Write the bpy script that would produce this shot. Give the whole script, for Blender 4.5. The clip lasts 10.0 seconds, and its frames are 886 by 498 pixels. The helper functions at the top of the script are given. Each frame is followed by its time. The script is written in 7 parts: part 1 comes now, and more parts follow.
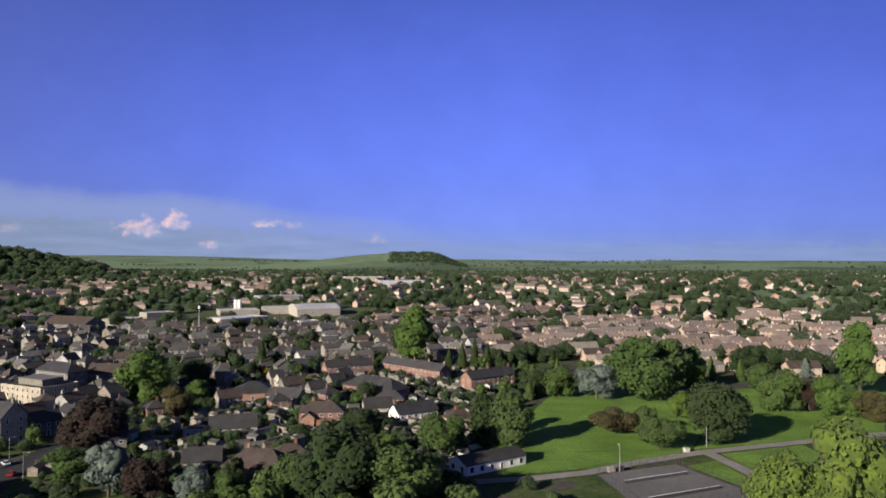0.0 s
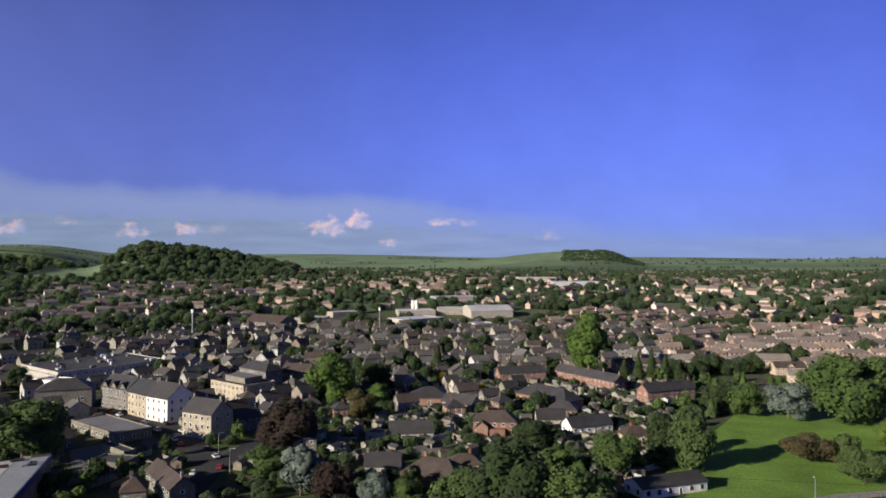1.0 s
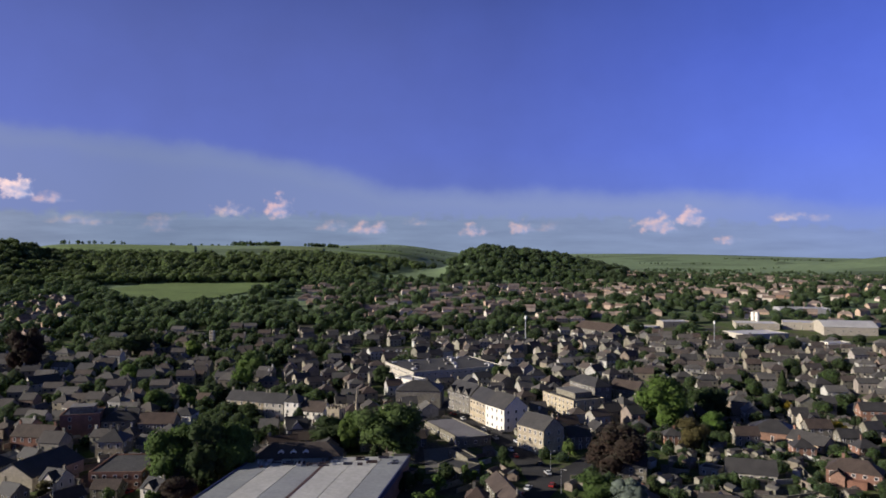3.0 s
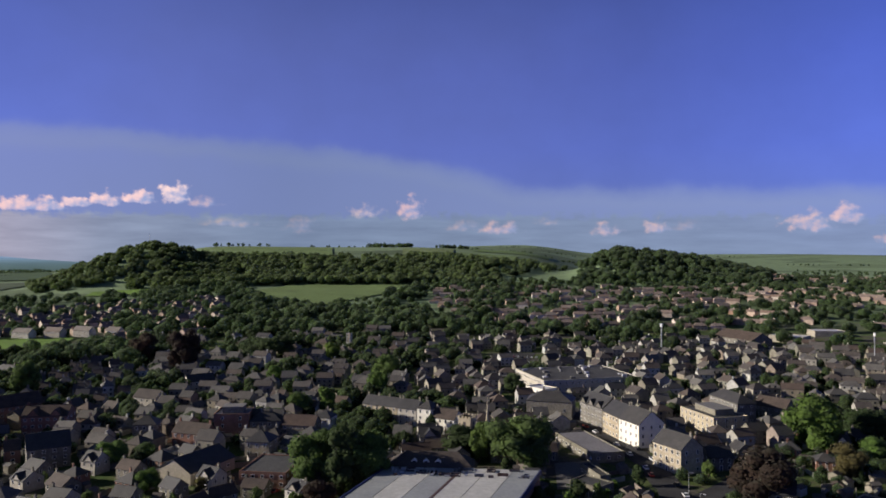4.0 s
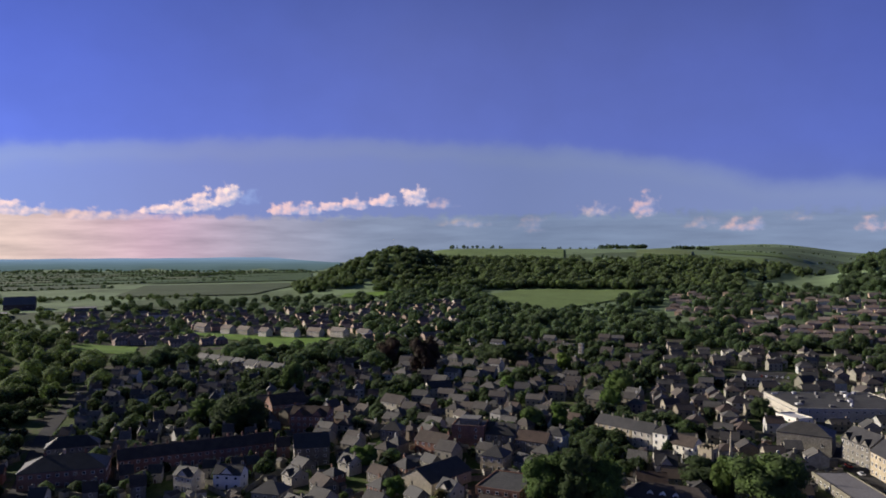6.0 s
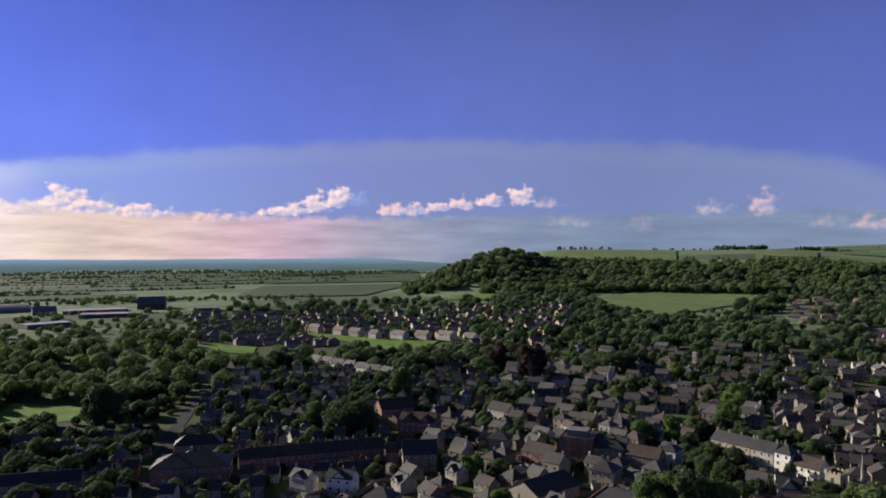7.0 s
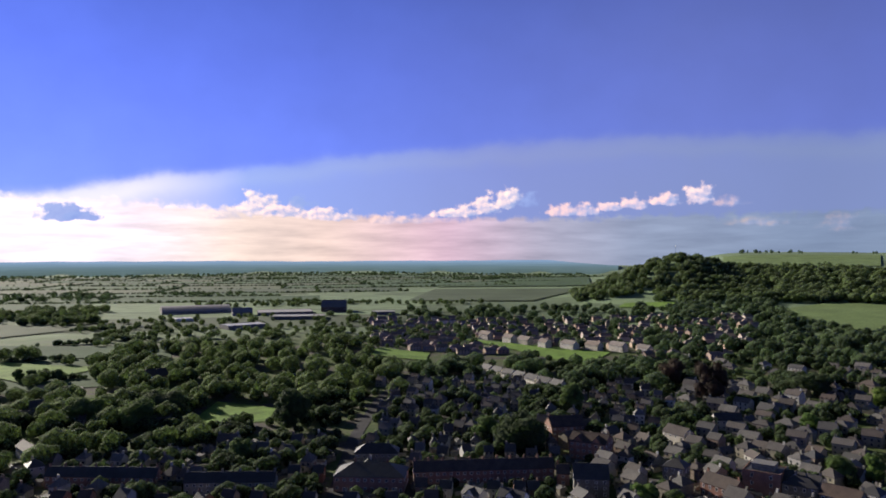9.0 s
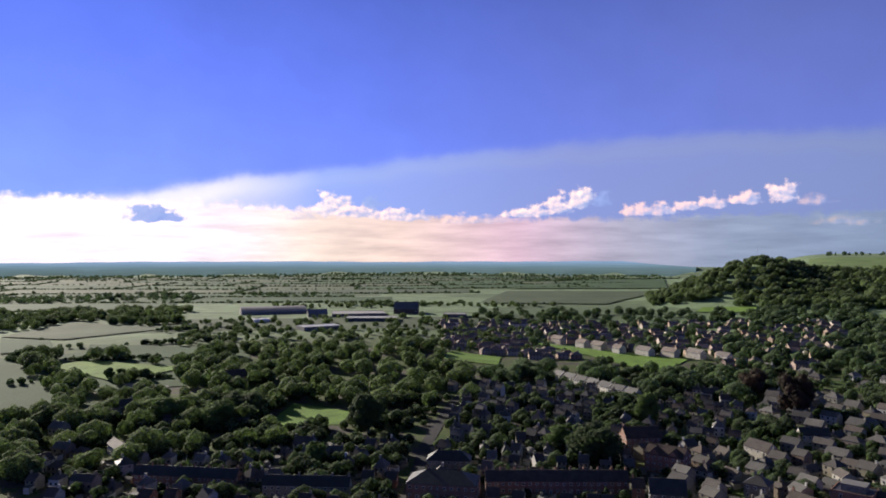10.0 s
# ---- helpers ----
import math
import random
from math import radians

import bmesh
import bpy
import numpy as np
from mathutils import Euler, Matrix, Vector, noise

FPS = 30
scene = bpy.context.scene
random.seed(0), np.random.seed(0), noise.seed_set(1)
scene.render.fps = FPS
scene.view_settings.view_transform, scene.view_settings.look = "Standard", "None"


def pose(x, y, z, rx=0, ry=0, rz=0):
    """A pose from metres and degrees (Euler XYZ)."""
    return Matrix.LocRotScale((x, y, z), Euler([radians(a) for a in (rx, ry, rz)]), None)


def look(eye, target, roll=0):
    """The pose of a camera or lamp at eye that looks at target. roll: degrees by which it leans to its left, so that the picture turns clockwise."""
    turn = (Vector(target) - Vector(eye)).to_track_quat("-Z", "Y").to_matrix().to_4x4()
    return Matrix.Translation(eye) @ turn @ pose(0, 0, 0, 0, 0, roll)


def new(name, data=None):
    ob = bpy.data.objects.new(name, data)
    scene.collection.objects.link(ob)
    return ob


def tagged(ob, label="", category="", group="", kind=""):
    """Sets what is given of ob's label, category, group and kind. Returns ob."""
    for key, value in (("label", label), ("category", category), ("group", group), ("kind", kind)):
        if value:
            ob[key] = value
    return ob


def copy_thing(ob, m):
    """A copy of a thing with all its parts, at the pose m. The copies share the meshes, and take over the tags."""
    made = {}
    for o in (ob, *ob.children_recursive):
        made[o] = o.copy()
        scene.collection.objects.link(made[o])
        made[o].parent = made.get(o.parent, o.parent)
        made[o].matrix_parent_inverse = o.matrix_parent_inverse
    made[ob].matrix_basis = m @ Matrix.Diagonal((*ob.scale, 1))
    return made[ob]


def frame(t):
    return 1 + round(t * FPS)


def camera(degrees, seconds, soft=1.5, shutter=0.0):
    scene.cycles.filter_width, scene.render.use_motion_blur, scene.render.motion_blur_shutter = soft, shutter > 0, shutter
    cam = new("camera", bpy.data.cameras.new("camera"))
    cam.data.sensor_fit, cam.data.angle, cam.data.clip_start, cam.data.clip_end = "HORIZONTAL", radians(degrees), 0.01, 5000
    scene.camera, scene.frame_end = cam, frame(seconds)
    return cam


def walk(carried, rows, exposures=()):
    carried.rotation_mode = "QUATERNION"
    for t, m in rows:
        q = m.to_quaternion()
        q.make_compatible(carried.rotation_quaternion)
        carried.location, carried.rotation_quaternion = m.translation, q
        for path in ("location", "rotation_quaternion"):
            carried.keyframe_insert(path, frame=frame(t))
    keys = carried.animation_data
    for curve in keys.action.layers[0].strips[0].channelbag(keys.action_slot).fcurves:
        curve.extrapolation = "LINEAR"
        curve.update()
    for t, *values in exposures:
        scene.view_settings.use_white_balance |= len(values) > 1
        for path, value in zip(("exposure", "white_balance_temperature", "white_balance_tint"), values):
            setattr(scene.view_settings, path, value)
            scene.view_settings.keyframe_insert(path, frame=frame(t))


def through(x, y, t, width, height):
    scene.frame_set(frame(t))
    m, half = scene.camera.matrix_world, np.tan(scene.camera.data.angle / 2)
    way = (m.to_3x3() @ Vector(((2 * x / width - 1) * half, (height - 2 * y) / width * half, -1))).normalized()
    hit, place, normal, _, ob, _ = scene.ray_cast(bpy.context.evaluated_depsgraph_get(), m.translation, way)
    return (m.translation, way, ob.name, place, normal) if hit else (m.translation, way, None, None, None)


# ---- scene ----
import collections

cam = camera(62.79, 10.0, soft=1.75)


def view(yaw, pitch, roll, x, y, z):
    """Pose from a bearing (clockwise from north, +y), a pitch and a lean, in degrees."""
    eye = Vector((x, y, z))
    way = Vector((math.sin(radians(yaw)) * math.cos(radians(pitch)), math.cos(radians(yaw)) * math.cos(radians(pitch)), math.sin(radians(pitch))))
    return look(eye, eye + 100 * way, roll)


walk(cam, [
    (0.0, view(0.00, 0.81, 0.09, 0.00, 0.00, 62.50)),
    (0.5, view(-6.60, 0.66, -0.08, 0.38, -0.39, 65.34)),
    (1.0, view(-13.57, 0.58, -0.06, 0.46, -0.91, 68.06)),
    (1.5, view(-20.11, 0.54, -0.02, 0.56, -1.38, 70.46)),
    (2.0, view(-26.96, 0.50, 0.06, 0.54, -1.99, 72.91)),
    (2.5, view(-32.91, 0.46, 0.13, 0.78, -2.65, 75.26)),
    (3.0, view(-39.04, 0.40, 0.15, 0.95, -2.96, 77.83)),
    (3.2, view(-40.97, 0.39, 0.14, 1.01, -3.04, 78.86)),
    (4.3, view(-52.07, 0.36, 0.08, 1.40, -3.55, 83.73)),
    (4.5, view(-53.72, 0.35, 0.08, 1.56, -3.64, 84.56)),
    (5.0, view(-58.62, 0.33, -0.00, 2.01, -4.07, 86.94)),
    (5.5, view(-62.91, 0.30, -0.08, 2.24, -4.16, 89.22)),
    (6.8, view(-74.26, 0.31, -0.13, 2.38, -4.42, 95.19)),
    (7.0, view(-75.75, 0.31, -0.14, 2.51, -4.39, 95.99)),
    (7.5, view(-79.76, 0.33, -0.17, 3.08, -4.58, 98.16)),
    (8.0, view(-82.98, 0.34, -0.12, 3.49, -4.94, 100.49)),
    (8.5, view(-85.92, 0.36, -0.10, 3.57, -4.88, 102.60)),
    (9.0, view(-89.02, 0.40, -0.10, 3.74, -5.11, 104.79)),
    (9.5, view(-91.85, 0.41, -0.10, 3.67, -5.05, 106.76)),
    (10.0, view(-94.65, 0.42, -0.01, 3.75, -5.47, 108.74)),
], exposures=[(0.0, 0.65), (2.5, 0.53), (5.5, 0.48), (7.5, 0.57), (10.0, 0.82)])

# ---- sky, sun ----
SUN_AZ, SUN_EL = -136.0, 19.0
world = bpy.data.worlds.new("sky")
scene.world = world
world.use_nodes = True
WN, WL = world.node_tree.nodes, world.node_tree.links
WN.clear()


def wm(op, a, b=None, c=None, clamp=False):
    n = WN.new("ShaderNodeMath")
    n.operation, n.use_clamp = op, clamp
    for i, v in enumerate((a, b, c)):
        if v is None:
            continue
        if isinstance(v, (int, float)):
            n.inputs[i].default_value = v
        else:
            WL.new(v, n.inputs[i])
    return n.outputs[0]


def wmix(f, a, b):
    n = WN.new("ShaderNodeMix")
    n.data_type = "RGBA"
    for i, v in ((0, f), (6, a), (7, b)):
        if isinstance(v, (int, float)):
            n.inputs[i].default_value = v
        elif isinstance(v, tuple):
            n.inputs[i].default_value = (*v, 1)
        else:
            WL.new(v, n.inputs[i])
    return n.outputs[2]


def wramp(v, stops):
    n = WN.new("ShaderNodeValToRGB")
    el = n.color_ramp.elements
    while len(el) < len(stops):
        el.new(0.5)
    for e, (p, c) in zip(el, stops):
        e.position = p
        e.color = (*c, 1) if isinstance(c, tuple) else (c, c, c, 1)
    WL.new(v, n.inputs[0])
    return n.outputs[0]


def wstep(v, lo, hi):
    n = WN.new("ShaderNodeMapRange")
    n.interpolation_type = "SMOOTHSTEP"
    WL.new(v, n.inputs[0])
    for i, x in ((1, lo), (2, hi)):
        if isinstance(x, (int, float)):
            n.inputs[i].default_value = x
        else:
            WL.new(x, n.inputs[i])
    return n.outputs[0]


def wnoise(vec, scale, detail=5.0, rough=0.55):
    n = WN.new("ShaderNodeTexNoise")
    n.inputs["Scale"].default_value, n.inputs["Detail"].default_value, n.inputs["Roughness"].default_value = scale, detail, rough
    WL.new(vec, n.inputs["Vector"])
    return n.outputs[0]


coord = WN.new("ShaderNodeTexCoord")
sep = WN.new("ShaderNodeSeparateXYZ")
WL.new(coord.outputs["Generated"], sep.inputs[0])
AZ = wm("MULTIPLY", wm("ARCTAN2", sep.outputs[0], sep.outputs[1]), 180 / math.pi)
EL = wm("MULTIPLY", wm("ARCSINE", sep.outputs[2]), 180 / math.pi)
flat = WN.new("ShaderNodeCombineXYZ")
WL.new(AZ, flat.inputs[0])
WL.new(wm("MULTIPLY", EL, 1.15), flat.inputs[1])
FLAT = flat.outputs[0]
n_fine = wnoise(FLAT, 1.15, 4, 0.5)
n_mid = wnoise(FLAT, 0.22, 4, 0.55)
shifted = WN.new("ShaderNodeVectorMath")
shifted.operation = "ADD"
shifted.inputs[1].default_value = (-0.2, 0.25, 0)
WL.new(FLAT, shifted.inputs[0])
n_lit = wnoise(shifted.outputs[0], 1.15, 4, 0.5)

air = WN.new("ShaderNodeTexSky")
air.sky_type, air.sun_disc = "NISHITA", False
air.sun_elevation, air.sun_rotation = radians(SUN_EL), radians(SUN_AZ)
air.altitude, air.air_density, air.dust_density, air.ozone_density = 100, 1.0, 0.2, 2.0


def az_ramp(stops):
    """A value or colour that changes with the bearing."""
    return wramp(wm("DIVIDE", wm("ADD", AZ, 180.0), 360.0), [((a + 180) / 360, c) for a, c in stops])


# deep violet-blue of the lower sky, brighter towards the sun; the open air above it
blue = wramp(wm("DIVIDE", EL, 40.0, clamp=True), [(0.0, (1.75, 2.6, 5.6)), (0.08, (1.55, 2.35, 7.3)), (0.2, (1.22, 1.95, 7.6)), (0.35, (0.88, 1.46, 6.3)), (0.5, (0.62, 1.08, 4.75)), (0.75, (0.55, 0.95, 3.0))])
glow = az_ramp([(-170, 1.35), (-125, 1.32), (-105, 1.06), (-85, 0.79), (-60, 0.6), (-35, 0.63), (-12, 0.92), (5, 1.04), (35, 0.84), (90, 0.6), (170, 0.9)])
bright = WN.new("ShaderNodeVectorMath")
bright.operation = "SCALE"
WL.new(blue, bright.inputs[0])
WL.new(glow, bright.inputs["Scale"])
streak = WN.new("ShaderNodeVectorMath")
streak.operation = "SCALE"
WL.new(bright.outputs[0], streak.inputs[0])
WL.new(wm("ADD", 0.9, wm("MULTIPLY", n_mid, 0.2)), streak.inputs["Scale"])
upper = WN.new("ShaderNodeVectorMath")
upper.operation = "SCALE"
upper.inputs["Scale"].default_value = 0.26
WL.new(air.outputs[0], upper.inputs[0])
sky = wmix(wstep(EL, 18.0, 34.0), streak.outputs[0], upper.outputs[0])

sky = wmix(wm("MULTIPLY", az_ramp([(-130, 0.0), (-100, 0.05), (-70, 0.16), (-45, 0.12), (-15, 0.0)]), wm("SUBTRACT", 1.0, wstep(EL, 14.0, 30.0))), sky, (3.2, 3.5, 5.0))
# high veil of cloud with a crisp upper rim, low to the north and high to the west
rim = wm("MULTIPLY", az_ramp([(-175, 0.20), (-126, 0.36), (-118, 0.42), (-110, 0.60), (-90, 0.83), (-73, 0.90), (-60, 0.82), (-52, 0.75), (-43, 0.52), (-30, 0.49), (-18, 0.47), (-10, 0.36), (4, 0.2), (60, 0.15)]), 10.0)
rim = wm("ADD", rim, wm("MULTIPLY", wm("SUBTRACT", n_mid, 0.5), 1.6))
below = wm("SUBTRACT", rim, EL)
veil = wm("MULTIPLY", wstep(below, -0.7, 1.3), az_ramp([(-178, 0.45), (-90, 0.52), (-60, 0.62), (-35, 0.6), (-20, 0.58), (3, 0.2), (30, 0.3), (90, 0.1)]))
crisp = wm("MULTIPLY", wstep(below, -0.35, 0.4), wm("SUBTRACT", 1.0, wstep(below, 0.2, 2.2)))
veil = wm("ADD", veil, wm("MULTIPLY", crisp, az_ramp([(-130, 0.45), (-100, 0.3), (-60, 0.25), (-45, 0.12), (-20, 0.1), (10, 0.0)])), clamp=True)
veil_col = az_ramp([(-150, (9.5, 9.0, 9.8)), (-112, (9.0, 8.3, 9.5)), (-104, (3.3, 4.2, 6.8)), (-85, (2.4, 2.8, 4.75)), (-62, (1.85, 2.35, 3.9)), (-35, (2.5, 3.1, 4.8)), (-20, (2.6, 3.2, 4.8)), (30, (2.3, 3.0, 4.8))])
sky = wmix(veil, sky, veil_col)
# low bank of warm haze under the veil, bright towards the sun
low_top = wm("ADD", az_ramp([(-175, 0.3), (-122, 0.42), (-112, 0.40), (-100, 0.33), (-85, 0.29), (-70, 0.3), (-50, 0.32), (-25, 0.3), (0, 0.15), (60, 0.1)]), wm("MULTIPLY", wm("SUBTRACT", n_fine, 0.5), 0.16))
low = wstep(wm("SUBTRACT", wm("MULTIPLY", low_top, 10.0), EL), -0.15, 0.5)
low = wm("MULTIPLY", low, az_ramp([(-175, 0.9), (-90, 0.85), (-72, 0.7), (-62, 0.55), (-45, 0.6), (-15, 0.5), (5, 0.3), (30, 0.4)]))
low_col = az_ramp([(-160, (10, 9, 9.5)), (-113, (9.2, 7.8, 8.4)), (-105, (8.4, 6.5, 5.2)), (-98, (7.5, 5.5, 4.5)), (-89, (6.4, 4.2, 4.8)), (-81, (4.0, 3.7, 4.4)), (-74, (2.5, 2.9, 3.7)), (-62, (1.9, 2.5, 3.2)), (-30, (2.0, 2.6, 3.6)), (0, (2.3, 2.9, 4.6))])
bank = WN.new("ShaderNodeCombineXYZ")
WL.new(wm("MULTIPLY", AZ, 0.16), bank.inputs[0])
WL.new(wm("MULTIPLY", EL, 1.1), bank.inputs[1])
n_bank = wnoise(bank.outputs[0], 1.2, 5, 0.55)
low_var = WN.new("ShaderNodeVectorMath")
low_var.operation = "SCALE"
WL.new(low_col, low_var.inputs[0])
WL.new(wm("ADD", 0.46, wm("MULTIPLY", n_bank, 1.02)), low_var.inputs["Scale"])
sky = wmix(low, sky, low_var.outputs[0])


def cumulus(az, el, wide, high, bright=1.0, warm=0.5, edge=0.1, shade=(3.0, 3.6, 6.0)):
    """One heap cloud: flat-based, puffed up by noise and lit from the sun's side."""
    global sky
    wide, high = wide * 1.2, high * 1.15
    u = wm("DIVIDE", wm("SUBTRACT", AZ, az), wide)
    v = wm("DIVIDE", wm("SUBTRACT", EL, el), high)
    v2 = wm("MAXIMUM", v, wm("MULTIPLY", v, -2.4))
    r = wm("SQRT", wm("ADD", wm("MULTIPLY", u, u), wm("MULTIPLY", v2, v2)))
    body = wm("SUBTRACT", wm("ADD", 1.0, wm("MULTIPLY", wm("SUBTRACT", n_fine, 0.5), 2.0)), r)
    mask = wstep(body, 0.0, (0.22 if az < -62 else 0.34) + edge * 2.5)
    lit = wm("ADD", wm("MULTIPLY", wm("SUBTRACT", n_fine, n_lit), 2.6), wm("SUBTRACT", wm("MULTIPLY", v, 0.45), wm("MULTIPLY", u, 0.6)))
    lit = wstep(lit, -0.7, 0.9)
    high_tone = (2.6, 3.4, 6.4) if bright < 0.4 else (10.0 * bright, (8.0 - 1.6 * warm) * bright, (7.2 - 1.0 * warm) * bright)
    col = wmix(lit, shade, high_tone)
    sky = wmix(wm("MULTIPLY", mask, (0.92 if edge < 0.3 else 0.6) * (0.72 if az > -62 else 1.0)), sky, col)


for spec in (
    (-103.2, 3.5, 1.6, 1.3, 1.0, 0.2), (-101.5, 3.2, 1.9, 0.8), (-98.0, 2.9, 2.2, 0.7), (-106.0, 2.9, 1.8, 0.8, 1.0, 0.2, 0.3), (-92.5, 2.6, 3.0, 0.6, 0.95, 0.6, 0.3),
    (-88.8, 3.1, 1.1, 0.5, 1.0, 0.6), (-87.2, 3.2, 1.2, 0.7, 1.0, 0.5), (-85.7, 3.5, 1.2, 1.0, 1.0, 0.5), (-84.3, 3.9, 1.1, 1.1, 1.0, 0.4), (-83.4, 4.5, 0.7, 0.7, 1.0, 0.3),
    (-78.8, 3.2, 2.0, 0.7, 0.9, 0.9), (-76.2, 3.5, 1.2, 0.6, 0.95, 0.8), (-74.2, 3.7, 1.2, 0.7, 0.95, 0.8), (-72.0, 3.9, 1.2, 0.7, 0.95, 0.8), (-69.6, 4.1, 1.1, 1.0, 1.0, 0.5), (-67.4, 3.7, 1.2, 0.6, 0.8, 0.8, 0.3),
    (-55.3, 3.1, 1.3, 0.7, 0.75, 0.5, 0.25), (-51.8, 3.2, 1.0, 1.2, 0.85, 1.0, 0.12), (-47.5, 2.0, 1.4, 0.6, 0.7, 0.7, 0.3), (-44.6, 1.8, 1.6, 0.7, 0.75, 0.9, 0.2), (-41.0, 2.4, 1.0, 0.5, 0.65, 0.5, 0.35), (-36.6, 1.7, 1.2, 0.7, 0.75, 0.9, 0.2),
    (-33.0, 1.9, 1.0, 0.8, 0.75, 0.8, 0.2), (-30.6, 2.0, 1.0, 0.6, 0.65, 0.7, 0.35), (-22.6, 2.0, 1.8, 1.0, 0.8, 0.9, 0.15), (-20.2, 2.5, 1.0, 1.0, 0.85, 0.9, 0.12), (-13.6, 2.6, 1.1, 0.5, 0.75, 0.4, 0.25), (-11.8, 2.5, 0.9, 0.45, 0.7, 0.4, 0.3), (-17.6, 0.9, 0.8, 0.5, 0.75, 0.9, 0.25), (-5.2, 1.5, 1.0, 0.7, 0.65, 0.6, 0.35),
    (-60.3, 1.9, 1.3, 0.9, 0.65, 0.8, 0.35), (-65.5, 2.2, 2.4, 0.5, 0.55, 0.2, 0.4),
    (-116.7, 2.7, 1.5, 0.85, 0.3, 0.0, 0.05, (2.0, 2.8, 6.0)), (-115.3, 2.6, 1.1, 0.5, 0.3, 0.0, 0.05, (2.0, 2.8, 6.0)), (-100.0, 3.9, 1.1, 0.7, 0.32, 0.0, 0.15, (2.4, 3.2, 6.2)), (-82.2, 3.9, 0.9, 0.9, 0.33, 0.0, 0.25, (2.0, 2.6, 5.4)),
):
    cumulus(*spec)
background = WN.new("ShaderNodeBackground")
background.inputs[1].default_value = 0.08
WL.new(sky, background.inputs[0])
sky_out = WN.new("ShaderNodeOutputWorld")
WL.new(background.outputs[0], sky_out.inputs[0])

sun = new("sun", bpy.data.lights.new("sun", "SUN"))
sun.data.energy, sun.data.angle, sun.data.color = 5.0, radians(0.6), (1.0, 0.90, 0.77)
sun.matrix_world = look((0, 0, 0), (-math.sin(radians(SUN_AZ)) * math.cos(radians(SUN_EL)), -math.cos(radians(SUN_AZ)) * math.cos(radians(SUN_EL)), -math.sin(radians(SUN_EL))))

# ---- materials ----
def shader(name, rough=0.8, spec=0.3, metal=0.0):
    m = bpy.data.materials.new(name)
    m.use_nodes = True
    b = m.node_tree.nodes["Principled BSDF"]
    b.inputs["Roughness"].default_value, b.inputs["Metallic"].default_value = rough, metal
    b.inputs["Specular IOR Level"].default_value = spec
    return m, m.node_tree.nodes, m.node_tree.links, b


def ramp_node(nt, value, stops):
    r = nt.nodes.new("ShaderNodeValToRGB")
    el = r.color_ramp.elements
    while len(el) < len(stops):
        el.new(0.5)
    for e, (p, c) in zip(el, stops):
        e.position, e.color = p, (*c, 1)
    nt.links.new(value, r.inputs[0])
    return r.outputs[0]


def noise_node(nt, vec, scale, detail=4.0, rough=0.6):
    n = nt.nodes.new("ShaderNodeTexNoise")
    n.inputs["Scale"].default_value, n.inputs["Detail"].default_value, n.inputs["Roughness"].default_value = scale, detail, rough
    nt.links.new(vec, n.inputs["Vector"])
    return n.outputs[0]


def mix_node(nt, f, a, b, blend="MIX"):
    n = nt.nodes.new("ShaderNodeMix")
    n.data_type, n.blend_type = "RGBA", blend
    for i, v in ((0, f), (6, a), (7, b)):
        if isinstance(v, (int, float)):
            n.inputs[i].default_value = v
        elif isinstance(v, tuple):
            n.inputs[i].default_value = (*v, 1)
        else:
            nt.links.new(v, n.inputs[i])
    return n.outputs[2]


def surface(name, tones, rough=0.85, grain=2.0, stain=0.25, amount=0.35, island=False, spec=0.3, bump=0.3, metal=0.0, courses=0.0):
    """A weathered surface: its tone picked for each thing (or each joined piece), with grain, stains and fine relief."""
    m, N, L, b = shader(name, rough, spec, metal)
    nt = m.node_tree
    tc = N.new("ShaderNodeTexCoord")
    geo = N.new("ShaderNodeNewGeometry")
    if island:
        pick = geo.outputs["Random Per Island"]
    else:
        pick = N.new("ShaderNodeObjectInfo").outputs["Random"]
    base = ramp_node(nt, pick, [(i / max(1, len(tones) - 1), c) for i, c in enumerate(tones)]) if len(tones) > 1 else None
    g = noise_node(nt, geo.outputs["Position"], grain, 6)
    s = noise_node(nt, geo.outputs["Position"], stain, 3)
    f = ramp_node(nt, g, [(0.3, (1 - amount,) * 3), (0.7, (1 + amount * 0.5,) * 3)])
    f2 = ramp_node(nt, s, [(0.3, (1 - amount * 0.8, 1 - amount * 0.8, 1 - amount * 0.7)), (0.7, (1 + amount * 0.4,) * 3)])
    c = mix_node(nt, 1.0, base if base else tones[0], f, "MULTIPLY")
    c = mix_node(nt, 1.0, c, f2, "MULTIPLY")
    height = g
    if courses:
        w = N.new("ShaderNodeTexWave")
        w.bands_direction = "Z"
        w.inputs["Scale"].default_value, w.inputs["Distortion"].default_value = courses, 0.6
        L.new(geo.outputs["Position"], w.inputs["Vector"])
        c = mix_node(nt, 0.22, c, ramp_node(nt, w.outputs[0], [(0.0, (0.35, 0.35, 0.35)), (0.45, (1, 1, 1))]), "MULTIPLY")
    L.new(c, b.inputs["Base Color"])
    if bump:
        bn = N.new("ShaderNodeBump")
        bn.inputs["Strength"].default_value, bn.inputs["Distance"].default_value = bump, 0.05
        L.new(height, bn.inputs["Height"])
        L.new(bn.outputs[0], b.inputs["Normal"])
    return m


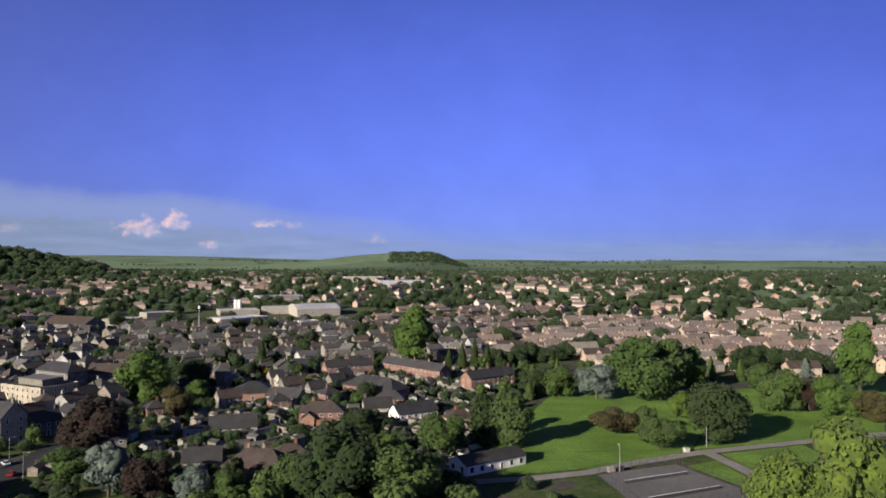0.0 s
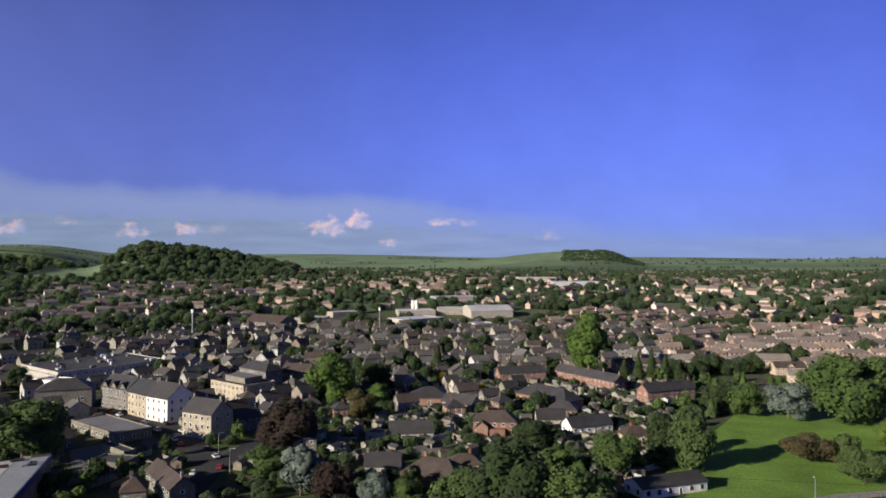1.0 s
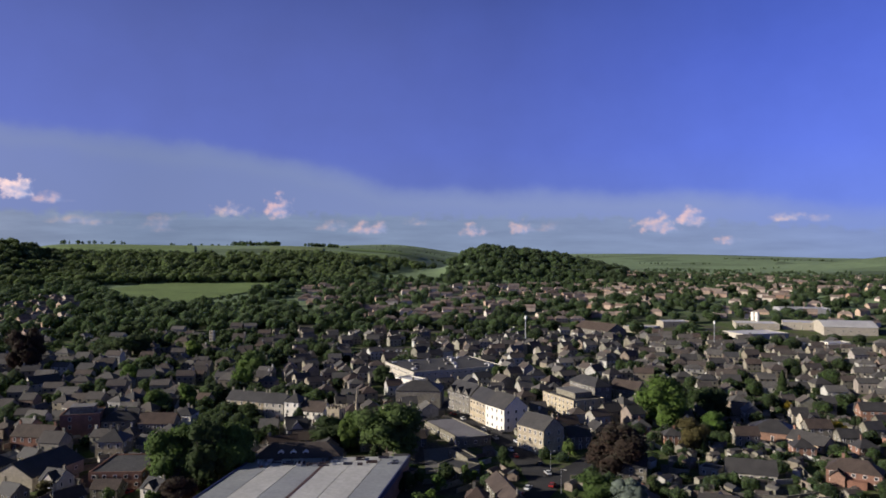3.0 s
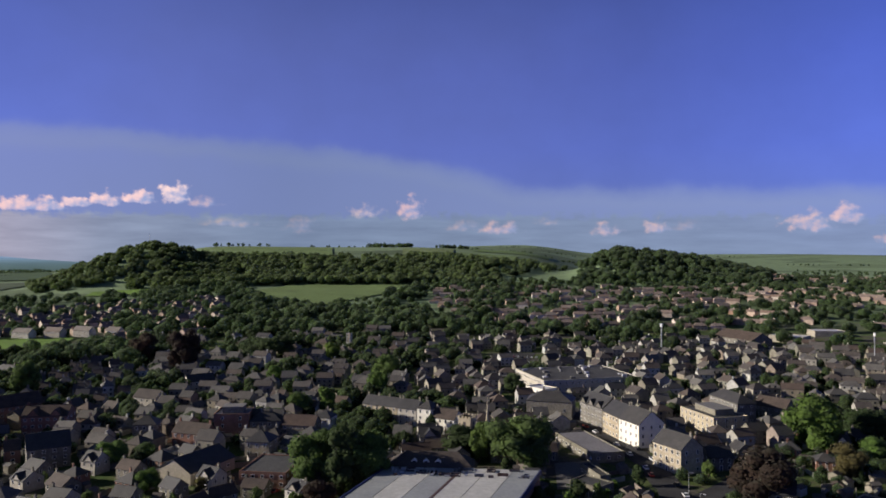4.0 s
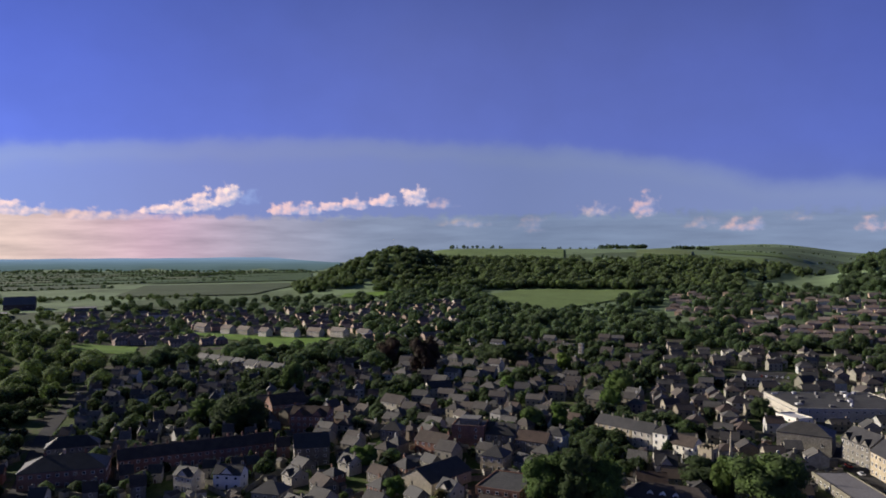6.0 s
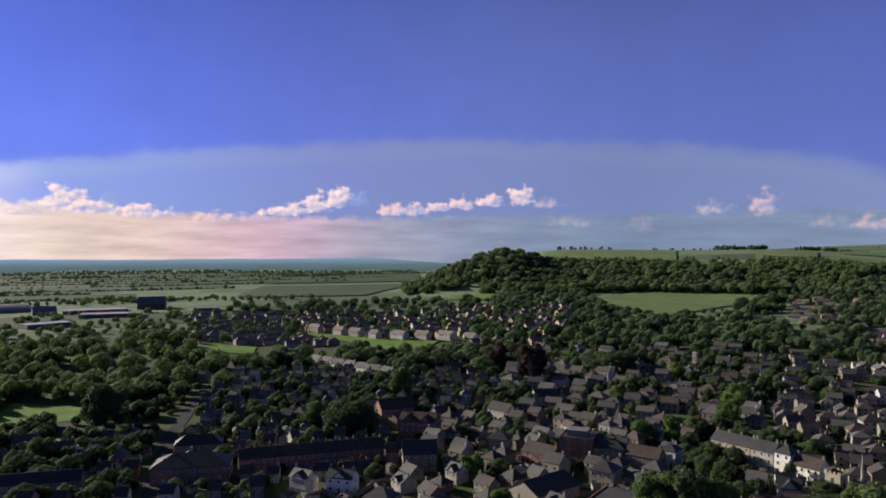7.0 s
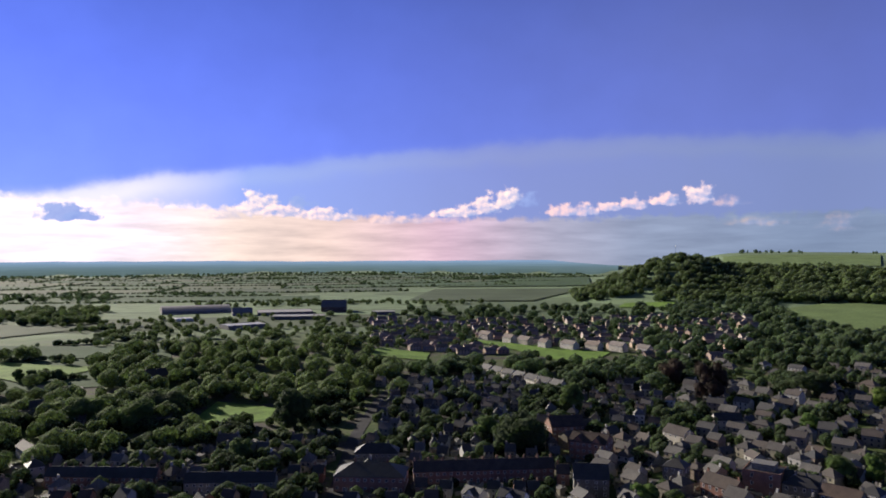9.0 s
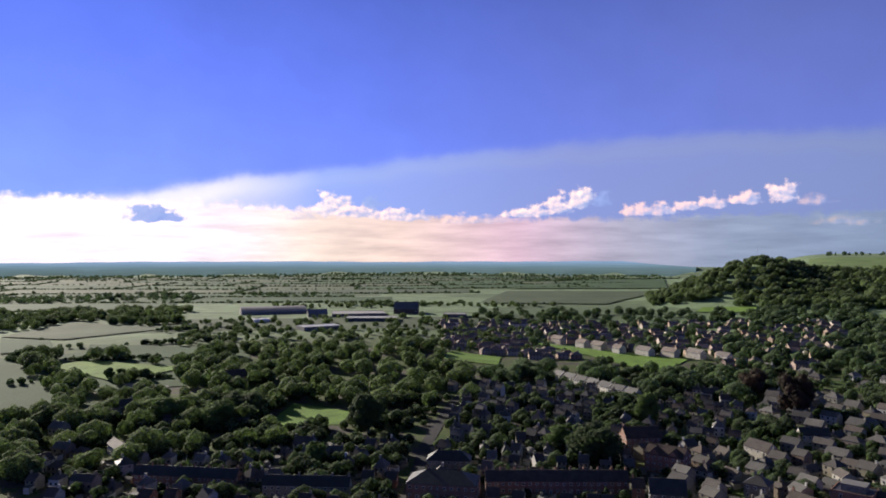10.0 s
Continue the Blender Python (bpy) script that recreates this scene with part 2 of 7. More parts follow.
def foliage(name, tones, island=False, through=0.42, bloom=0.1, gaps=0.0):
    """Leaves: tone picked for each tree, broken up clump by clump, letting some light through."""
    m, N, L, b = shader(name, 0.85, 0.1)
    b.inputs["Sheen Weight"].default_value, b.inputs["Sheen Roughness"].default_value = bloom, 0.7
    b.inputs["Sheen Tint"].default_value = (0.8, 0.9, 0.7, 1)
    nt = m.node_tree
    geo = N.new("ShaderNodeNewGeometry")
    pick = N.new("ShaderNodeObjectInfo").outputs["Random"]
    if island:
        pick = noise_node(nt, geo.outputs["Position"], 0.045, 2, 0.9)
    base = ramp_node(nt, pick, [(0.25 + 0.5 * i / (len(tones) - 1) if island else i / (len(tones) - 1), c) for i, c in enumerate(tones)])
    leaf = ramp_node(nt, geo.outputs["Random Per Island"], [(0.0, (0.72, 0.74, 0.72)), (0.5, (1, 1, 1)), (1.0, (1.25, 1.22, 1.1))])
    c = mix_node(nt, 1.0, base, leaf, "MULTIPLY")
    c = mix_node(nt, 1.0, c, ramp_node(nt, noise_node(nt, geo.outputs["Position"], 0.5, 3), [(0.3, (0.7, 0.7, 0.7)), (0.7, (1.2, 1.2, 1.1))]), "MULTIPLY")
    L.new(c, b.inputs["Base Color"])
    bn = N.new("ShaderNodeBump")
    bn.inputs["Strength"].default_value, bn.inputs["Distance"].default_value = 0.9, 0.7
    L.new(noise_node(nt, geo.outputs["Position"], 0.55, 5, 0.65), bn.inputs["Height"])
    L.new(bn.outputs[0], b.inputs["Normal"])
    tr = N.new("ShaderNodeBsdfTranslucent")
    L.new(c, tr.inputs[0])
    mx = N.new("ShaderNodeMixShader")
    mx.inputs[0].default_value = through
    L.new(b.outputs[0], mx.inputs[1])
    L.new(tr.outputs[0], mx.inputs[2])
    out = mx.outputs[0]
    if gaps:
        # light falls through the gaps between sprays of leaves
        clear = N.new("ShaderNodeMixShader")
        L.new(ramp_node(nt, noise_node(nt, geo.outputs["Position"], 0.75, 4, 0.7), [(0.40, (0.0, 0.0, 0.0)), (0.60, (gaps, gaps, gaps))]), clear.inputs[0])
        L.new(out, clear.inputs[1])
        L.new(N.new("ShaderNodeBsdfTransparent").outputs[0], clear.inputs[2])
        out = clear.outputs[0]
    L.new(out, N["Material Output"].inputs[0])
    return m


STONE = surface("bath_stone", [(0.162, 0.152, 0.12), (0.227, 0.211, 0.161), (0.191, 0.179, 0.153), (0.257, 0.234, 0.187)], 0.9, 1.2, 0.3, 0.35, courses=1.4)
BRICK = surface("brick", [(0.225, 0.112, 0.0795), (0.278, 0.153, 0.106), (0.245, 0.139, 0.106), (0.305, 0.186, 0.132)], 0.9, 3.0, 0.3, 0.3, courses=4.0)
PALE_BRICK = surface("pale_brick", [(0.489, 0.362, 0.254), (0.567, 0.45, 0.323), (0.508, 0.411, 0.313)], 0.9, 3.0, 0.3, 0.25, courses=4.0)
# brighter copy of STONE, the sun on lit fronts put into its tones
LIT_STONE = surface("lit_bath_stone", [(0.40, 0.345, 0.25), (0.46, 0.40, 0.29), (0.43, 0.36, 0.25)], 0.9, 1.2, 0.3, 0.25, courses=1.4)
RENDER = surface("painted_render", [(0.384, 0.352, 0.288), (0.528, 0.496, 0.424), (0.304, 0.272, 0.216), (0.44, 0.4, 0.328)], 0.85, 1.0, 0.25, 0.18)
WHITE = surface("white_render", [(0.78, 0.74, 0.64), (0.74, 0.71, 0.64)], 0.8, 1.0, 0.3, 0.12)
SLATE = surface("slate", [(0.0394, 0.0394, 0.0426), (0.0541, 0.0533, 0.0558), (0.0476, 0.0451, 0.0443), (0.0656, 0.0631, 0.0623)], 0.6, 4.0, 0.3, 0.4, spec=0.4, courses=3.0)
TILE = surface("clay_tile", [(0.0643, 0.0493, 0.0411), (0.0844, 0.0629, 0.0514), (0.0684, 0.0574, 0.0514), (0.0886, 0.0592, 0.0468)], 0.8, 4.0, 0.3, 0.4, courses=3.0)
GREY_TILE = surface("concrete_tile", [(0.191, 0.169, 0.15), (0.237, 0.209, 0.182), (0.209, 0.169, 0.14)], 0.85, 4.0, 0.3, 0.3, courses=3.0)
FELT = surface("flat_roof_felt", [(0.042, 0.042, 0.0441), (0.0672, 0.0672, 0.0672)], 0.85, 1.0, 0.15, 0.4)
SHEET = surface("pale_roof_sheet", [(0.42, 0.42, 0.42), (0.62, 0.61, 0.6), (0.34, 0.34, 0.36)], 0.5, 1.0, 0.08, 0.2, spec=0.4, metal=0.1)
WOOD_WHITE = surface("white_paint", [(0.78, 0.77, 0.74)], 0.5, 3.0, 0.5, 0.1, bump=0.0)
WORKS = surface("grey_works_sheet", [(0.12, 0.118, 0.116), (0.176, 0.172, 0.168), (0.104, 0.102, 0.1)], 0.85, 1.0, 0.05, 0.2)
ESTATE = surface("grey_estate_roofing", [(0.22, 0.21, 0.225), (0.28, 0.27, 0.285), (0.18, 0.175, 0.19)], 0.85, 1.0, 0.06, 0.25)
DARK = surface("dark_paint", [(0.05, 0.05, 0.055), (0.10, 0.06, 0.05), (0.05, 0.07, 0.10)], 0.5, 2.0, 0.5, 0.2, bump=0.0)
ASPHALT = surface("asphalt", [(0.055, 0.055, 0.058)], 0.95, 2.5, 0.07, 0.35, spec=0.08)
PAVING = surface("paving", [(0.26, 0.245, 0.22)], 0.9, 1.5, 0.1, 0.3)
COURT = surface("worn_hard_court", [(0.15, 0.145, 0.14)], 0.9, 1.0, 0.06, 0.25)
GRASS = surface("mown_grass", [(0.145, 0.245, 0.048)], 0.9, 1.2, 0.06, 0.4, spec=0.1)
MEADOW = surface("meadow", [(0.13, 0.202, 0.0715), (0.169, 0.227, 0.091)], 0.95, 0.5, 0.02, 0.3, spec=0.1)
CROP = surface("crop", [(0.149, 0.209, 0.0837), (0.189, 0.23, 0.105), (0.23, 0.236, 0.128), (0.128, 0.196, 0.0729)], 0.95, 0.4, 0.012, 0.25, spec=0.1)
PLAIN_CROP = surface("plain_crop", [(0.0765, 0.106, 0.0595), (0.0978, 0.123, 0.0723), (0.0638, 0.0952, 0.0553)], 0.95, 0.4, 0.012, 0.3, spec=0.1)
PLAIN_GRASS = surface("plain_grass", [(0.0468, 0.09, 0.0432), (0.0612, 0.108, 0.0504), (0.054, 0.09, 0.045)], 0.95, 0.5, 0.015, 0.3, spec=0.1)
BARK = surface("bark", [(0.10, 0.075, 0.055), (0.14, 0.11, 0.085)], 0.9, 6.0, 1.0, 0.4)
METAL = surface("galvanised_metal", [(0.45, 0.46, 0.47)], 0.4, 4.0, 0.5, 0.15, metal=0.7)
STUFF_WALL = surface("far_walls", [(0.166, 0.161, 0.127), (0.264, 0.256, 0.205), (0.194, 0.141, 0.111), (0.457, 0.461, 0.426), (0.221, 0.191, 0.143), (0.194, 0.186, 0.146), (0.305, 0.275, 0.213)], 0.9, 0.8, 0.2, 0.25, island=True)
STUFF_ROOF = surface("far_roofs", [(0.0588, 0.0602, 0.0626), (0.0828, 0.0676, 0.0596), (0.138, 0.131, 0.121), (0.0656, 0.064, 0.0626), (0.0972, 0.0714, 0.0588)], 0.75, 1.5, 0.2, 0.3, island=True)
SUBURB_WALL = surface("suburb_walls", [(0.396, 0.286, 0.209), (0.462, 0.352, 0.264), (0.33, 0.198, 0.143), (0.66, 0.594, 0.506), (0.418, 0.297, 0.22)], 0.9, 0.8, 0.2, 0.25, island=True)
SUBURB_ROOF = surface("suburb_roofs", [(0.196, 0.161, 0.144), (0.253, 0.196, 0.161), (0.149, 0.127, 0.115), (0.218, 0.155, 0.121)], 0.85, 1.5, 0.2, 0.3, island=True)
GLASS, _n, _l, _b = shader("window_glass", 0.08, 0.6)
_b.inputs["Base Color"].default_value = (0.03, 0.035, 0.045, 1)
WATER, _n, _l, _b = shader("pond_water", 0.06, 0.5)
_b.inputs["Base Color"].default_value = (0.012, 0.02, 0.02, 1)
_w = noise_node(WATER.node_tree, _n.new("ShaderNodeTexCoord").outputs["Object"], 1.5, 3)
_k = _n.new("ShaderNodeBump")
_k.inputs["Strength"].default_value = 0.08
_l.new(_w, _k.inputs["Height"])
_l.new(_k.outputs[0], _b.inputs["Normal"])
LEAF = foliage("leaves", [(0.068, 0.115, 0.03), (0.09, 0.145, 0.037), (0.078, 0.12, 0.04), (0.105, 0.16, 0.042)])
LEAF_BRIGHT = foliage("fresh_leaves", [(0.075, 0.14, 0.028), (0.10, 0.165, 0.034)], through=0.4)
LEAF_LIME = foliage("lime_leaves", [(0.105, 0.165, 0.026), (0.125, 0.18, 0.034)], through=0.35)
LEAF_DARK = foliage("dark_leaves", [(0.034, 0.06, 0.02), (0.05, 0.075, 0.026)])
LEAF_COPPER = foliage("copper_leaves", [(0.036, 0.022, 0.02), (0.05, 0.03, 0.025)])
LEAF_RUST = foliage("bronze_leaves", [(0.088, 0.082, 0.028), (0.10, 0.078, 0.034)])
LEAF_GOLD = foliage("golden_leaves", [(0.30, 0.24, 0.02), (0.34, 0.26, 0.03)])
LEAF_BLUE = foliage("blue_cedar_needles", [(0.15, 0.19, 0.17), (0.18, 0.22, 0.20)])
WOODS = foliage("woodland", [(0.045, 0.082, 0.034), (0.07, 0.118, 0.045), (0.052, 0.086, 0.042), (0.092, 0.142, 0.052)], island=True, through=0.55, bloom=0.18, gaps=0.85)
# paler copy of WOODS: sunlit canopy and haze painted into its tones
LIT_WOODS = foliage("lit_woodland", [(0.06, 0.10, 0.034), (0.098, 0.15, 0.046), (0.072, 0.108, 0.042), (0.13, 0.18, 0.055)], island=True, through=0.55, bloom=0.2, gaps=0.85)
TOWN_WOODS = foliage("town_foliage", [(0.03, 0.056, 0.022), (0.05, 0.085, 0.03), (0.034, 0.056, 0.026), (0.075, 0.115, 0.036)], island=True, through=0.5, bloom=0.12, gaps=0.7)

# ---- the lie of the land ----
K = 1.25  # one unit of the plan in metres


def polar(az, d):
    """A point of the plan, in metres, at a bearing and a distance in plan units."""
    return K * d * math.sin(radians(az)), K * d * math.cos(radians(az))


def ease(a, b, x):
    t = np.clip((x - a) / (b - a), 0, 1)
    return t * t * (3 - 2 * t)


def hump(x, y, az, d, long, wide, turn=None):
    """A smooth hill at a bearing and distance: long across the view, wide along it."""
    cx, cy = d * math.sin(radians(az)), d * math.cos(radians(az))
    a = radians(az if turn is None else turn)
    dx, dy = x - cx, y - cy
    u, v = dx * math.cos(a) - dy * math.sin(a), dx * math.sin(a) + dy * math.cos(a)
    return np.exp(-0.5 * ((u / long) ** 2 + (v / wide) ** 2))


def band(az, a0, a1, soft):
    return ease(a0 - soft, a0 + soft, az) * (1 - ease(a1 - soft, a1 + soft, az))


def height(x, y):
    x, y = np.asarray(x, float) / K, np.asarray(y, float) / K
    d = np.hypot(x, y)
    az = np.degrees(np.arctan2(x, y))
    z = 21 * ease(570, 980, d) * band(az, -72, 60, 8)
    z = z + 9 * ease(380, 800, d) * band(az, -180, -94, 6) + 10 * ease(700, 1000, d) * band(az, -94, -72, 6)
    # conical wooded hill and its long tail
    z = z + 27 * hump(x, y, -36.3, 1205, 42, 80) + 30 * hump(x, y, -32.2, 1210, 72, 85) + 9 * hump(x, y, -27.5, 1220, 90, 90)
    # beacon hill and the wooded scarp that runs north from it
    z = z + 29 * hump(x, y, -71.0, 1210, 40, 85) + 36.5 * hump(x, y, -74.0, 1200, 54, 85)
    z = z + 40 * ease(930, 1330, d) * band(az, -70.5, -40, 3.0) * (1 - 0.45 * ease(-52, -40, az))
    z = z + 24 * ease(1350, 2000, d) * band(az, -70, -40, 4)
    # flat-topped far hill and the downs behind
    z = z + 46 * ease(-16, -3.5, az) * (1 - ease(-1.2, 2.4, az)) * np.exp(-0.5 * ((d - 2500) / 240) ** 2) + 12 * hump(x, y, 19, 2900, 330, 300)
    z = z + 48 * ease(2300, 4300, d) * band(az, -48, -12, 8) + 25 * ease(2000, 4200, d) * band(az, -12, 75, 8)
    z = z + 22 * ease(3000, 4700, d) * band(az, -180, -70, 6)
    z = z + 5 * ease(1000, 2500, d) * np.sin(x / 310.0 + 1.3) * np.sin(y / 270.0)
    return K * z


def hz(x, y):
    return float(height(x, y))


def mesh_arrays(name, verts, faces, mats=(), slots=None, smooth=False):
    """A mesh from arrays: verts n x 3, faces m x k (k the same for all)."""
    verts, faces = np.asarray(verts, np.float32), np.asarray(faces, np.int32)
    me = bpy.data.meshes.new(name)
    k = faces.shape[1]
    me.vertices.add(len(verts))
    me.vertices.foreach_set("co", verts.ravel())
    me.loops.add(faces.size)
    me.loops.foreach_set("vertex_index", faces.ravel())
    me.polygons.add(len(faces))
    me.polygons.foreach_set("loop_start", np.arange(0, faces.size, k, dtype=np.int32))
    for m in mats:
        me.materials.append(m)
    if slots is not None:
        me.polygons.foreach_set("material_index", np.asarray(slots, np.int32))
    me.polygons.foreach_set("use_smooth", np.full(len(faces), smooth, bool))
    me.update(calc_edges=True)
    me.validate()
    return me


def part(name, me, parent, label="", m=None):
    ob = new(name, me)
    if parent is not None:
        ob.parent = parent
    if m is not None:
        ob.matrix_basis = m
    return tagged(ob, label)


def ground_material():
    m, N, L, b = shader("ground", 0.95, 0.1)
    nt = m.node_tree
    geo = N.new("ShaderNodeNewGeometry")
    pos = geo.outputs["Position"]
    length = N.new("ShaderNodeVectorMath")
    length.operation = "LENGTH"
    L.new(pos, length.inputs[0])
    warp = N.new("ShaderNodeVectorMath")
    warp.operation = "MULTIPLY"
    warp.inputs[1].default_value = (1, 1, 0)
    L.new(pos, warp.inputs[0])
    vor = N.new("ShaderNodeTexVoronoi")
    vor.inputs["Scale"].default_value = 0.0034
    L.new(warp.outputs[0], vor.inputs["Vector"])
    sepc = N.new("ShaderNodeSeparateColor")
    L.new(vor.outputs["Color"], sepc.inputs[0])
    fields = ramp_node(nt, sepc.outputs[0], [(0.0, (0.0777, 0.108, 0.0626)), (0.25, (0.127, 0.176, 0.102)), (0.45, (0.164, 0.227, 0.132)), (0.6, (0.159, 0.221, 0.128)), (0.75, (0.102, 0.142, 0.0825)), (0.9, (0.175, 0.243, 0.141)), (1.0, (0.148, 0.205, 0.119))])
    fields = mix_node(nt, 1.0, fields, ramp_node(nt, noise_node(nt, pos, 0.03, 5), [(0.3, (0.75, 0.75, 0.75)), (0.7, (1.2, 1.2, 1.15))]), "MULTIPLY")
    yards = ramp_node(nt, noise_node(nt, pos, 0.035, 4, 0.7), [(0.40, (0.045, 0.075, 0.022)), (0.50, (0.08, 0.10, 0.04)), (0.54, (0.085, 0.078, 0.066)), (0.65, (0.06, 0.058, 0.057))])
    yards = mix_node(nt, 1.0, yards, ramp_node(nt, noise_node(nt, pos, 0.6, 5), [(0.3, (0.6, 0.6, 0.6)), (0.7, (1.3, 1.3, 1.25))]), "MULTIPLY")
    rng = N.new("ShaderNodeMapRange")
    rng.inputs[1].default_value, rng.inputs[2].default_value = 780, 980
    L.new(length.outputs["Value"], rng.inputs[0])
    L.new(mix_node(nt, rng.outputs[0], yards, fields), b.inputs["Base Color"])
    bn = N.new("ShaderNodeBump")
    bn.inputs["Strength"].default_value, bn.inputs["Distance"].default_value = 0.4, 0.3
    L.new(noise_node(nt, pos, 0.8, 6), bn.inputs["Height"])
    L.new(bn.outputs[0], b.inputs["Normal"])
    return m


def make_ground():
    radii = np.r_[0.5, np.geomspace(12, 480, 45)[:-1], np.linspace(480, 2300, 135), np.geomspace(2350, 4900, 40)]
    turns = np.radians(np.arange(0, 360, 0.75))
    R, A = np.meshgrid(radii, turns, indexing="ij")
    x, y = R * np.sin(A), R * np.cos(A)
    v = np.stack([x, y, height(x, y)], -1).reshape(-1, 3)
    nr, na = R.shape
    i, j = np.meshgrid(np.arange(nr - 1), np.arange(na), indexing="ij")
    k = (j + 1) % na
    f = np.stack([i * na + j, i * na + k, (i + 1) * na + k, (i + 1) * na + j], -1).reshape(-1, 4)[:, ::-1]
    ob = new("ground", mesh_arrays("ground", v, f, [ground_material()], smooth=True))
    return tagged(ob, "valley floor with gardens and yards rising to green downs", "ground", kind="structure")


make_ground()


def make_backdrop():
    """Faint hills at the edge of sight beyond the plain; blue haze painted on."""
    m, N, L, b = shader("far_haze_glow", 1.0, 0.0)
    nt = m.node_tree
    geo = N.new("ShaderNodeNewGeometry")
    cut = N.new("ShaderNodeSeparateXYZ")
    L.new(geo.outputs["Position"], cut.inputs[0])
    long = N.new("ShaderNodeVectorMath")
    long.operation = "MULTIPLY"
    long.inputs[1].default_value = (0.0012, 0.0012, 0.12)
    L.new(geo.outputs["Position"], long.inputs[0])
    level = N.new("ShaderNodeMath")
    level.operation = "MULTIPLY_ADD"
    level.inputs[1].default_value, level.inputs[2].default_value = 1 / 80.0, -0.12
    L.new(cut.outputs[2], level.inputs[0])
    # airlight of the distance painted as emission, bluer with height
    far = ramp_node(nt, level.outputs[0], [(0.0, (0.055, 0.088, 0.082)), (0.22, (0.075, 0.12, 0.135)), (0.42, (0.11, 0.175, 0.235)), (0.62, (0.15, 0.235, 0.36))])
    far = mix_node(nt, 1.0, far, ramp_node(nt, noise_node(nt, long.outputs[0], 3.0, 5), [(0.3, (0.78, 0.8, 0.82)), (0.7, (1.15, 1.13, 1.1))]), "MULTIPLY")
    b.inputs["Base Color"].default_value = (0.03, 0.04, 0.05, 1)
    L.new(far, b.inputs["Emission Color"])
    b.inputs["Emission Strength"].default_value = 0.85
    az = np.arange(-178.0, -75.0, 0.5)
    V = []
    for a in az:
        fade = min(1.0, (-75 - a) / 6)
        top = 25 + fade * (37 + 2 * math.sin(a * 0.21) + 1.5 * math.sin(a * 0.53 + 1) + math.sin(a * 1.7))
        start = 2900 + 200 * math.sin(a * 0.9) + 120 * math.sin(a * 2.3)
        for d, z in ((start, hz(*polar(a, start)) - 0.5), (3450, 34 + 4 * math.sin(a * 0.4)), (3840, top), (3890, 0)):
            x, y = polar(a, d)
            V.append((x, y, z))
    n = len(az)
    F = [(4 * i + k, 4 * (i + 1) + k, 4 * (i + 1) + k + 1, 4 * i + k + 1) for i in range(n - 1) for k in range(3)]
    tagged(new("backdrop", mesh_arrays("backdrop", V, F, [m], smooth=True)), "far horizon hills with blue haze painted as glow", "backdrop", kind="structure")


make_backdrop()
TAKEN = np.zeros((700, 700), bool)  # 5 m squares of the plan that are built on


def cells(x, y):
    return int((x + 1875) / 5), int((y + 1125) / 5)


def claim(x, y, w, d, rot=0.0, test=False):
    """Marks a turned rectangle of the plan as built on; with test, says whether it is free."""
    c, s = math.cos(rot), math.sin(rot)
    hit = []
    for u in np.arange(-w / 2, w / 2 + 0.1, 2.0):
        for v in np.arange(-d / 2, d / 2 + 0.1, 2.0):
            i, j = cells(x + u * c - v * s, y + u * s + v * c)
            if 0 <= i < 700 and 0 <= j < 700:
                hit.append((i, j))
    if test:
        return not any(TAKEN[h] for h in hit)
    for h in hit:
        TAKEN[h] = True
    return True


def draped(name, label, category, material, corners, lift, step=8.0, keep=True, kind="structure"):
    """A sheet that lies on the ground within four corners (in order round it)."""
    p = [np.array(c, float) * K for c in corners]
    nu = max(2, int(max(np.linalg.norm(p[1] - p[0]), np.linalg.norm(p[2] - p[3])) / step) + 1)
    nv = max(2, int(max(np.linalg.norm(p[3] - p[0]), np.linalg.norm(p[2] - p[1])) / step) + 1)
    nu, nv = min(nu, 60), min(nv, 60)
    u, v = np.meshgrid(np.linspace(0, 1, nu), np.linspace(0, 1, nv), indexing="ij")
    u, v = u[..., None], v[..., None]
    q = p[0] * (1 - u) * (1 - v) + p[1] * u * (1 - v) + p[2] * u * v + p[3] * (1 - u) * v
    z = height(q[..., 0], q[..., 1]) + lift
    vs = np.concatenate([q, z[..., None]], -1).reshape(-1, 3)
    i, j = np.meshgrid(np.arange(nu - 1), np.arange(nv - 1), indexing="ij")
    f = np.stack([i * nv + j, (i + 1) * nv + j, (i + 1) * nv + j + 1, i * nv + j + 1], -1).reshape(-1, 4)
    a, b = p[1] - p[0], p[3] - p[0]
    if a[0] * b[1] - a[1] * b[0] < 0:
        f = f[:, ::-1]
    ob = tagged(new(name, mesh_arrays(name, vs, f, [material], smooth=True)), label, category, kind=kind)
    if keep:
        for w in np.linspace(0, 1, 4 + int(max(np.linalg.norm(p[1] - p[0]), np.linalg.norm(p[2] - p[3])) / 2)):
            for t in np.linspace(0, 1, 4 + int(max(np.linalg.norm(p[3] - p[0]), np.linalg.norm(p[2] - p[1])) / 2)):
                c = p[0] * (1 - w) * (1 - t) + p[1] * w * (1 - t) + p[2] * w * t + p[3] * (1 - w) * t
                i, j = cells(*c)
                if 0 <= i < 700 and 0 <= j < 700:
                    TAKEN[i, j] = True
    return ob

# ---- builders ----
def box_v(x0, x1, y0, y1, z0, z1):
    return [(x0, y0, z0), (x1, y0, z0), (x1, y1, z0), (x0, y1, z0), (x0, y0, z1), (x1, y0, z1), (x1, y1, z1), (x0, y1, z1)]


BOX_F = [(0, 3, 2, 1), (4, 5, 6, 7), (0, 1, 5, 4), (1, 2, 6, 5), (2, 3, 7, 6), (3, 0, 4, 7)]


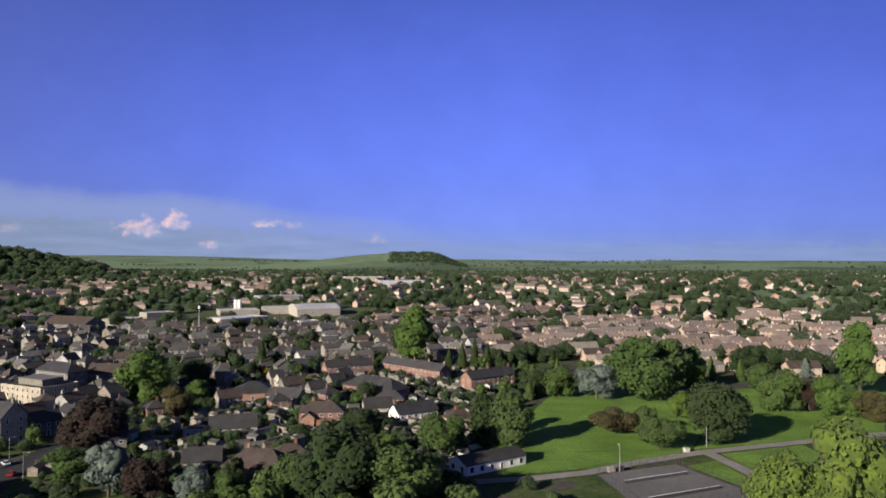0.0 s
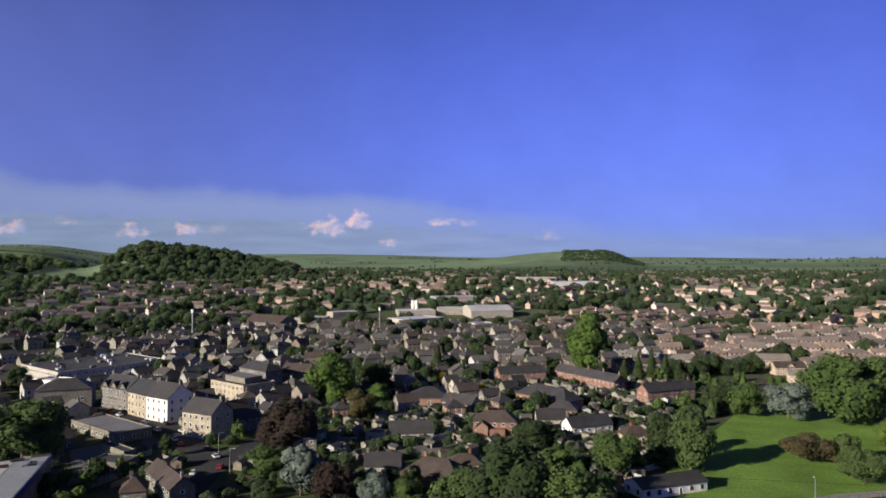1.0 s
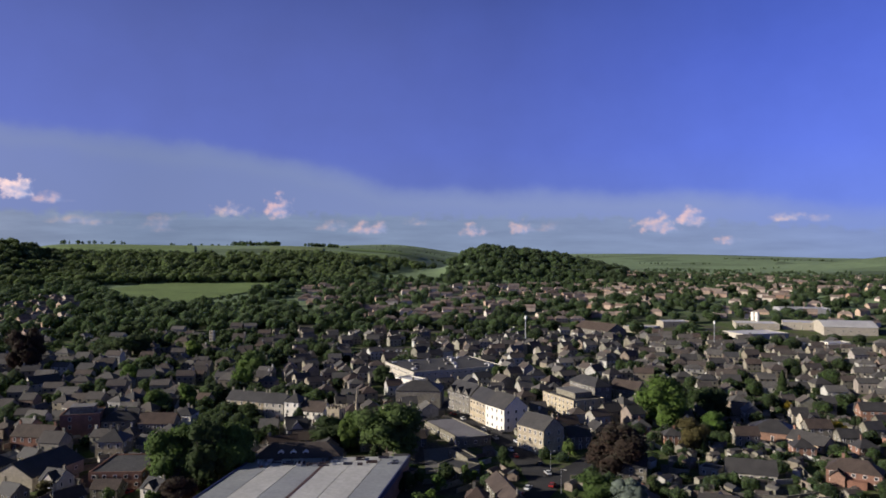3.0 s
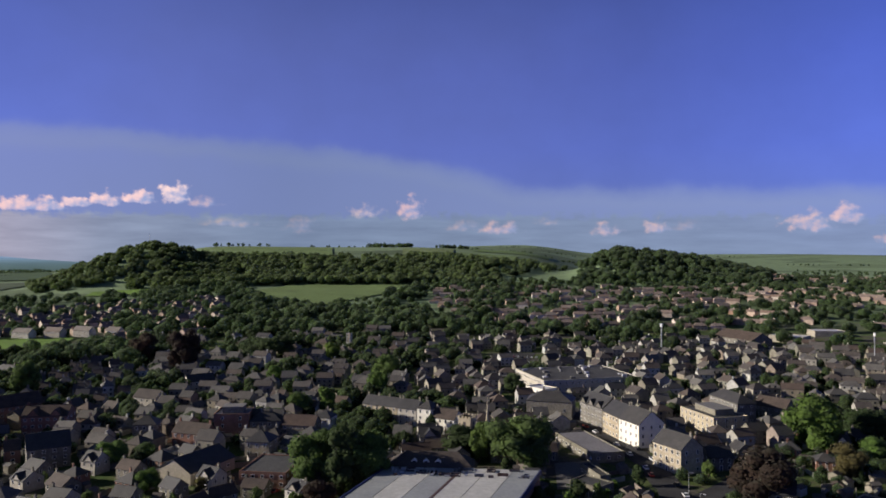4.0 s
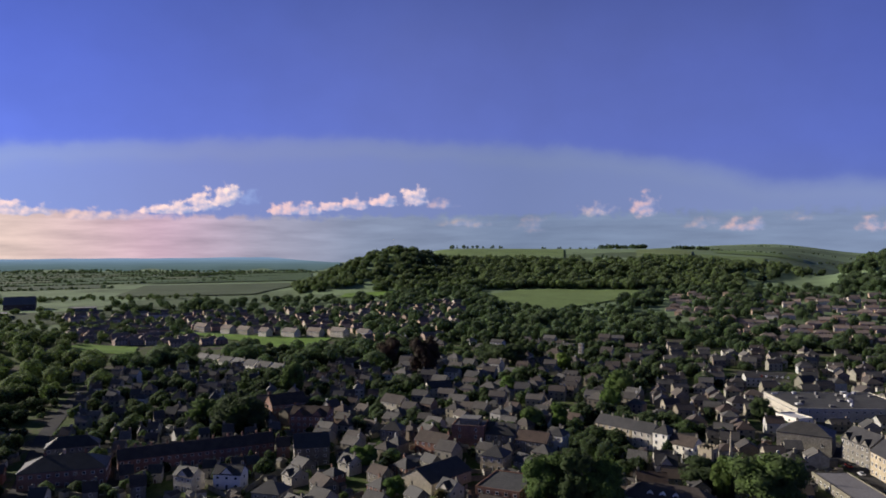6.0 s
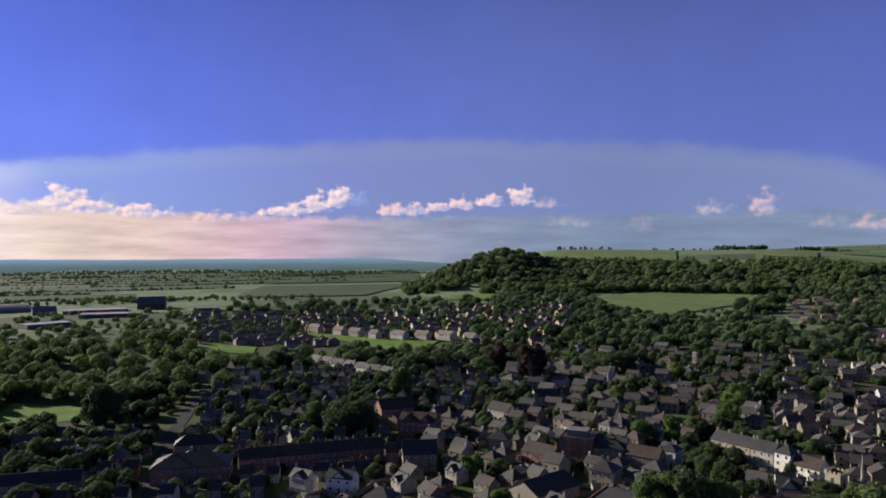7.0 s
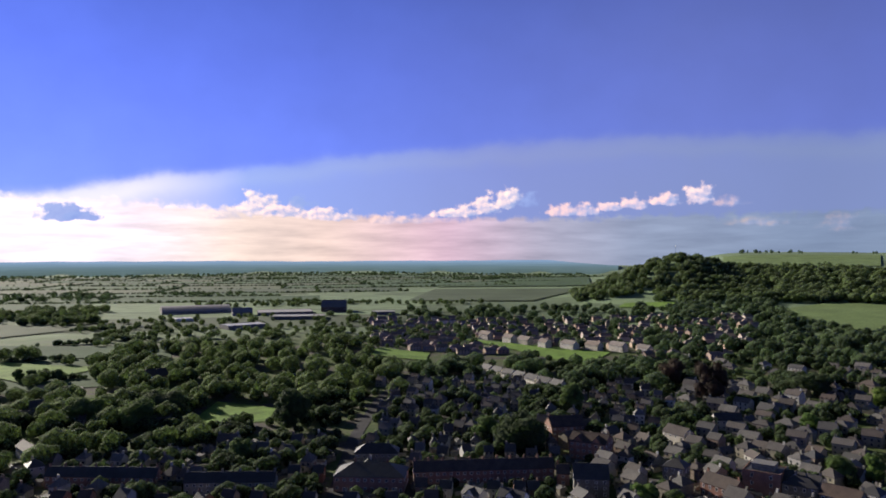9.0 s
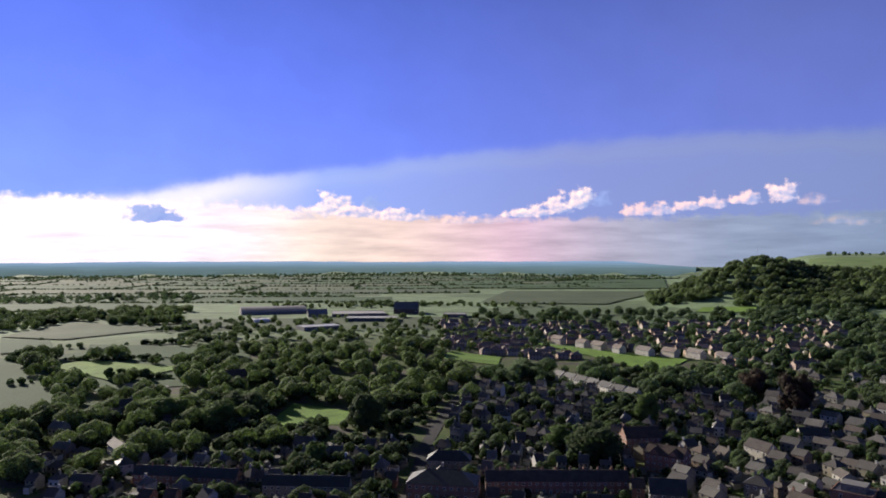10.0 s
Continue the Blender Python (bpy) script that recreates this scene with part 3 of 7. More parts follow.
class Shape:
    """Collects boxes and prisms into one mesh."""

    def __init__(self):
        self.v, self.f, self.s = [], [], []

    def add(self, verts, faces, slot=0):
        n = len(self.v)
        self.v += [tuple(p) for p in verts]
        self.f += [tuple(i + n for i in q) for q in faces]
        self.s += [slot] * len(faces)
        return self

    def box(self, x0, x1, y0, y1, z0, z1, slot=0):
        return self.add(box_v(x0, x1, y0, y1, z0, z1), BOX_F, slot)

    def prism(self, outline, x0, x1, slot=0):
        """An outline in (y, z), counter-clockwise seen from +x, drawn out along x."""
        n = len(outline)
        v = [(x0, y, z) for y, z in outline] + [(x1, y, z) for y, z in outline]
        f = [tuple(reversed(range(n))), tuple(range(n, 2 * n))]
        f += [(i, (i + 1) % n, n + (i + 1) % n, n + i) for i in range(n)]
        return self.add(v, f, slot)

    def mesh(self, name, *mats, smooth=False):
        me = bpy.data.meshes.new(name)
        me.from_pydata(self.v, [], self.f)
        for m in mats:
            me.materials.append(m)
        me.polygons.foreach_set("material_index", self.s)
        me.polygons.foreach_set("use_smooth", [smooth] * len(self.f))
        me.update()
        return me


WINDOWS = {}


def window_mesh(w, h, pane, frame_mat):
    """A window facing -y: its frame with sill, its glass alone, or both in one."""
    key = (round(w, 1), round(h, 1), pane, frame_mat.name)
    if key not in WINDOWS:
        t, o, g = 0.1, -0.1, -0.04
        W, a, b = w / 2, w / 2 - t, h - t
        s = Shape()
        if pane == "glass":
            s.box(-a - 0.01, a + 0.01, g, 0.0, t - 0.01, b + 0.01)
        else:
            v = [(-W, o, 0), (W, o, 0), (W, o, h), (-W, o, h), (-a, o, t), (a, o, t), (a, o, b), (-a, o, b)]
            v += [(-W, 0.02, 0), (W, 0.02, 0), (W, 0.02, h), (-W, 0.02, h), (-a, g, t), (a, g, t), (a, g, b), (-a, g, b)]
            f = [(0, 1, 5, 4), (1, 2, 6, 5), (2, 3, 7, 6), (3, 0, 4, 7), (0, 8, 9, 1), (1, 9, 10, 2), (2, 10, 11, 3), (3, 11, 8, 0)]
            f += [(4, 5, 13, 12), (5, 6, 14, 13), (6, 7, 15, 14), (7, 4, 12, 15)]
            s.add(v, f)
            if pane == "both":
                s.f.append((12, 13, 14, 15))
                s.s.append(1)
        mats = (GLASS,) if pane == "glass" else (frame_mat, GLASS)
        WINDOWS[key] = s.mesh("window_" + pane, *mats)
    return WINDOWS[key]


def door_mesh(w=1.15, h=2.15):
    key = ("door", w, h)
    if key not in WINDOWS:
        W, a, b, o, g = w / 2, w / 2 - 0.12, h - 0.12, -0.1, -0.03
        v = [(-W, o, 0), (W, o, 0), (W, o, h), (-W, o, h), (-a, o, 0), (a, o, 0), (a, o, b), (-a, o, b), (-a, g, 0), (a, g, 0), (a, g, b), (-a, g, b)]
        v += [(-W, 0.02, 0), (W, 0.02, 0), (W, 0.02, h), (-W, 0.02, h)]
        s = Shape().add(v, [(0, 4, 7, 3), (5, 1, 2, 6), (7, 6, 2, 3), (4, 8, 11, 7), (9, 5, 6, 10), (11, 10, 6, 7), (1, 13, 14, 2), (3, 2, 14, 15), (12, 0, 3, 15)], 1)
        s.f.append((8, 9, 10, 11))
        s.s.append(0)
        WINDOWS[key] = s.mesh("door", DARK, WOOD_WHITE)
    return WINDOWS[key]


def roof_shape(kind, w, d, eaves, rise, over=0.35, t=0.2):
    s = Shape()
    W, D = w / 2 + over, d / 2 + over
    k = rise / (d / 2)
    e = eaves - over * k
    top = eaves + rise
    if kind == "gable":
        s.prism([(-D, e), (0, top), (D, e), (D, e + t), (0.12, top + t - 0.12 * k), (0.12, top + t + 0.07), (-0.12, top + t + 0.07), (-0.12, top + t - 0.12 * k), (-D, e + t)], -W, W)
    elif kind == "hip":
        r = max(0.05, W - D)
        v = [(-W, -D, e), (W, -D, e), (W, D, e), (-W, D, e), (-W, -D, e + t), (W, -D, e + t), (W, D, e + t), (-W, D, e + t), (-r, 0, top + t), (r, 0, top + t)]
        s.add(v, [(3, 2, 1, 0), (0, 1, 5, 4), (1, 2, 6, 5), (2, 3, 7, 6), (3, 0, 4, 7), (4, 5, 9, 8), (5, 6, 9), (6, 7, 8, 9), (7, 4, 8)])
    elif kind == "flat":
        s.box(-W + 0.2, W - 0.2, -D + 0.2, D - 0.2, eaves - 0.25, eaves + 0.05)
    elif kind == "vault":
        n = 8
        pts = [(-D + 2 * D * i / n, eaves + rise * math.sin(math.pi * i / n)) for i in range(n + 1)]
        s.prism(pts + [(a, za + t) for a, za in reversed(pts)], -W, W)
    return s


CHIMNEY = {}


def chimney_mesh(h, mat):
    key = (round(h, 1), mat.name)
    if key not in CHIMNEY:
        s = Shape().box(-0.45, 0.45, -0.3, 0.3, -1.2, h).box(-0.53, 0.53, -0.38, 0.38, h - 0.25, h - 0.1)
        for x in (-0.22, 0.22):
            s.box(x - 0.1, x + 0.1, -0.1, 0.1, h, h + 0.45, 1)
        CHIMNEY[key] = s.mesh("chimney", mat, TILE)
    return CHIMNEY[key]


def house(x, y, turn, w, d, eaves, kind, wall, top, label, name="house", chimneys=1, gables=0, porch=False, attic=False, plant=False, low=False, near=True, category="", group="", put=True, seed=0):
    """A building at x, y: its front faces local -y. Walls, roof, chimneys, windows and doors are its parts."""
    rnd = random.Random(int(abs(x) * 7 + abs(y) * 13 + seed))
    rot = radians(turn)
    z = min(hz(x + a * math.cos(rot) - b * math.sin(rot), y + a * math.sin(rot) + b * math.cos(rot)) for a in (-w / 2, w / 2) for b in (-d / 2, d / 2))
    root = new(name)
    root.matrix_basis = pose(x, y, z, 0, 0, turn)
    root.empty_display_size = 1
    tagged(root, label, category or name.replace("_", " "), group)
    if put:
        claim(x, y, w + 1.5, d + 1.5, rot)
    rise = {"gable": 0.40 if not low else 0.2, "hip": 0.36, "vault": 0.12, "flat": 0.0}[kind] * d
    if d > 13 and kind in ("gable", "hip"):
        rise = 0.26 * d
    if kind == "gable":
        s = Shape().prism([(-d / 2, -1.5), (d / 2, -1.5), (d / 2, eaves), (0, eaves + rise), (-d / 2, eaves)], -w / 2, w / 2)
    elif kind == "vault":
        n = 8
        s = Shape().prism([(-d / 2, -1.5), (d / 2, -1.5)] + [(d / 2 - d * i / n, eaves + rise * math.sin(math.pi * i / n)) for i in range(n + 1)], -w / 2, w / 2)
    else:
        s = Shape().box(-w / 2, w / 2, -d / 2, d / 2, -1.5, eaves - (0.3 if kind == "flat" else 0.0))
    if kind == "flat":
        for a, b, c, e in ((-w / 2, w / 2, -d / 2, -d / 2 + 0.3), (-w / 2, w / 2, d / 2 - 0.3, d / 2), (-w / 2, -w / 2 + 0.3, -d / 2 + 0.3, d / 2 - 0.3), (w / 2 - 0.3, w / 2, -d / 2 + 0.3, d / 2 - 0.3)):
            s.box(a, b, c, e, eaves - 0.3, eaves + 0.45)
    part("wall", s.mesh("wall", wall), root)
    rs = roof_shape(kind, w if kind != "flat" else w - 0.4, d if kind != "flat" else d - 0.4, eaves, rise)
    for g in range(gables):
        gx = -w / 2 + (g + 0.5) * w / gables
        gw = min(5.5, w / gables * 0.8) / 2
        gh = min(rise * 0.9, gw * 1.1)
        for sgn in (-1, 1):
            a, b, c, e = (gx + sgn * (gw + 0.25), -d / 2 - 0.3, eaves - 0.2), (gx, -d / 2 - 0.3, eaves + gh), (gx, 0, eaves + gh), (gx + sgn * (gw + 0.25), 0, eaves - 0.2)
            q = [a, b, c, e] if sgn < 0 else [e, c, b, a]
            gr = Shape().add(q + [(p[0], p[1], p[2] + 0.2) for p in q], [(3, 2, 1, 0), (4, 5, 6, 7), (0, 1, 5, 4), (1, 2, 6, 5), (2, 3, 7, 6), (3, 0, 4, 7)])
            part("gable_roof", gr.mesh("gable_roof", top), root)
        gm = Shape().add([(gx - gw, -d / 2 - 0.02, eaves - 0.3), (gx + gw, -d / 2 - 0.02, eaves - 0.3), (gx, -d / 2 - 0.02, eaves + gh), (gx - gw, 0, eaves - 0.3), (gx + gw, 0, eaves - 0.3), (gx, 0, eaves + gh)], [(0, 1, 2), (5, 4, 3), (0, 2, 5, 3), (2, 1, 4, 5)])
        part("gable", gm.mesh("gable", wall), root)
    part("roof", rs.mesh("roof", top), root)
    if attic:
        part("attic_storey", Shape().box(-w * 0.3, w * 0.3, -d * 0.25, d * 0.3, eaves, eaves + 2.6).box(-w * 0.3 - 0.2, w * 0.3 + 0.2, -d * 0.25 - 0.2, d * 0.3 + 0.2, eaves + 2.6, eaves + 2.85, 1).mesh("attic", STONE, WORKS), root, "pale set-back top storey")
    if plant:
        for _ in range(26):
            px_, py_, a, b, c = rnd.uniform(-w * 0.44, w * 0.44), rnd.uniform(-d * 0.44, d * 0.44), rnd.uniform(0.5, 1.6), rnd.uniform(0.5, 1.6), rnd.uniform(0.6, 1.8)
            part("roof_unit", Shape().box(px_ - a, px_ + a, py_ - b, py_ + b, eaves + 0.05, eaves + c).mesh("roof_unit", WORKS if rnd.random() < 0.6 else SHEET), root, "boxy rooftop plant unit")
    for c in range(chimneys):
        cx = -w / 2 + 0.6 + (w - 1.2) * (c / max(1, chimneys - 1) if chimneys > 1 else rnd.choice((0.0, 1.0)))
        cz = eaves + rise
        cy = 0.0
        if kind == "hip":
            cx *= max(0.0, (w - d) / w) if w > d + 2 else 0.3
        part("chimney", chimney_mesh(1.5, BRICK if wall in (BRICK, PALE_BRICK) else STONE), root, m=Matrix.Translation((cx, cy, cz)))
    shed = "shed" in name or "hall" in name or name == "barn"
    floors = max(1, int(round(eaves / 2.9)))
    if shed and not name.startswith("town"):
        floors = 1
    cols = max(1, int(w / (3.0 if not shed else 6.0)))
    big = name in ("town_house", "town_hall", "stone_building", "stone_hall", "office_building")
    ww, wh = (1.1, 1.6) if big else (1.25, 1.15)
    if low:
        ww, wh, cols = 1.5, 1.7, 6
    fh = eaves / floors
    doors = {cols // 2} if cols < 7 else set(range(1, cols, 4))
    sides = [(-1, w, d / 2, 0.0, cols), (1, w, d / 2, 180.0, cols)]
    n2 = max(1, int(d / 4))
    sides += [(0, d, w / 2, 90.0, n2), (0, d, w / 2, -90.0, n2)]
    for which, length, off, ang, n in sides:
        for fl in range(floors):
            for i in range(n):
                u = -length / 2 + (i + 0.5) * length / n
                zz = fl * fh + (fh - wh) * 0.55
                m = pose(0, 0, 0, 0, 0, ang) @ Matrix.Translation((u, -off - 0.003, zz))
                if which == -1 and fl == 0 and i in doors and not plant:
                    part("door", door_mesh(), root, m=pose(0, 0, 0, 0, 0, ang) @ Matrix.Translation((u, -off - 0.003, 0)))
                    continue
                if which == 0 and (not near and fl == 0 or shed):
                    continue
                if which == 1 and (shed or near):
                    continue
                if near:
                    fr = part("window", window_mesh(ww, wh, "frame", WOOD_WHITE), root, m=m)
                    part("pane", window_mesh(ww, wh, "glass", WOOD_WHITE), fr)
                else:
                    part("window", window_mesh(ww, wh, "both", WOOD_WHITE), root, m=m)
    if porch:
        part("porch", Shape().prism([(-d / 2 - 2.2, 0), (-d / 2, 0), (-d / 2, 2.6), (-d / 2 - 2.2, 2.4)], -w * 0.1, w * 0.25).mesh("porch", wall), root)
        part("bay_roof", roof_shape("gable", 3.4, 4.5, 3.4, 1.9).mesh("bay_roof", top), root, m=pose(-w * 0.28, -d / 2 - 0.6, 0, 0, 0, 90))
        part("bay", Shape().prism([(-2.25, 0), (2.25, 0), (2.25, 3.4), (0, 5.3), (-2.25, 3.4)], -1.7, 1.7).mesh("bay", wall), root, m=pose(-w * 0.28, -d / 2 - 0.6, 0, 0, 0, 90))
    return root


# ---- trees ----
def unit_dirs(rng, n):
    v = rng.normal(size=(n, 3))
    return v / np.linalg.norm(v, axis=1)[:, None]


def leaf_quads(rng, centres, normals, size):
    n = len(centres)
    a = np.cross(normals, unit_dirs(rng, n))
    a /= np.linalg.norm(a, axis=1)[:, None] + 1e-9
    b = np.cross(normals, a)
    s = size * rng.uniform(0.6, 1.3, (n, 1))
    k = rng.uniform(0.5, 0.9, (n, 1))
    v = np.stack([centres - a * s, centres - b * s * k, centres + a * s, centres + b * s * k], 1).reshape(-1, 3)
    return v, np.arange(4 * n).reshape(-1, 4)


def crown_points(rng, leaves, kind):
    """Leaf places, normals and inner lobes for a crown about 1 high and 1 wide, its foot at z 0."""
    if kind == "conifer":
        lobe = [(0.0, 0.0, 0.1 + 0.12 * i, 0.30 * (1 - 0.12 * i)) for i in range(8)]
        h = rng.uniform(0, 1, leaves) ** 0.8
        tier = 0.5 + 0.5 * np.abs(((h * 7) % 1.0) - 0.1)
        r = (1 - h) * 0.42 * tier * rng.uniform(0.7, 1.05, leaves) + 0.02
        a = rng.uniform(0, 2 * np.pi, leaves)
        lobes = 1 + 0.18 * np.sin(3 * a + h * 15)
        p = np.stack([r * lobes * np.cos(a), r * lobes * np.sin(a), 0.06 + 0.94 * h - 0.12 * r], -1)
        nrm = np.stack([np.cos(a), np.sin(a), np.full(leaves, 0.5)], -1)
    else:
        m = {"round": 22, "tall": 22, "bush": 11, "cedar": 20}[kind]
        d = unit_dirs(rng, m)
        d[:, 2] = np.where(d[:, 2] < -0.9, -d[:, 2], d[:, 2])
        wide = {"round": 0.33, "tall": 0.22, "bush": 0.36, "cedar": 0.34}[kind]
        tall = {"round": 0.35, "tall": 0.38, "bush": 0.28, "cedar": 0.38}[kind]
        mid = {"round": 0.49, "tall": 0.49, "bush": 0.38, "cedar": 0.48}[kind]
        c = d * np.array([wide, wide, tall]) * rng.uniform(0.65, 1.0, (m, 1)) + np.array([0, 0, mid])
        if kind == "cedar":
            c[:, :2] *= 1.25 - c[:, 2:3]
        rad = rng.uniform(0.14, 0.23, m) * (0.75 if kind in ("tall", "cedar") else 1.0)
        pick = rng.choice(m, leaves, p=rad**2 / (rad**2).sum())
        u = unit_dirs(rng, leaves)
        out = c[pick] - np.array([0, 0, mid - 0.1])
        out /= np.linalg.norm(out, axis=1)[:, None] + 1e-6
        u = np.where(((u * out).sum(1) < -0.2)[:, None], -u, u)
        lobe = [(q[0], q[1], max(0.1, (q[2] - 0.5) * 1.12 + 0.465), g * 0.96) for q, g in zip(c, rad)] + [(0, 0, mid, min(wide, tall) * 0.85)]
        flat = np.array([1, 1, 0.5 if kind == "cedar" else 0.85])
        p = c[pick] + u * flat * (rad[pick] * rng.uniform(0.8, 1.08, leaves))[:, None]
        inner = rng.random(leaves) < 0.22
        q = unit_dirs(rng, leaves) * np.array([wide, wide, tall]) * rng.uniform(0.5, 0.85, (leaves, 1)) + np.array([0, 0, mid])
        p = np.where(inner[:, None], q, p)
        p[:, 2] = np.maximum((p[:, 2] - 0.5) * 1.12 + 0.465, 0.02)
        nrm = np.where(inner[:, None], q - np.array([0, 0, mid]), u) * 1.0
        nrm = nrm / (np.linalg.norm(nrm, axis=1)[:, None] + 1e-6) + 0.45 * unit_dirs(rng, leaves) + np.array([0, 0, 0.2])
    return p, nrm / np.linalg.norm(nrm, axis=1)[:, None], lobe


BALLS = {}


def ball(level):
    """Points and triangles of a small round clump."""
    if level not in BALLS:
        bm = bmesh.new()
        bmesh.ops.create_icosphere(bm, subdivisions=level, radius=1.0)
        BALLS[level] = np.array([v.co[:] for v in bm.verts]), np.array([[v.index for v in f.verts] for f in bm.faces])
        bm.free()
    return BALLS[level]


def crown_mesh(rng, leaves, size, kind, level, take=99, lumps=0.16):
    """A crown's points and triangles: uneven leafy lumps with loose leaves standing off them."""
    p, nrm, lobe = crown_points(rng, leaves, kind)
    lv, lf = leaf_quads(rng, p, nrm, size)
    V, F, n = [lv], [np.concatenate([lf[:, [0, 1, 2]], lf[:, [0, 2, 3]]])], len(lv)
    lobe = lobe[-1:] + lobe[:take] if kind != "conifer" else lobe[: max(3, take)]
    for x, y, z, r in lobe:
        b, f = ball(level)
        q = b * r * 0.84 * (1 + lumps * rng.normal(size=(len(b), 1))) + np.array([x, y, z])
        V.append(q)
        F.append(f + n)
        n += len(q)
    return np.concatenate(V), np.concatenate(F)


def trunk_shape(h, r, kind, rng):
    """A tapered trunk that forks into limbs."""
    s = Shape()

    def limb(p0, p1, r0, r1, n=6):
        a = Vector(p1) - Vector(p0)
        q = a.to_track_quat("Z", "Y").to_matrix()
        v = [Vector(p0) + q @ Vector((r0 * math.cos(k * math.tau / n), r0 * math.sin(k * math.tau / n), 0)) for k in range(n)]
        v += [Vector(p1) + q @ Vector((r1 * math.cos(k * math.tau / n), r1 * math.sin(k * math.tau / n), 0)) for k in range(n)]
        s.add(v, [(k, (k + 1) % n, n + (k + 1) % n, n + k) for k in range(n)])

    if kind == "conifer":
        limb((0, 0, -0.04), (0, 0, h * 0.9), r, r * 0.15)
    else:
        limb((0, 0, -0.04), (0, 0, h * 0.36), r, r * 0.75)
        for k in range(5):
            a = k * math.tau / 5 + rng.uniform(-0.4, 0.4)
            limb((0, 0, h * (0.26 + 0.02 * k)), (math.cos(a) * h * 0.2, math.sin(a) * h * 0.2, h * rng.uniform(0.55, 0.75)), r * 0.5, r * 0.12, 5)
        limb((0, 0, h * 0.36), (0, 0, h * 0.75), r * 0.7, r * 0.15)
    return s.mesh("trunk", BARK, smooth=True)


TREES = {}


def tree(x, y, h, w, kind="round", leaf=None, label="leafy green tree in the open", name="tree", near=True, group=""):
    leaf = leaf or LEAF
    v = int(abs(x * 3 + y * 5)) % 4
    key = (kind, v, near)
    if key not in TREES:
        rng = np.random.default_rng(11 + v + 10 * len(kind) + (100 if near else 0))
        vs, f = crown_mesh(rng, 3300, 0.026, kind, 1, 22, 0.22) if near else crown_mesh(rng, 360, 0.053, kind, 1, 9, 0.22)
        TREES[key] = (mesh_arrays("crown_" + kind, vs, f, [LEAF], smooth=True), trunk_shape(1.0, 0.028, kind, np.random.default_rng(v)))
    crown, trunk = TREES[key]
    root = new(name)
    root.matrix_basis = pose(x, y, hz(x, y), 0, 0, (x * 37 + y * 91) % 360)
    tagged(root, label, "tree" if kind != "bush" else "shrub", group)
    c = part("crown", crown, root, m=Matrix.Diagonal((w, w, h, 1)))
    c.material_slots[0].link = "OBJECT"
    c.material_slots[0].material = leaf
    part("trunk", trunk, root, m=Matrix.Diagonal((h, h, h, 1)) if kind != "bush" else Matrix.Diagonal((h * 0.6, h * 0.6, h * 0.8, 1)))
    return root


FAR = {}


def wood_crown(rng, leaves, size, kind, level, lobes):
    """A broad crown of overlapping rounded lobes, as a tree looks inside a wood."""
    V, F, n = [], [], 0
    slim = kind in ("tall", "conifer")
    wide = 0.30 if slim else 0.46
    main = [(0.0, 0.0, 0.52, wide, 0.46)]
    turn = rng.uniform(0, math.tau)
    for k in range(lobes):
        a = turn + k * math.tau / lobes + rng.uniform(-0.4, 0.4)
        r = wide * rng.uniform(0.5, 0.72)
        main.append((math.cos(a) * wide * 0.62, math.sin(a) * wide * 0.62, rng.uniform(0.40, 0.66), r, r * rng.uniform(0.95, 1.2)))
    for i, (x, y, z, r, h) in enumerate(main):
        b, f = ball(level)
        ph = rng.uniform(0, 6.28, 3)
        lump = 1.0 + 0.13 * np.sin(b[:, 0] * 4.1 + ph[0]) * np.sin(b[:, 1] * 4.3 + ph[1]) + 0.09 * np.sin(b[:, 2] * 5.0 + b[:, 0] * 3 + ph[2]) + 0.07 * rng.normal(size=len(b))
        q = b * lump[:, None]
        if kind == "conifer" and i == 0:
            q[:, :2] *= np.clip(1.1 - b[:, 2:3], 0.1, 1.6) * 0.8
        V.append(q * np.array([r, r, h]) + np.array([x, y, z]))
        F.append(f + n)
        n += len(q)
    if leaves:
        c = np.array([m[:3] for m in main])
        rad = np.array([(m[3], m[3], m[4]) for m in main])
        pick = rng.integers(0, len(main), leaves)
        u = unit_dirs(rng, leaves)
        u[:, 2] = np.abs(u[:, 2]) * 0.9 - 0.15
        lv, lf = leaf_quads(rng, c[pick] + u * rad[pick] * 1.02, u + 0.5 * unit_dirs(rng, leaves), size)
        V.append(lv)
        F.append(np.concatenate([lf[:, [0, 1, 2]], lf[:, [0, 2, 3]]]) + n)
    return np.concatenate(V), np.concatenate(F)


def far_tree(kind, v, grade):
    """A coarser tree for woods: fewer, larger leaf clumps the farther it stands."""
    if (kind, v, grade) not in FAR:
        rng = np.random.default_rng(500 + v + 20 * len(kind))
        n, size, level, lobes = ((90, 0.06, 1, 4), (24, 0.07, 1, 3), (0, 0.1, 1, 1))[grade]
        FAR[kind, v, grade] = wood_crown(rng, n, size, kind, level, lobes)
    return FAR[kind, v, grade]


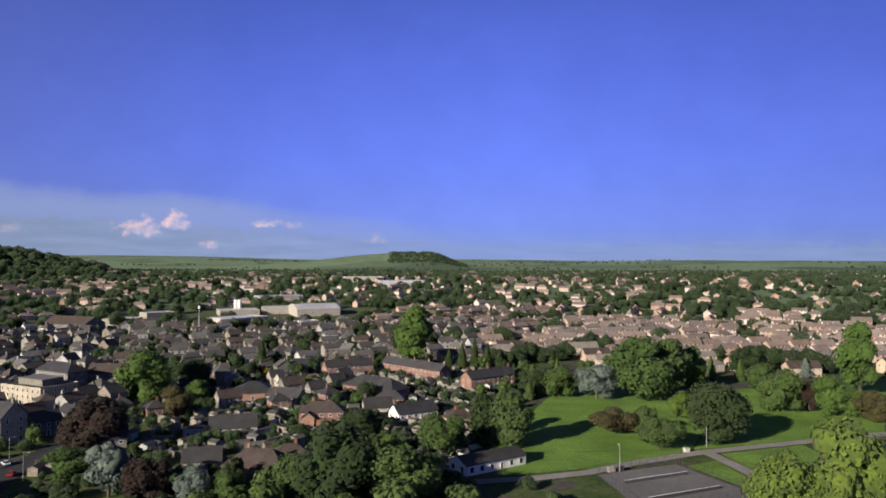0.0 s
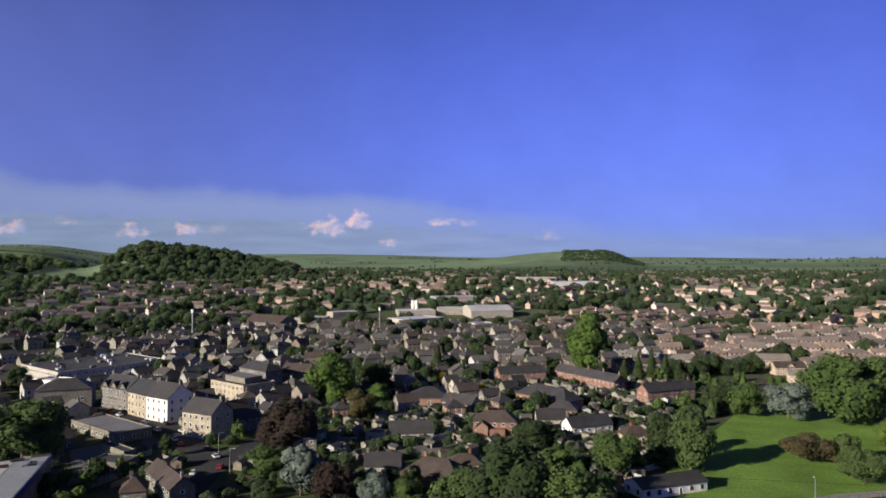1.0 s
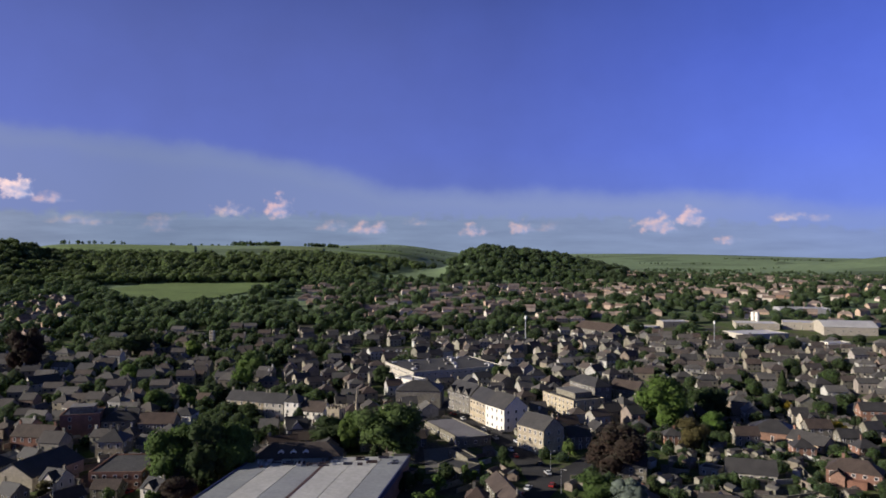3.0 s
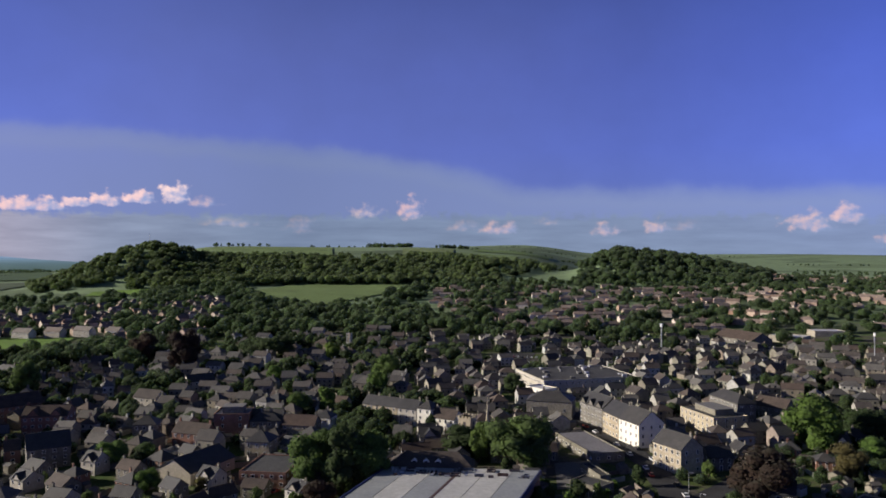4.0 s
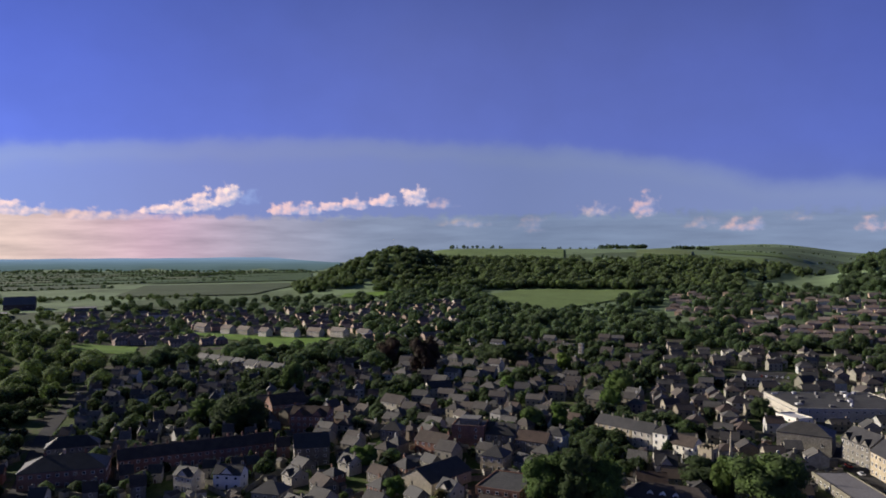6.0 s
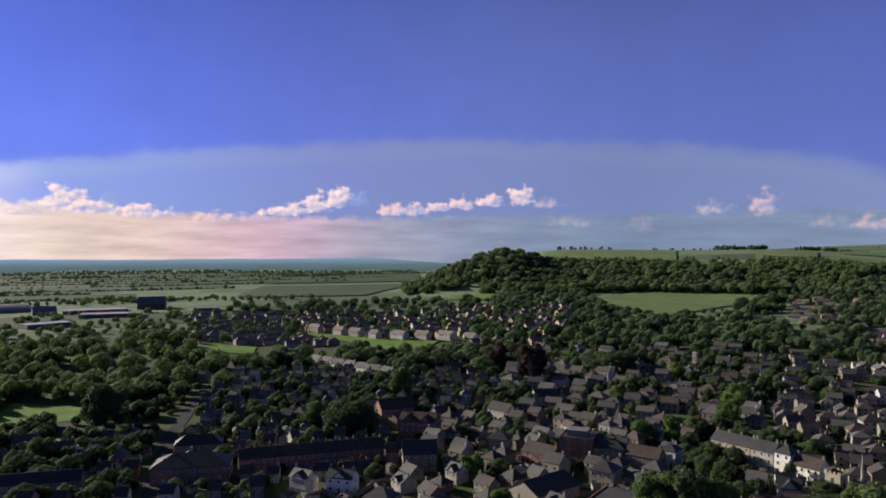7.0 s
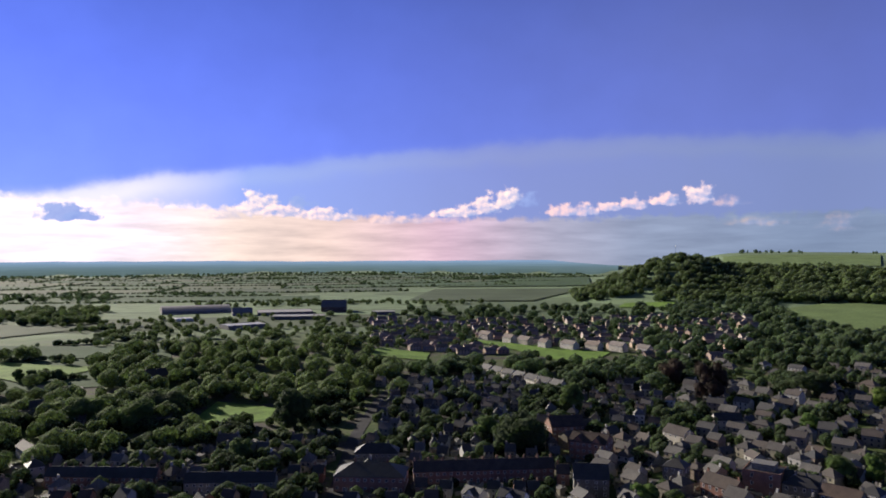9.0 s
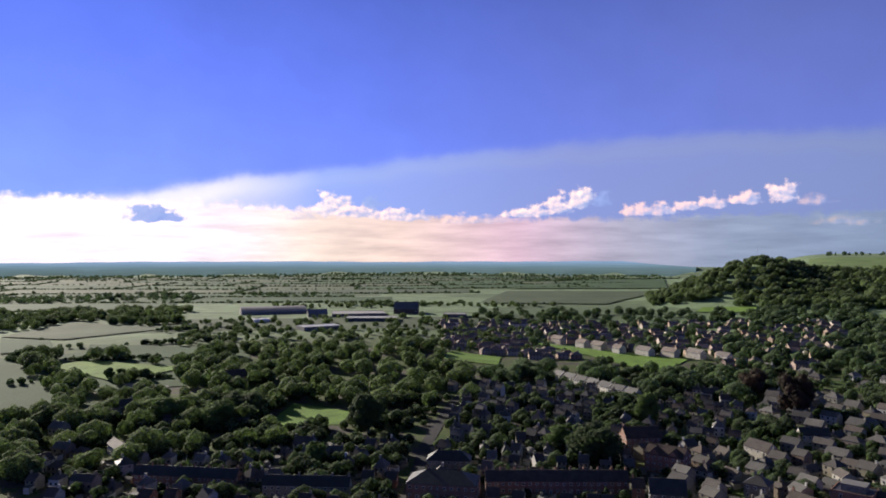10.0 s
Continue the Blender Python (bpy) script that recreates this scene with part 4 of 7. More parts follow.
def woods(name, label, places, category="wood", material=None, grade=None):
    """Many trees as one mass: places are rows of x, y, height, width."""
    V, F, n = [], [], 0
    rng = np.random.default_rng(len(places))
    zs = height(places[:, 0], places[:, 1])
    for (x, y, h, w), z in zip(places, zs):
        kind = "conifer" if rng.random() < 0.04 else ("tall" if rng.random() < 0.15 else "round")
        far = math.hypot(x, y)
        q, f = far_tree(kind, int(rng.integers(6)), grade if grade is not None else 0 if far < 560 else 1 if far < 1600 else 2)
        a = rng.uniform(0, math.tau)
        c, s = math.cos(a), math.sin(a)
        V.append(np.stack([x + (q[:, 0] * c - q[:, 1] * s) * w, y + (q[:, 0] * s + q[:, 1] * c) * w, z - 0.4 + (q[:, 2] - 0.08) * h], -1))
        F.append(f + n)
        n += len(q)
    ob = new(name, mesh_arrays(name, np.concatenate(V), np.concatenate(F), [material or WOODS], smooth=True))
    return tagged(ob, label, category, kind="stuff")

# ---- fields, park, roads ----
def sector(a0, a1, d0, d1):
    return [tuple(c / K for c in polar(a, d)) for a, d in ((a0, d0), (a1, d0), (a1, d1), (a0, d1))]


draped("field", "pale hay field on the brow of the downs", "field", CROP, sector(-52.5, -48.5, 1480, 1780), 2.0, 20)
draped("field", "light green pasture in a fold of the downs", "field", MEADOW, sector(-48, -43.5, 1420, 1650), 2.0, 20)
draped("field", "pale field high on the downs", "field", CROP, sector(-47, -41, 1750, 2050), 2.0, 20)
draped("field", "long pasture along the brow of the downs", "field", MEADOW, sector(-68, -58, 1420, 1800), 2.0, 25)
draped("field", "broad green hillside pasture below the woods", "field", MEADOW, [(-815, 385), (-660, 392), (-750, 640), (-868, 480)], 1.5)
draped("playing_field", "mown green playing field beside pale flats", "playing field", GRASS, [(-719, 19), (-628, 69), (-532, 108), (-608, 148)], 0.8)
draped("lawn", "sunlit lawn in an old park", "lawn", GRASS, [(-352, -124), (-363, -86), (-394, -88), (-411, -125)], 0.3)
draped("field", "small green meadow behind terraces", "field", GRASS, [(-582, -58), (-564, -8), (-605, -5), (-624, -48)], 0.8)
draped("field", "pale cropped field on the plain", "field", PLAIN_CROP, [(-641, -473), (-628, -403), (-728, -350), (-785, -490)], 1.3)
draped("field", "hedged pasture on the plain", "field", PLAIN_GRASS, [(-545, -403), (-573, -376), (-623, -412), (-625, -461)], 1.3)
draped("field", "narrow pasture between tree belts", "field", PLAIN_GRASS, [(-551, -336), (-547, -241), (-605, -266), (-601, -361)], 1.3)
draped("field", "bright green meadow dotted with small trees", "field", GRASS, [(-501, -332), (-456, -259), (-512, -233), (-527, -321)], 1.3)
draped("field", "rough green pasture on the plain", "field", PLAIN_GRASS, sector(-134, -121, 430, 660), 0.5, 14, keep=False)
draped("field", "rough green pasture by the park", "field", PLAIN_GRASS, sector(-121, -110, 500, 660), 0.5, 14, keep=False)
draped("field", "grey-green field beside the works", "field", PLAIN_CROP, sector(-118, -88, 790, 930), 0.5, 20, keep=False)
draped("yard", "pale gravel yard by the park", "yard", PAVING, [(-434, -241), (-429, -212), (-449, -218), (-454, -249)], 0.8)
draped("field", "wide pale green field on the plain", "field", PLAIN_CROP, [(-1137, -40), (-1119, 155), (-1502, 318), (-1499, 5)], 2.0, 25)
draped("field", "long pale field at the foot of the hill", "field", PLAIN_GRASS, [(-1600, 6), (-1611, 354), (-2125, 459), (-2127, 239)], 2.5, 25)
draped("field", "small pasture under the hill woods", "field", GRASS, [(-936, 238), (-902, 300), (-948, 318), (-975, 258)], 1.5, 10)
draped("park_lawn", "mown grass of a public park", "lawn", GRASS, [(11, 188), (65, 191), (112, 280), (44, 279)], 0.15, keep=True)
draped("park_lawn", "mown grass beside the park path", "lawn", GRASS, [(65.6, 191), (128, 211), (187, 307), (112.5, 280)], 0.15, keep=True)
draped("park_lawn", "grass between the path and the pavilion", "lawn", GRASS, [(14, 168), (36, 174), (65.5, 190.6), (11, 187.6)], 0.19, keep=True)
draped("park_lawn", "mown grass between the path and the pond", "lawn", GRASS, [(71.5, 187), (97, 196.5), (98, 178), (75, 163)], 0.19, keep=False)
draped("tennis_courts", "grey hard tennis courts in the park", "tennis court", COURT, [(35.8, 168.8), (56.8, 177.6), (67.2, 153.6), (40, 141)], 0.2, keep=True)
draped("pond", "dark still park pond", "pond", WATER, [(105, 193), (124, 203), (118, 160), (93, 150)], 0.18, keep=True)


def strip(name, label, category, material, pts, wide, lift):
    """A road or path along a line of points."""
    for a, b in zip(pts, pts[1:]):
        a, b = np.array(a, float), np.array(b, float)
        t = (b - a) / np.linalg.norm(b - a)
        n = np.array([-t[1], t[0]]) * wide / 2 / K
        a, b = a - t * wide * 0.2, b + t * wide * 0.2
        draped(name, label, category, material, [a - n, b - n, b + n, a + n], lift, 6)
        lift += 0.006


strip("park_path", "pale tarmac path through the park", "path", PAVING, [(6, 163), (21, 166), (34, 170.5), (49, 179.5), (67, 188.5), (95, 198), (128, 209)], 4.5, 0.26)
strip("park_path", "pale tarmac path beside the courts", "path", PAVING, [(68.5, 187), (71, 175), (73, 162)], 4.5, 0.3)
draped("park_lawn", "grass bank beside the courts", "lawn", GRASS, [(59, 176), (68, 181), (70.5, 160), (67.5, 156)], 0.22, keep=True)
strip("road", "asphalt main street through the town", "road", ASPHALT, [(-93, 125), (-96, 145), (-102, 169), (-128, 194), (-150, 209), (-181, 226), (-215, 250)], 11, 0.2)
strip("road", "asphalt side street leading past gardens", "road", ASPHALT, [(-101, 170), (-103, 199), (-98, 213)], 8, 0.24)
strip("road", "dark asphalt street between terraces", "road", ASPHALT, [tuple(c / K for c in polar(a, d)) for a, d in ((-99.2, 215), (-98.6, 250), (-96.8, 330), (-94.6, 420), (-92, 500))], 7, 0.22)
draped("yard", "grey paved service yard behind shops", "yard", COURT, [tuple(c / K for c in polar(a, d)) for a, d in ((-40.8, 229), (-37.4, 234), (-36.8, 209), (-40.6, 203))], 0.2)
draped("car_park", "asphalt car park by the shopping centre", "car park", ASPHALT, [(-313, 306), (-296, 318), (-325, 360), (-341, 336)], 0.2)

# ---- notable buildings ----
house(-14.9, 390.9, -45.4, 46.0, 8, 5.2, "gable", BRICK, SLATE, "long two-storey brick terrace with grey roof and chimneys", name="terrace", chimneys=5)
house(22.4, 359.7, 37.8, 28.4, 8, 5.2, "gable", BRICK, SLATE, "two-storey red-brick terrace above a walled lane", name="terrace", chimneys=3)
house(-51.4, 394.2, 27.4, 26.4, 8, 5.2, "gable", BRICK, SLATE, "two-storey brick terrace beside a golden shrub", name="terrace", chimneys=3)
house(-30.5, 333.3, -37.2, 30.2, 12, 4.5, "hip", BRICK, SLATE, "long brick hall with dark hipped roof", name="hall", chimneys=0)
house(-22.7, 314.2, -1.2, 12.3, 8, 3.0, "hip", BRICK, SLATE, "low brick annex with dark roof", name="hall", chimneys=0)
house(-46.0, 278.2, 4.3, 16.5, 9, 5, "hip", BRICK, TILE, "brick house with brown hipped tile roof", chimneys=1, porch=True)
house(-11.6, 288.2, 34.0, 18.0, 8, 2.8, "gable", WHITE, SLATE, "white bungalow with dark slate roof", name="bungalow", chimneys=1)
house(-75.5, 261.8, 21.7, 16.2, 9, 2.8, "gable", RENDER, SLATE, "cream rendered bungalow with slate roof in a terraced garden", name="bungalow", chimneys=0)
house(-87.3, 257.3, 0.4, 6.8, 6, 2.6, "flat", RENDER, FELT, "flat-roofed cream garage beside the bungalow", name="garage", chimneys=0)
house(-53.2, 212.8, -11.4, 18.9, 11, 3.2, "hip", BRICK, TILE, "brown-tiled house with hipped roofs and two gables", chimneys=1, porch=True)
house(-85.1, 327.6, 12.0, 18.4, 15, 3.5, "hip", BRICK, SLATE, "broad low building with grey hipped roof", name="hall", chimneys=0)
house(-68.3, 318.8, -24.9, 16.4, 8, 2.8, "gable", PALE_BRICK, SLATE, "pale brick bungalow with grey roof", name="bungalow", chimneys=1)
house(-175.8, 317.7, -26.3, 26.6, 18, 8, "flat", LIT_STONE, FELT, "tan stone offices with stepped flat roof", name="office_building", chimneys=0, attic=True)
house(-180.5, 344.5, -29.5, 24.5, 10, 10, "hip", STONE, SLATE, "square stone house with shallow roof", chimneys=2)
house(-168.1, 364.0, -1.0, 15.8, 10, 6, "gable", STONE, TILE, "stone house with plain brown roof", chimneys=0)
house(-151.5, 247.0, -15.0, 15.0, 11, 9.6, "gable", LIT_STONE, SLATE, "sunlit stone corner building with arched shopfront", name="stone_building", chimneys=2)
house(-182.6, 269.0, -20.1, 14.5, 13, 10, "gable", WHITE, SLATE, "tall white three-storey house with slate roof", name="town_house", chimneys=2)
house(-196.3, 274.5, -26.3, 15.1, 12, 10, "gable", LIT_STONE, SLATE, "tall golden stone house joined to its white neighbour", name="town_house", chimneys=2)
house(-216.7, 285.7, -17.3, 18.7, 12, 9.5, "gable", STONE, SLATE, "dark stone building with steep gables", name="town_house", chimneys=2, gables=3)
house(-243.0, 279.5, 32.4, 22.7, 15, 9, "hip", STONE, SLATE, "large dark stone hall on the square", name="stone_hall", chimneys=2)
house(-190.1, 241.9, -25.5, 35.5, 14, 3.5, "flat", STONE, ESTATE, "low stepped flat-roofed shops on the square", name="shop", chimneys=0)
house(-163.1, 211.2, -26.0, 16.1, 4, 4, "flat", STONE, FELT, "low stone outbuilding beside the road", name="outbuilding", chimneys=0)
house(-291.2, 210.2, 20.0, 20.0, 9, 8, "gable", LIT_STONE, SLATE, "cream stone row with bay windows", name="town_house", chimneys=4)
house(-276.4, 215.6, 20.0, 10.5, 9, 8, "gable", RENDER, SLATE, "pale pink rendered town house", name="town_house", chimneys=2)
house(-267.5, 218.9, 20.0, 7.5, 9, 9, "hip", WHITE, SLATE, "white hotel front with dark hipped roof", name="town_house", chimneys=1)
house(-257.8, 222.4, 20.0, 12.0, 9, 5.5, "gable", WHITE, TILE, "white rendered house with brown roof", name="town_house", chimneys=2)
house(-291.0, 176.3, 33.5, 7.7, 8, 7, "hip", WHITE, SLATE, "white two-storey house with hipped slate roof", chimneys=1)
house(-291.4, 163.7, 38.4, 15.2, 9, 5.5, "gable", STONE, TILE, "stone row with russet tile roof", name="row_house", chimneys=2)
house(-306.1, 155.0, 44.1, 14.5, 10, 6.5, "gable", STONE, SLATE, "grey stone house front on the street", name="town_house", chimneys=2)
house(-273.6, 135.0, 40.3, 10.2, 10, 6.5, "hip", LIT_STONE, SLATE, "cream stone house with shallow hipped roof", name="town_house", chimneys=2)
house(-242.3, 124.0, 41.9, 17.3, 22, 5, "flat", BRICK, FELT, "brick block with dark flat roof and white kerb", name="flat_roofed_block", chimneys=0)
house(-314.1, 141.8, 54.1, 15.5, 14, 10, "flat", BRICK, SLATE, "tall brick building with stone bands and arched windows", name="town_hall", chimneys=0, attic=True)
house(-303.2, 152.5, 54.1, 13.6, 9, 7, "hip", STONE, SLATE, "pale stone town house with hipped roof", name="town_house", chimneys=2)
house(-264.3, 104.0, 115.8, 23.7, 16, 4.5, "gable", RENDER, SLATE, "long low hall with dark slate roof", name="hall", chimneys=0)
house(-305.7, 120.1, 30.0, 16.6, 9, 6, "gable", BRICK, TILE, "brick house with steep gabled roof", name="town_house", chimneys=2)
house(-331.3, 108.6, 54.0, 10.1, 9, 7, "hip", STONE, SLATE, "pale stone villa with shallow roof", name="town_house", chimneys=2)
house(-395.5, 131.7, 28.6, 14.8, 9, 6, "gable", RENDER, TILE, "cream house with brown roof", chimneys=0)
house(-428.1, 171.9, 85.2, 15.7, 9, 6, "gable", RENDER, SLATE, "cream gabled house beside dark yew trees", chimneys=1)
house(-333.5, 19.2, 94.3, 64.9, 9, 6, "gable", BRICK, TILE, "long red-brick terrace with many chimneys", name="terrace", chimneys=11)
house(-324.3, -31.8, 85.3, 31.3, 16, 7, "hip", BRICK, SLATE, "brick building with slate roof and lead flats", name="brick_building", chimneys=2)
house(-363.0, -32.1, 90.4, 21.6, 10, 6, "hip", STONE, SLATE, "slate-roofed house behind the brick building", chimneys=1)
house(-313.8, 64.8, 81.9, 14.8, 12, 8, "gable", STONE, SLATE, "dark stone chapel with steep slate roof", name="chapel", chimneys=0)
house(-292.5, 28.4, 57.8, 11.2, 7, 6, "gable", WHITE, SLATE, "white rendered house with tall gable and chimneys", chimneys=2, gables=1)
house(-296.2, 13.2, 42.1, 9.2, 7, 6, "gable", RENDER, SLATE, "grey house with pale gable end", chimneys=1, gables=1)
house(-369.9, 77.5, 59.9, 18.9, 14, 9, "gable", BRICK, TILE, "large brick institution with brown roofs", name="institution", chimneys=2, gables=2)
house(-409.2, 71.2, 100.5, 19.9, 12, 8, "gable", BRICK, TILE, "brick wing with russet tile roof", name="institution", chimneys=1)
house(-264.8, 39.5, 52.0, 10.9, 9, 6, "hip", STONE, SLATE, "square stone house with hipped roof", chimneys=1)
house(-451.2, -264.3, 108.1, 20.7, 12, 8, "flat", STONE, FELT, "pale stone school building among trees", name="school_building", chimneys=0)
house(-459.8, -254.0, 113.9, 7.4, 9, 9, "gable", STONE, SLATE, "pale stone wing of the school", name="school_building", chimneys=1)
house(-344.2, -236.6, 154.1, 9.4, 7, 5.5, "gable", RENDER, TILE, "pale gabled cottage among trees", chimneys=1, gables=1)
house(-371.3, -209.7, 43.9, 24.9, 7, 5.5, "gable", RENDER, TILE, "sunlit gable-ended cottage by a lane", chimneys=1)
house(-343.3, -192.5, 128.5, 7.1, 8, 5.5, "hip", RENDER, SLATE, "cream cottage with sunlit roof", chimneys=1)
house(-327.9, -153.1, 86.6, 50.5, 8, 5.5, "gable", BRICK, SLATE, "long terraced row facing the street", name="terrace", chimneys=8)
house(-319.2, -93.3, 91.5, 39.2, 8, 5.5, "gable", RENDER, SLATE, "white and brick terraced row", name="terrace", chimneys=6)
house(-125.3, 184.4, -39.5, 23.6, 7, 4.5, "gable", STONE, TILE, "small stone cottage with long tiled roof", chimneys=1)
house(-130.6, 175.9, 30.3, 6.6, 8, 4, "hip", STONE, TILE, "low stone house with brown roof", chimneys=1)
house(-156.1, 200.1, 1.5, 12.0, 9, 3.5, "flat", STONE, FELT, "flat-roofed stone outbuilding on a yard", name="outbuilding", chimneys=0)
house(-303.0, 687.9, 4.9, 30.2, 22, 6, "flat", RENDER, SHEET, "white industrial shed with pale flat roof", name="industrial_shed", chimneys=0)
house(-294.7, 749.1, 43.0, 29.3, 22, 6, "flat", RENDER, SHEET, "pale-roofed warehouse among trees", name="industrial_shed", chimneys=0)
house(-196.3, 694.2, 51.7, 46.8, 32, 7, "flat", RENDER, SHEET, "large warehouse with white roof and cream walls", name="industrial_shed", chimneys=0)
house(-141.3, 793.3, 27.2, 47.1, 40, 8, "vault", RENDER, SHEET, "factory with curved white roof", name="industrial_shed", chimneys=0)
house(-221.2, 784.3, 23.8, 41.2, 30, 6, "flat", RENDER, SHEET, "long grey factory shed with flat roof", name="industrial_shed", chimneys=0)
house(-182.3, 806.0, 16.9, 35.8, 30, 7, "flat", RENDER, SHEET, "white-roofed factory range in the works", name="industrial_shed", chimneys=0)
house(-125.1, 665.8, 42.9, 19.2, 12, 6, "flat", WHITE, SHEET, "small white works building among roofs", name="industrial_shed", chimneys=0)
house(-130.8, 1188.9, 16.7, 61.1, 30, 8, "flat", RENDER, SHEET, "distant pale factory below the downs", name="industrial_shed", chimneys=0)
house(-64.8, 1110.7, 13.8, 67.2, 30, 8, "flat", SHEET, SHEET, "distant long grey factory range", name="industrial_shed", chimneys=0)
house(-328.8, 648.1, -20.7, 48.0, 24, 5, "gable", STONE, TILE, "wide market hall with brown roof", name="market_hall", chimneys=0)
house(-207.5, 915.9, 30.1, 54.5, 26, 7, "flat", SHEET, SHEET, "long low works with grey roof", name="industrial_shed", chimneys=0)
house(-1176.3, -385.2, 113.5, 104.0, 60, 4.2, "vault", WORKS, ESTATE, "long grey factory range on the plain", name="industrial_shed", chimneys=0)
house(-928.9, -243.9, 126.7, 52.0, 30, 5, "flat", WORKS, SHEET, "pale warehouse beside the woods", name="industrial_shed", chimneys=0)
house(-1055.8, -197.1, 96.3, 75.1, 40, 5, "flat", WORKS, ESTATE, "low grey warehouse on the plain", name="industrial_shed", chimneys=0)
house(-1195.0, -163.7, 93.9, 39.7, 40, 8, "gable", DARK, WORKS, "tall blue-grey factory shed", name="industrial_shed", chimneys=0)
house(-1017.9, -351.5, 124.0, 24.9, 20, 4.5, "flat", WHITE, SHEET, "white-roofed unit among trees", name="industrial_shed", chimneys=0)
house(-1117.3, -294.9, 108.8, 29.6, 25, 5, "gable", WORKS, ESTATE, "pale shed on the trading estate", name="industrial_shed", chimneys=0)
house(-1141.1, -79.7, 91.6, 36.0, 30, 5, "flat", WORKS, ESTATE, "grey-roofed warehouse row on the plain", name="industrial_shed", chimneys=0)
house(-1150.0, -236.0, 104.0, 84.0, 60, 4.2, "flat", WORKS, ESTATE, "broad low grey warehouse on the trading estate", name="industrial_shed", chimneys=0)
house(-578.9, -227.0, 129.9, 20.8, 18, 7, "gable", BRICK, TILE, "brown-roofed barn by the park", name="barn", chimneys=0)
house(-293.5, 360.8, -25.7, 47.4, 62, 7, "flat", RENDER, FELT, "shopping centre with dark flat roof and roof plant", name="shopping_centre", chimneys=0, plant=True)
house(-277.6, 311.1, -4.2, 14.8, 10, 6, "flat", WHITE, SHEET, "white flat-roofed shop unit", name="shop", chimneys=0)
house(13.6, 219.5, 34.1, 22.2, 9, 3.0, "gable", WHITE, SLATE, "white park pavilion with dark shallow roof", name="pavilion", chimneys=0, low=True)


def big_store():
    """Supermarket: broad pale roof in strips with plant and ducts, and a slate mansard with dormers at its back."""
    bl, br, way = Vector((-205.0, 149.0, 0)), Vector((-166.8, 185.5, 0)), Vector((0.50, -0.866, 0))
    d = 72.0
    turn = math.degrees(math.atan2((br - bl).y, (br - bl).x))
    across = (br - bl).normalized()
    w = (br - bl).length
    deep = Vector((way.dot(across), way.dot(Vector((-across.y, across.x, 0))), 0)) * d
    root = new("supermarket")
    root.matrix_basis = pose(bl.x, bl.y, 0, 0, 0, turn)
    tagged(root, "supermarket with broad pale flat roof in grey and white strips", "supermarket")
    mid = (bl + br) / 2 + way * d / 2
    claim(mid.x, mid.y, w + 6, d + 10, radians(turn))

    def slab(a, b, c, e, z0, z1):
        """A slab from a to b across and from c to e of the depth."""
        q = [(a + deep.x * e, deep.y * e), (b + deep.x * e, deep.y * e), (b + deep.x * c, deep.y * c), (a + deep.x * c, deep.y * c)]
        return [(x, y, z0) for x, y in q] + [(x, y, z1) for x, y in q]

    part("wall", Shape().add(slab(0, w, 0, 1, -1, 7.4), BOX_F).mesh("wall", BRICK), root)
    n = 6
    for i in range(n):
        part("roof_panel", Shape().add(slab(w * i / n + 0.12, w * (i + 1) / n - 0.12, 0.005, 0.995, 7.4, 7.95), BOX_F).mesh("roof_panel", SHEET_WHITE if i in (1, 3, 4) else SHEET_GREY), root, "pale sheeted roof strip")
    part("fascia", Shape().add(slab(-0.5, 0.0, 0, 1, 6.4, 8.2), BOX_F).mesh("fascia", NAVY), root, "dark blue edge fascia")
    part("fascia", Shape().add(slab(w, w + 0.5, 0, 1, 6.4, 8.2), BOX_F).mesh("fascia", NAVY), root, "dark blue edge fascia")
    part("gutter", Shape().add(slab(w * 0.49, w * 0.51, 0, 1, 7.95, 8.02), BOX_F).mesh("gutter", DARK), root, "dark valley gutter")
    rnd = random.Random(4)
    for k in range(30):
        a, b = rnd.uniform(1.5, w - 1.5), -rnd.uniform(2.5, 11)
        s, t = (rnd.uniform(0.3, 0.9), rnd.uniform(0.2, 0.4)) if k % 2 else (rnd.uniform(0.15, 0.25), rnd.uniform(0.7, 1.7))
        part("roof_unit" if k % 2 else "duct", Shape().box(a - s, a + s, b - t, b + t, 7.95, 8.35 + 0.4 * rnd.random()).mesh("roof_unit", METAL if k % 3 else DARK), root)
    for k in range(11):
        a, b = w * (0.16 + 0.075 * k), -rnd.uniform(2.0, 9.0)
        p, q = rnd.uniform(0.8, 1.9), rnd.uniform(0.8, 2.0)
        loop = Shape()
        for x0, x1, y0, y1 in ((a - p, a + p, b - q, b - q + 0.35), (a - p, a + p, b + q - 0.35, b + q), (a - p, a - p + 0.35, b - q + 0.35, b + q - 0.35), (a + p - 0.35, a + p, b - q + 0.35, b + q - 0.35))[: 3 + k % 2]:
            loop.box(x0, x1, y0, y1, 7.95, 8.45)
        part("duct", loop.mesh("duct", DARK), root, "dark square-cut roof duct")
    part("mansard", roof_shape("hip", w * 0.56, 11, 8.0, 4.0).mesh("mansard", MANSARD), root, "brown-tiled mansard roof", Matrix.Translation((w * 0.28, 4.9, 0)))
    part("mansard_wall", Shape().box(0, w * 0.56, 0.01, 9.8, -1, 8.0).mesh("wall", BRICK), root)
    for i in range(3):
        dm = part("dormer", Shape().prism([(-1.2, 0), (1.2, 0), (1.2, 1.2), (0, 2.0), (-1.2, 1.2)], 0, 2.6).mesh("dormer", WHITE), root, "small white dormer", pose(w * 0.17 + i * 4.2, 0.9, 8.7, 0, 0, 90) @ Matrix.Scale(0.85, 4))
        part("pane", Shape().box(-0.05, 0.0, -0.7, 0.7, 0.2, 1.1).mesh("pane", GLASS), dm)
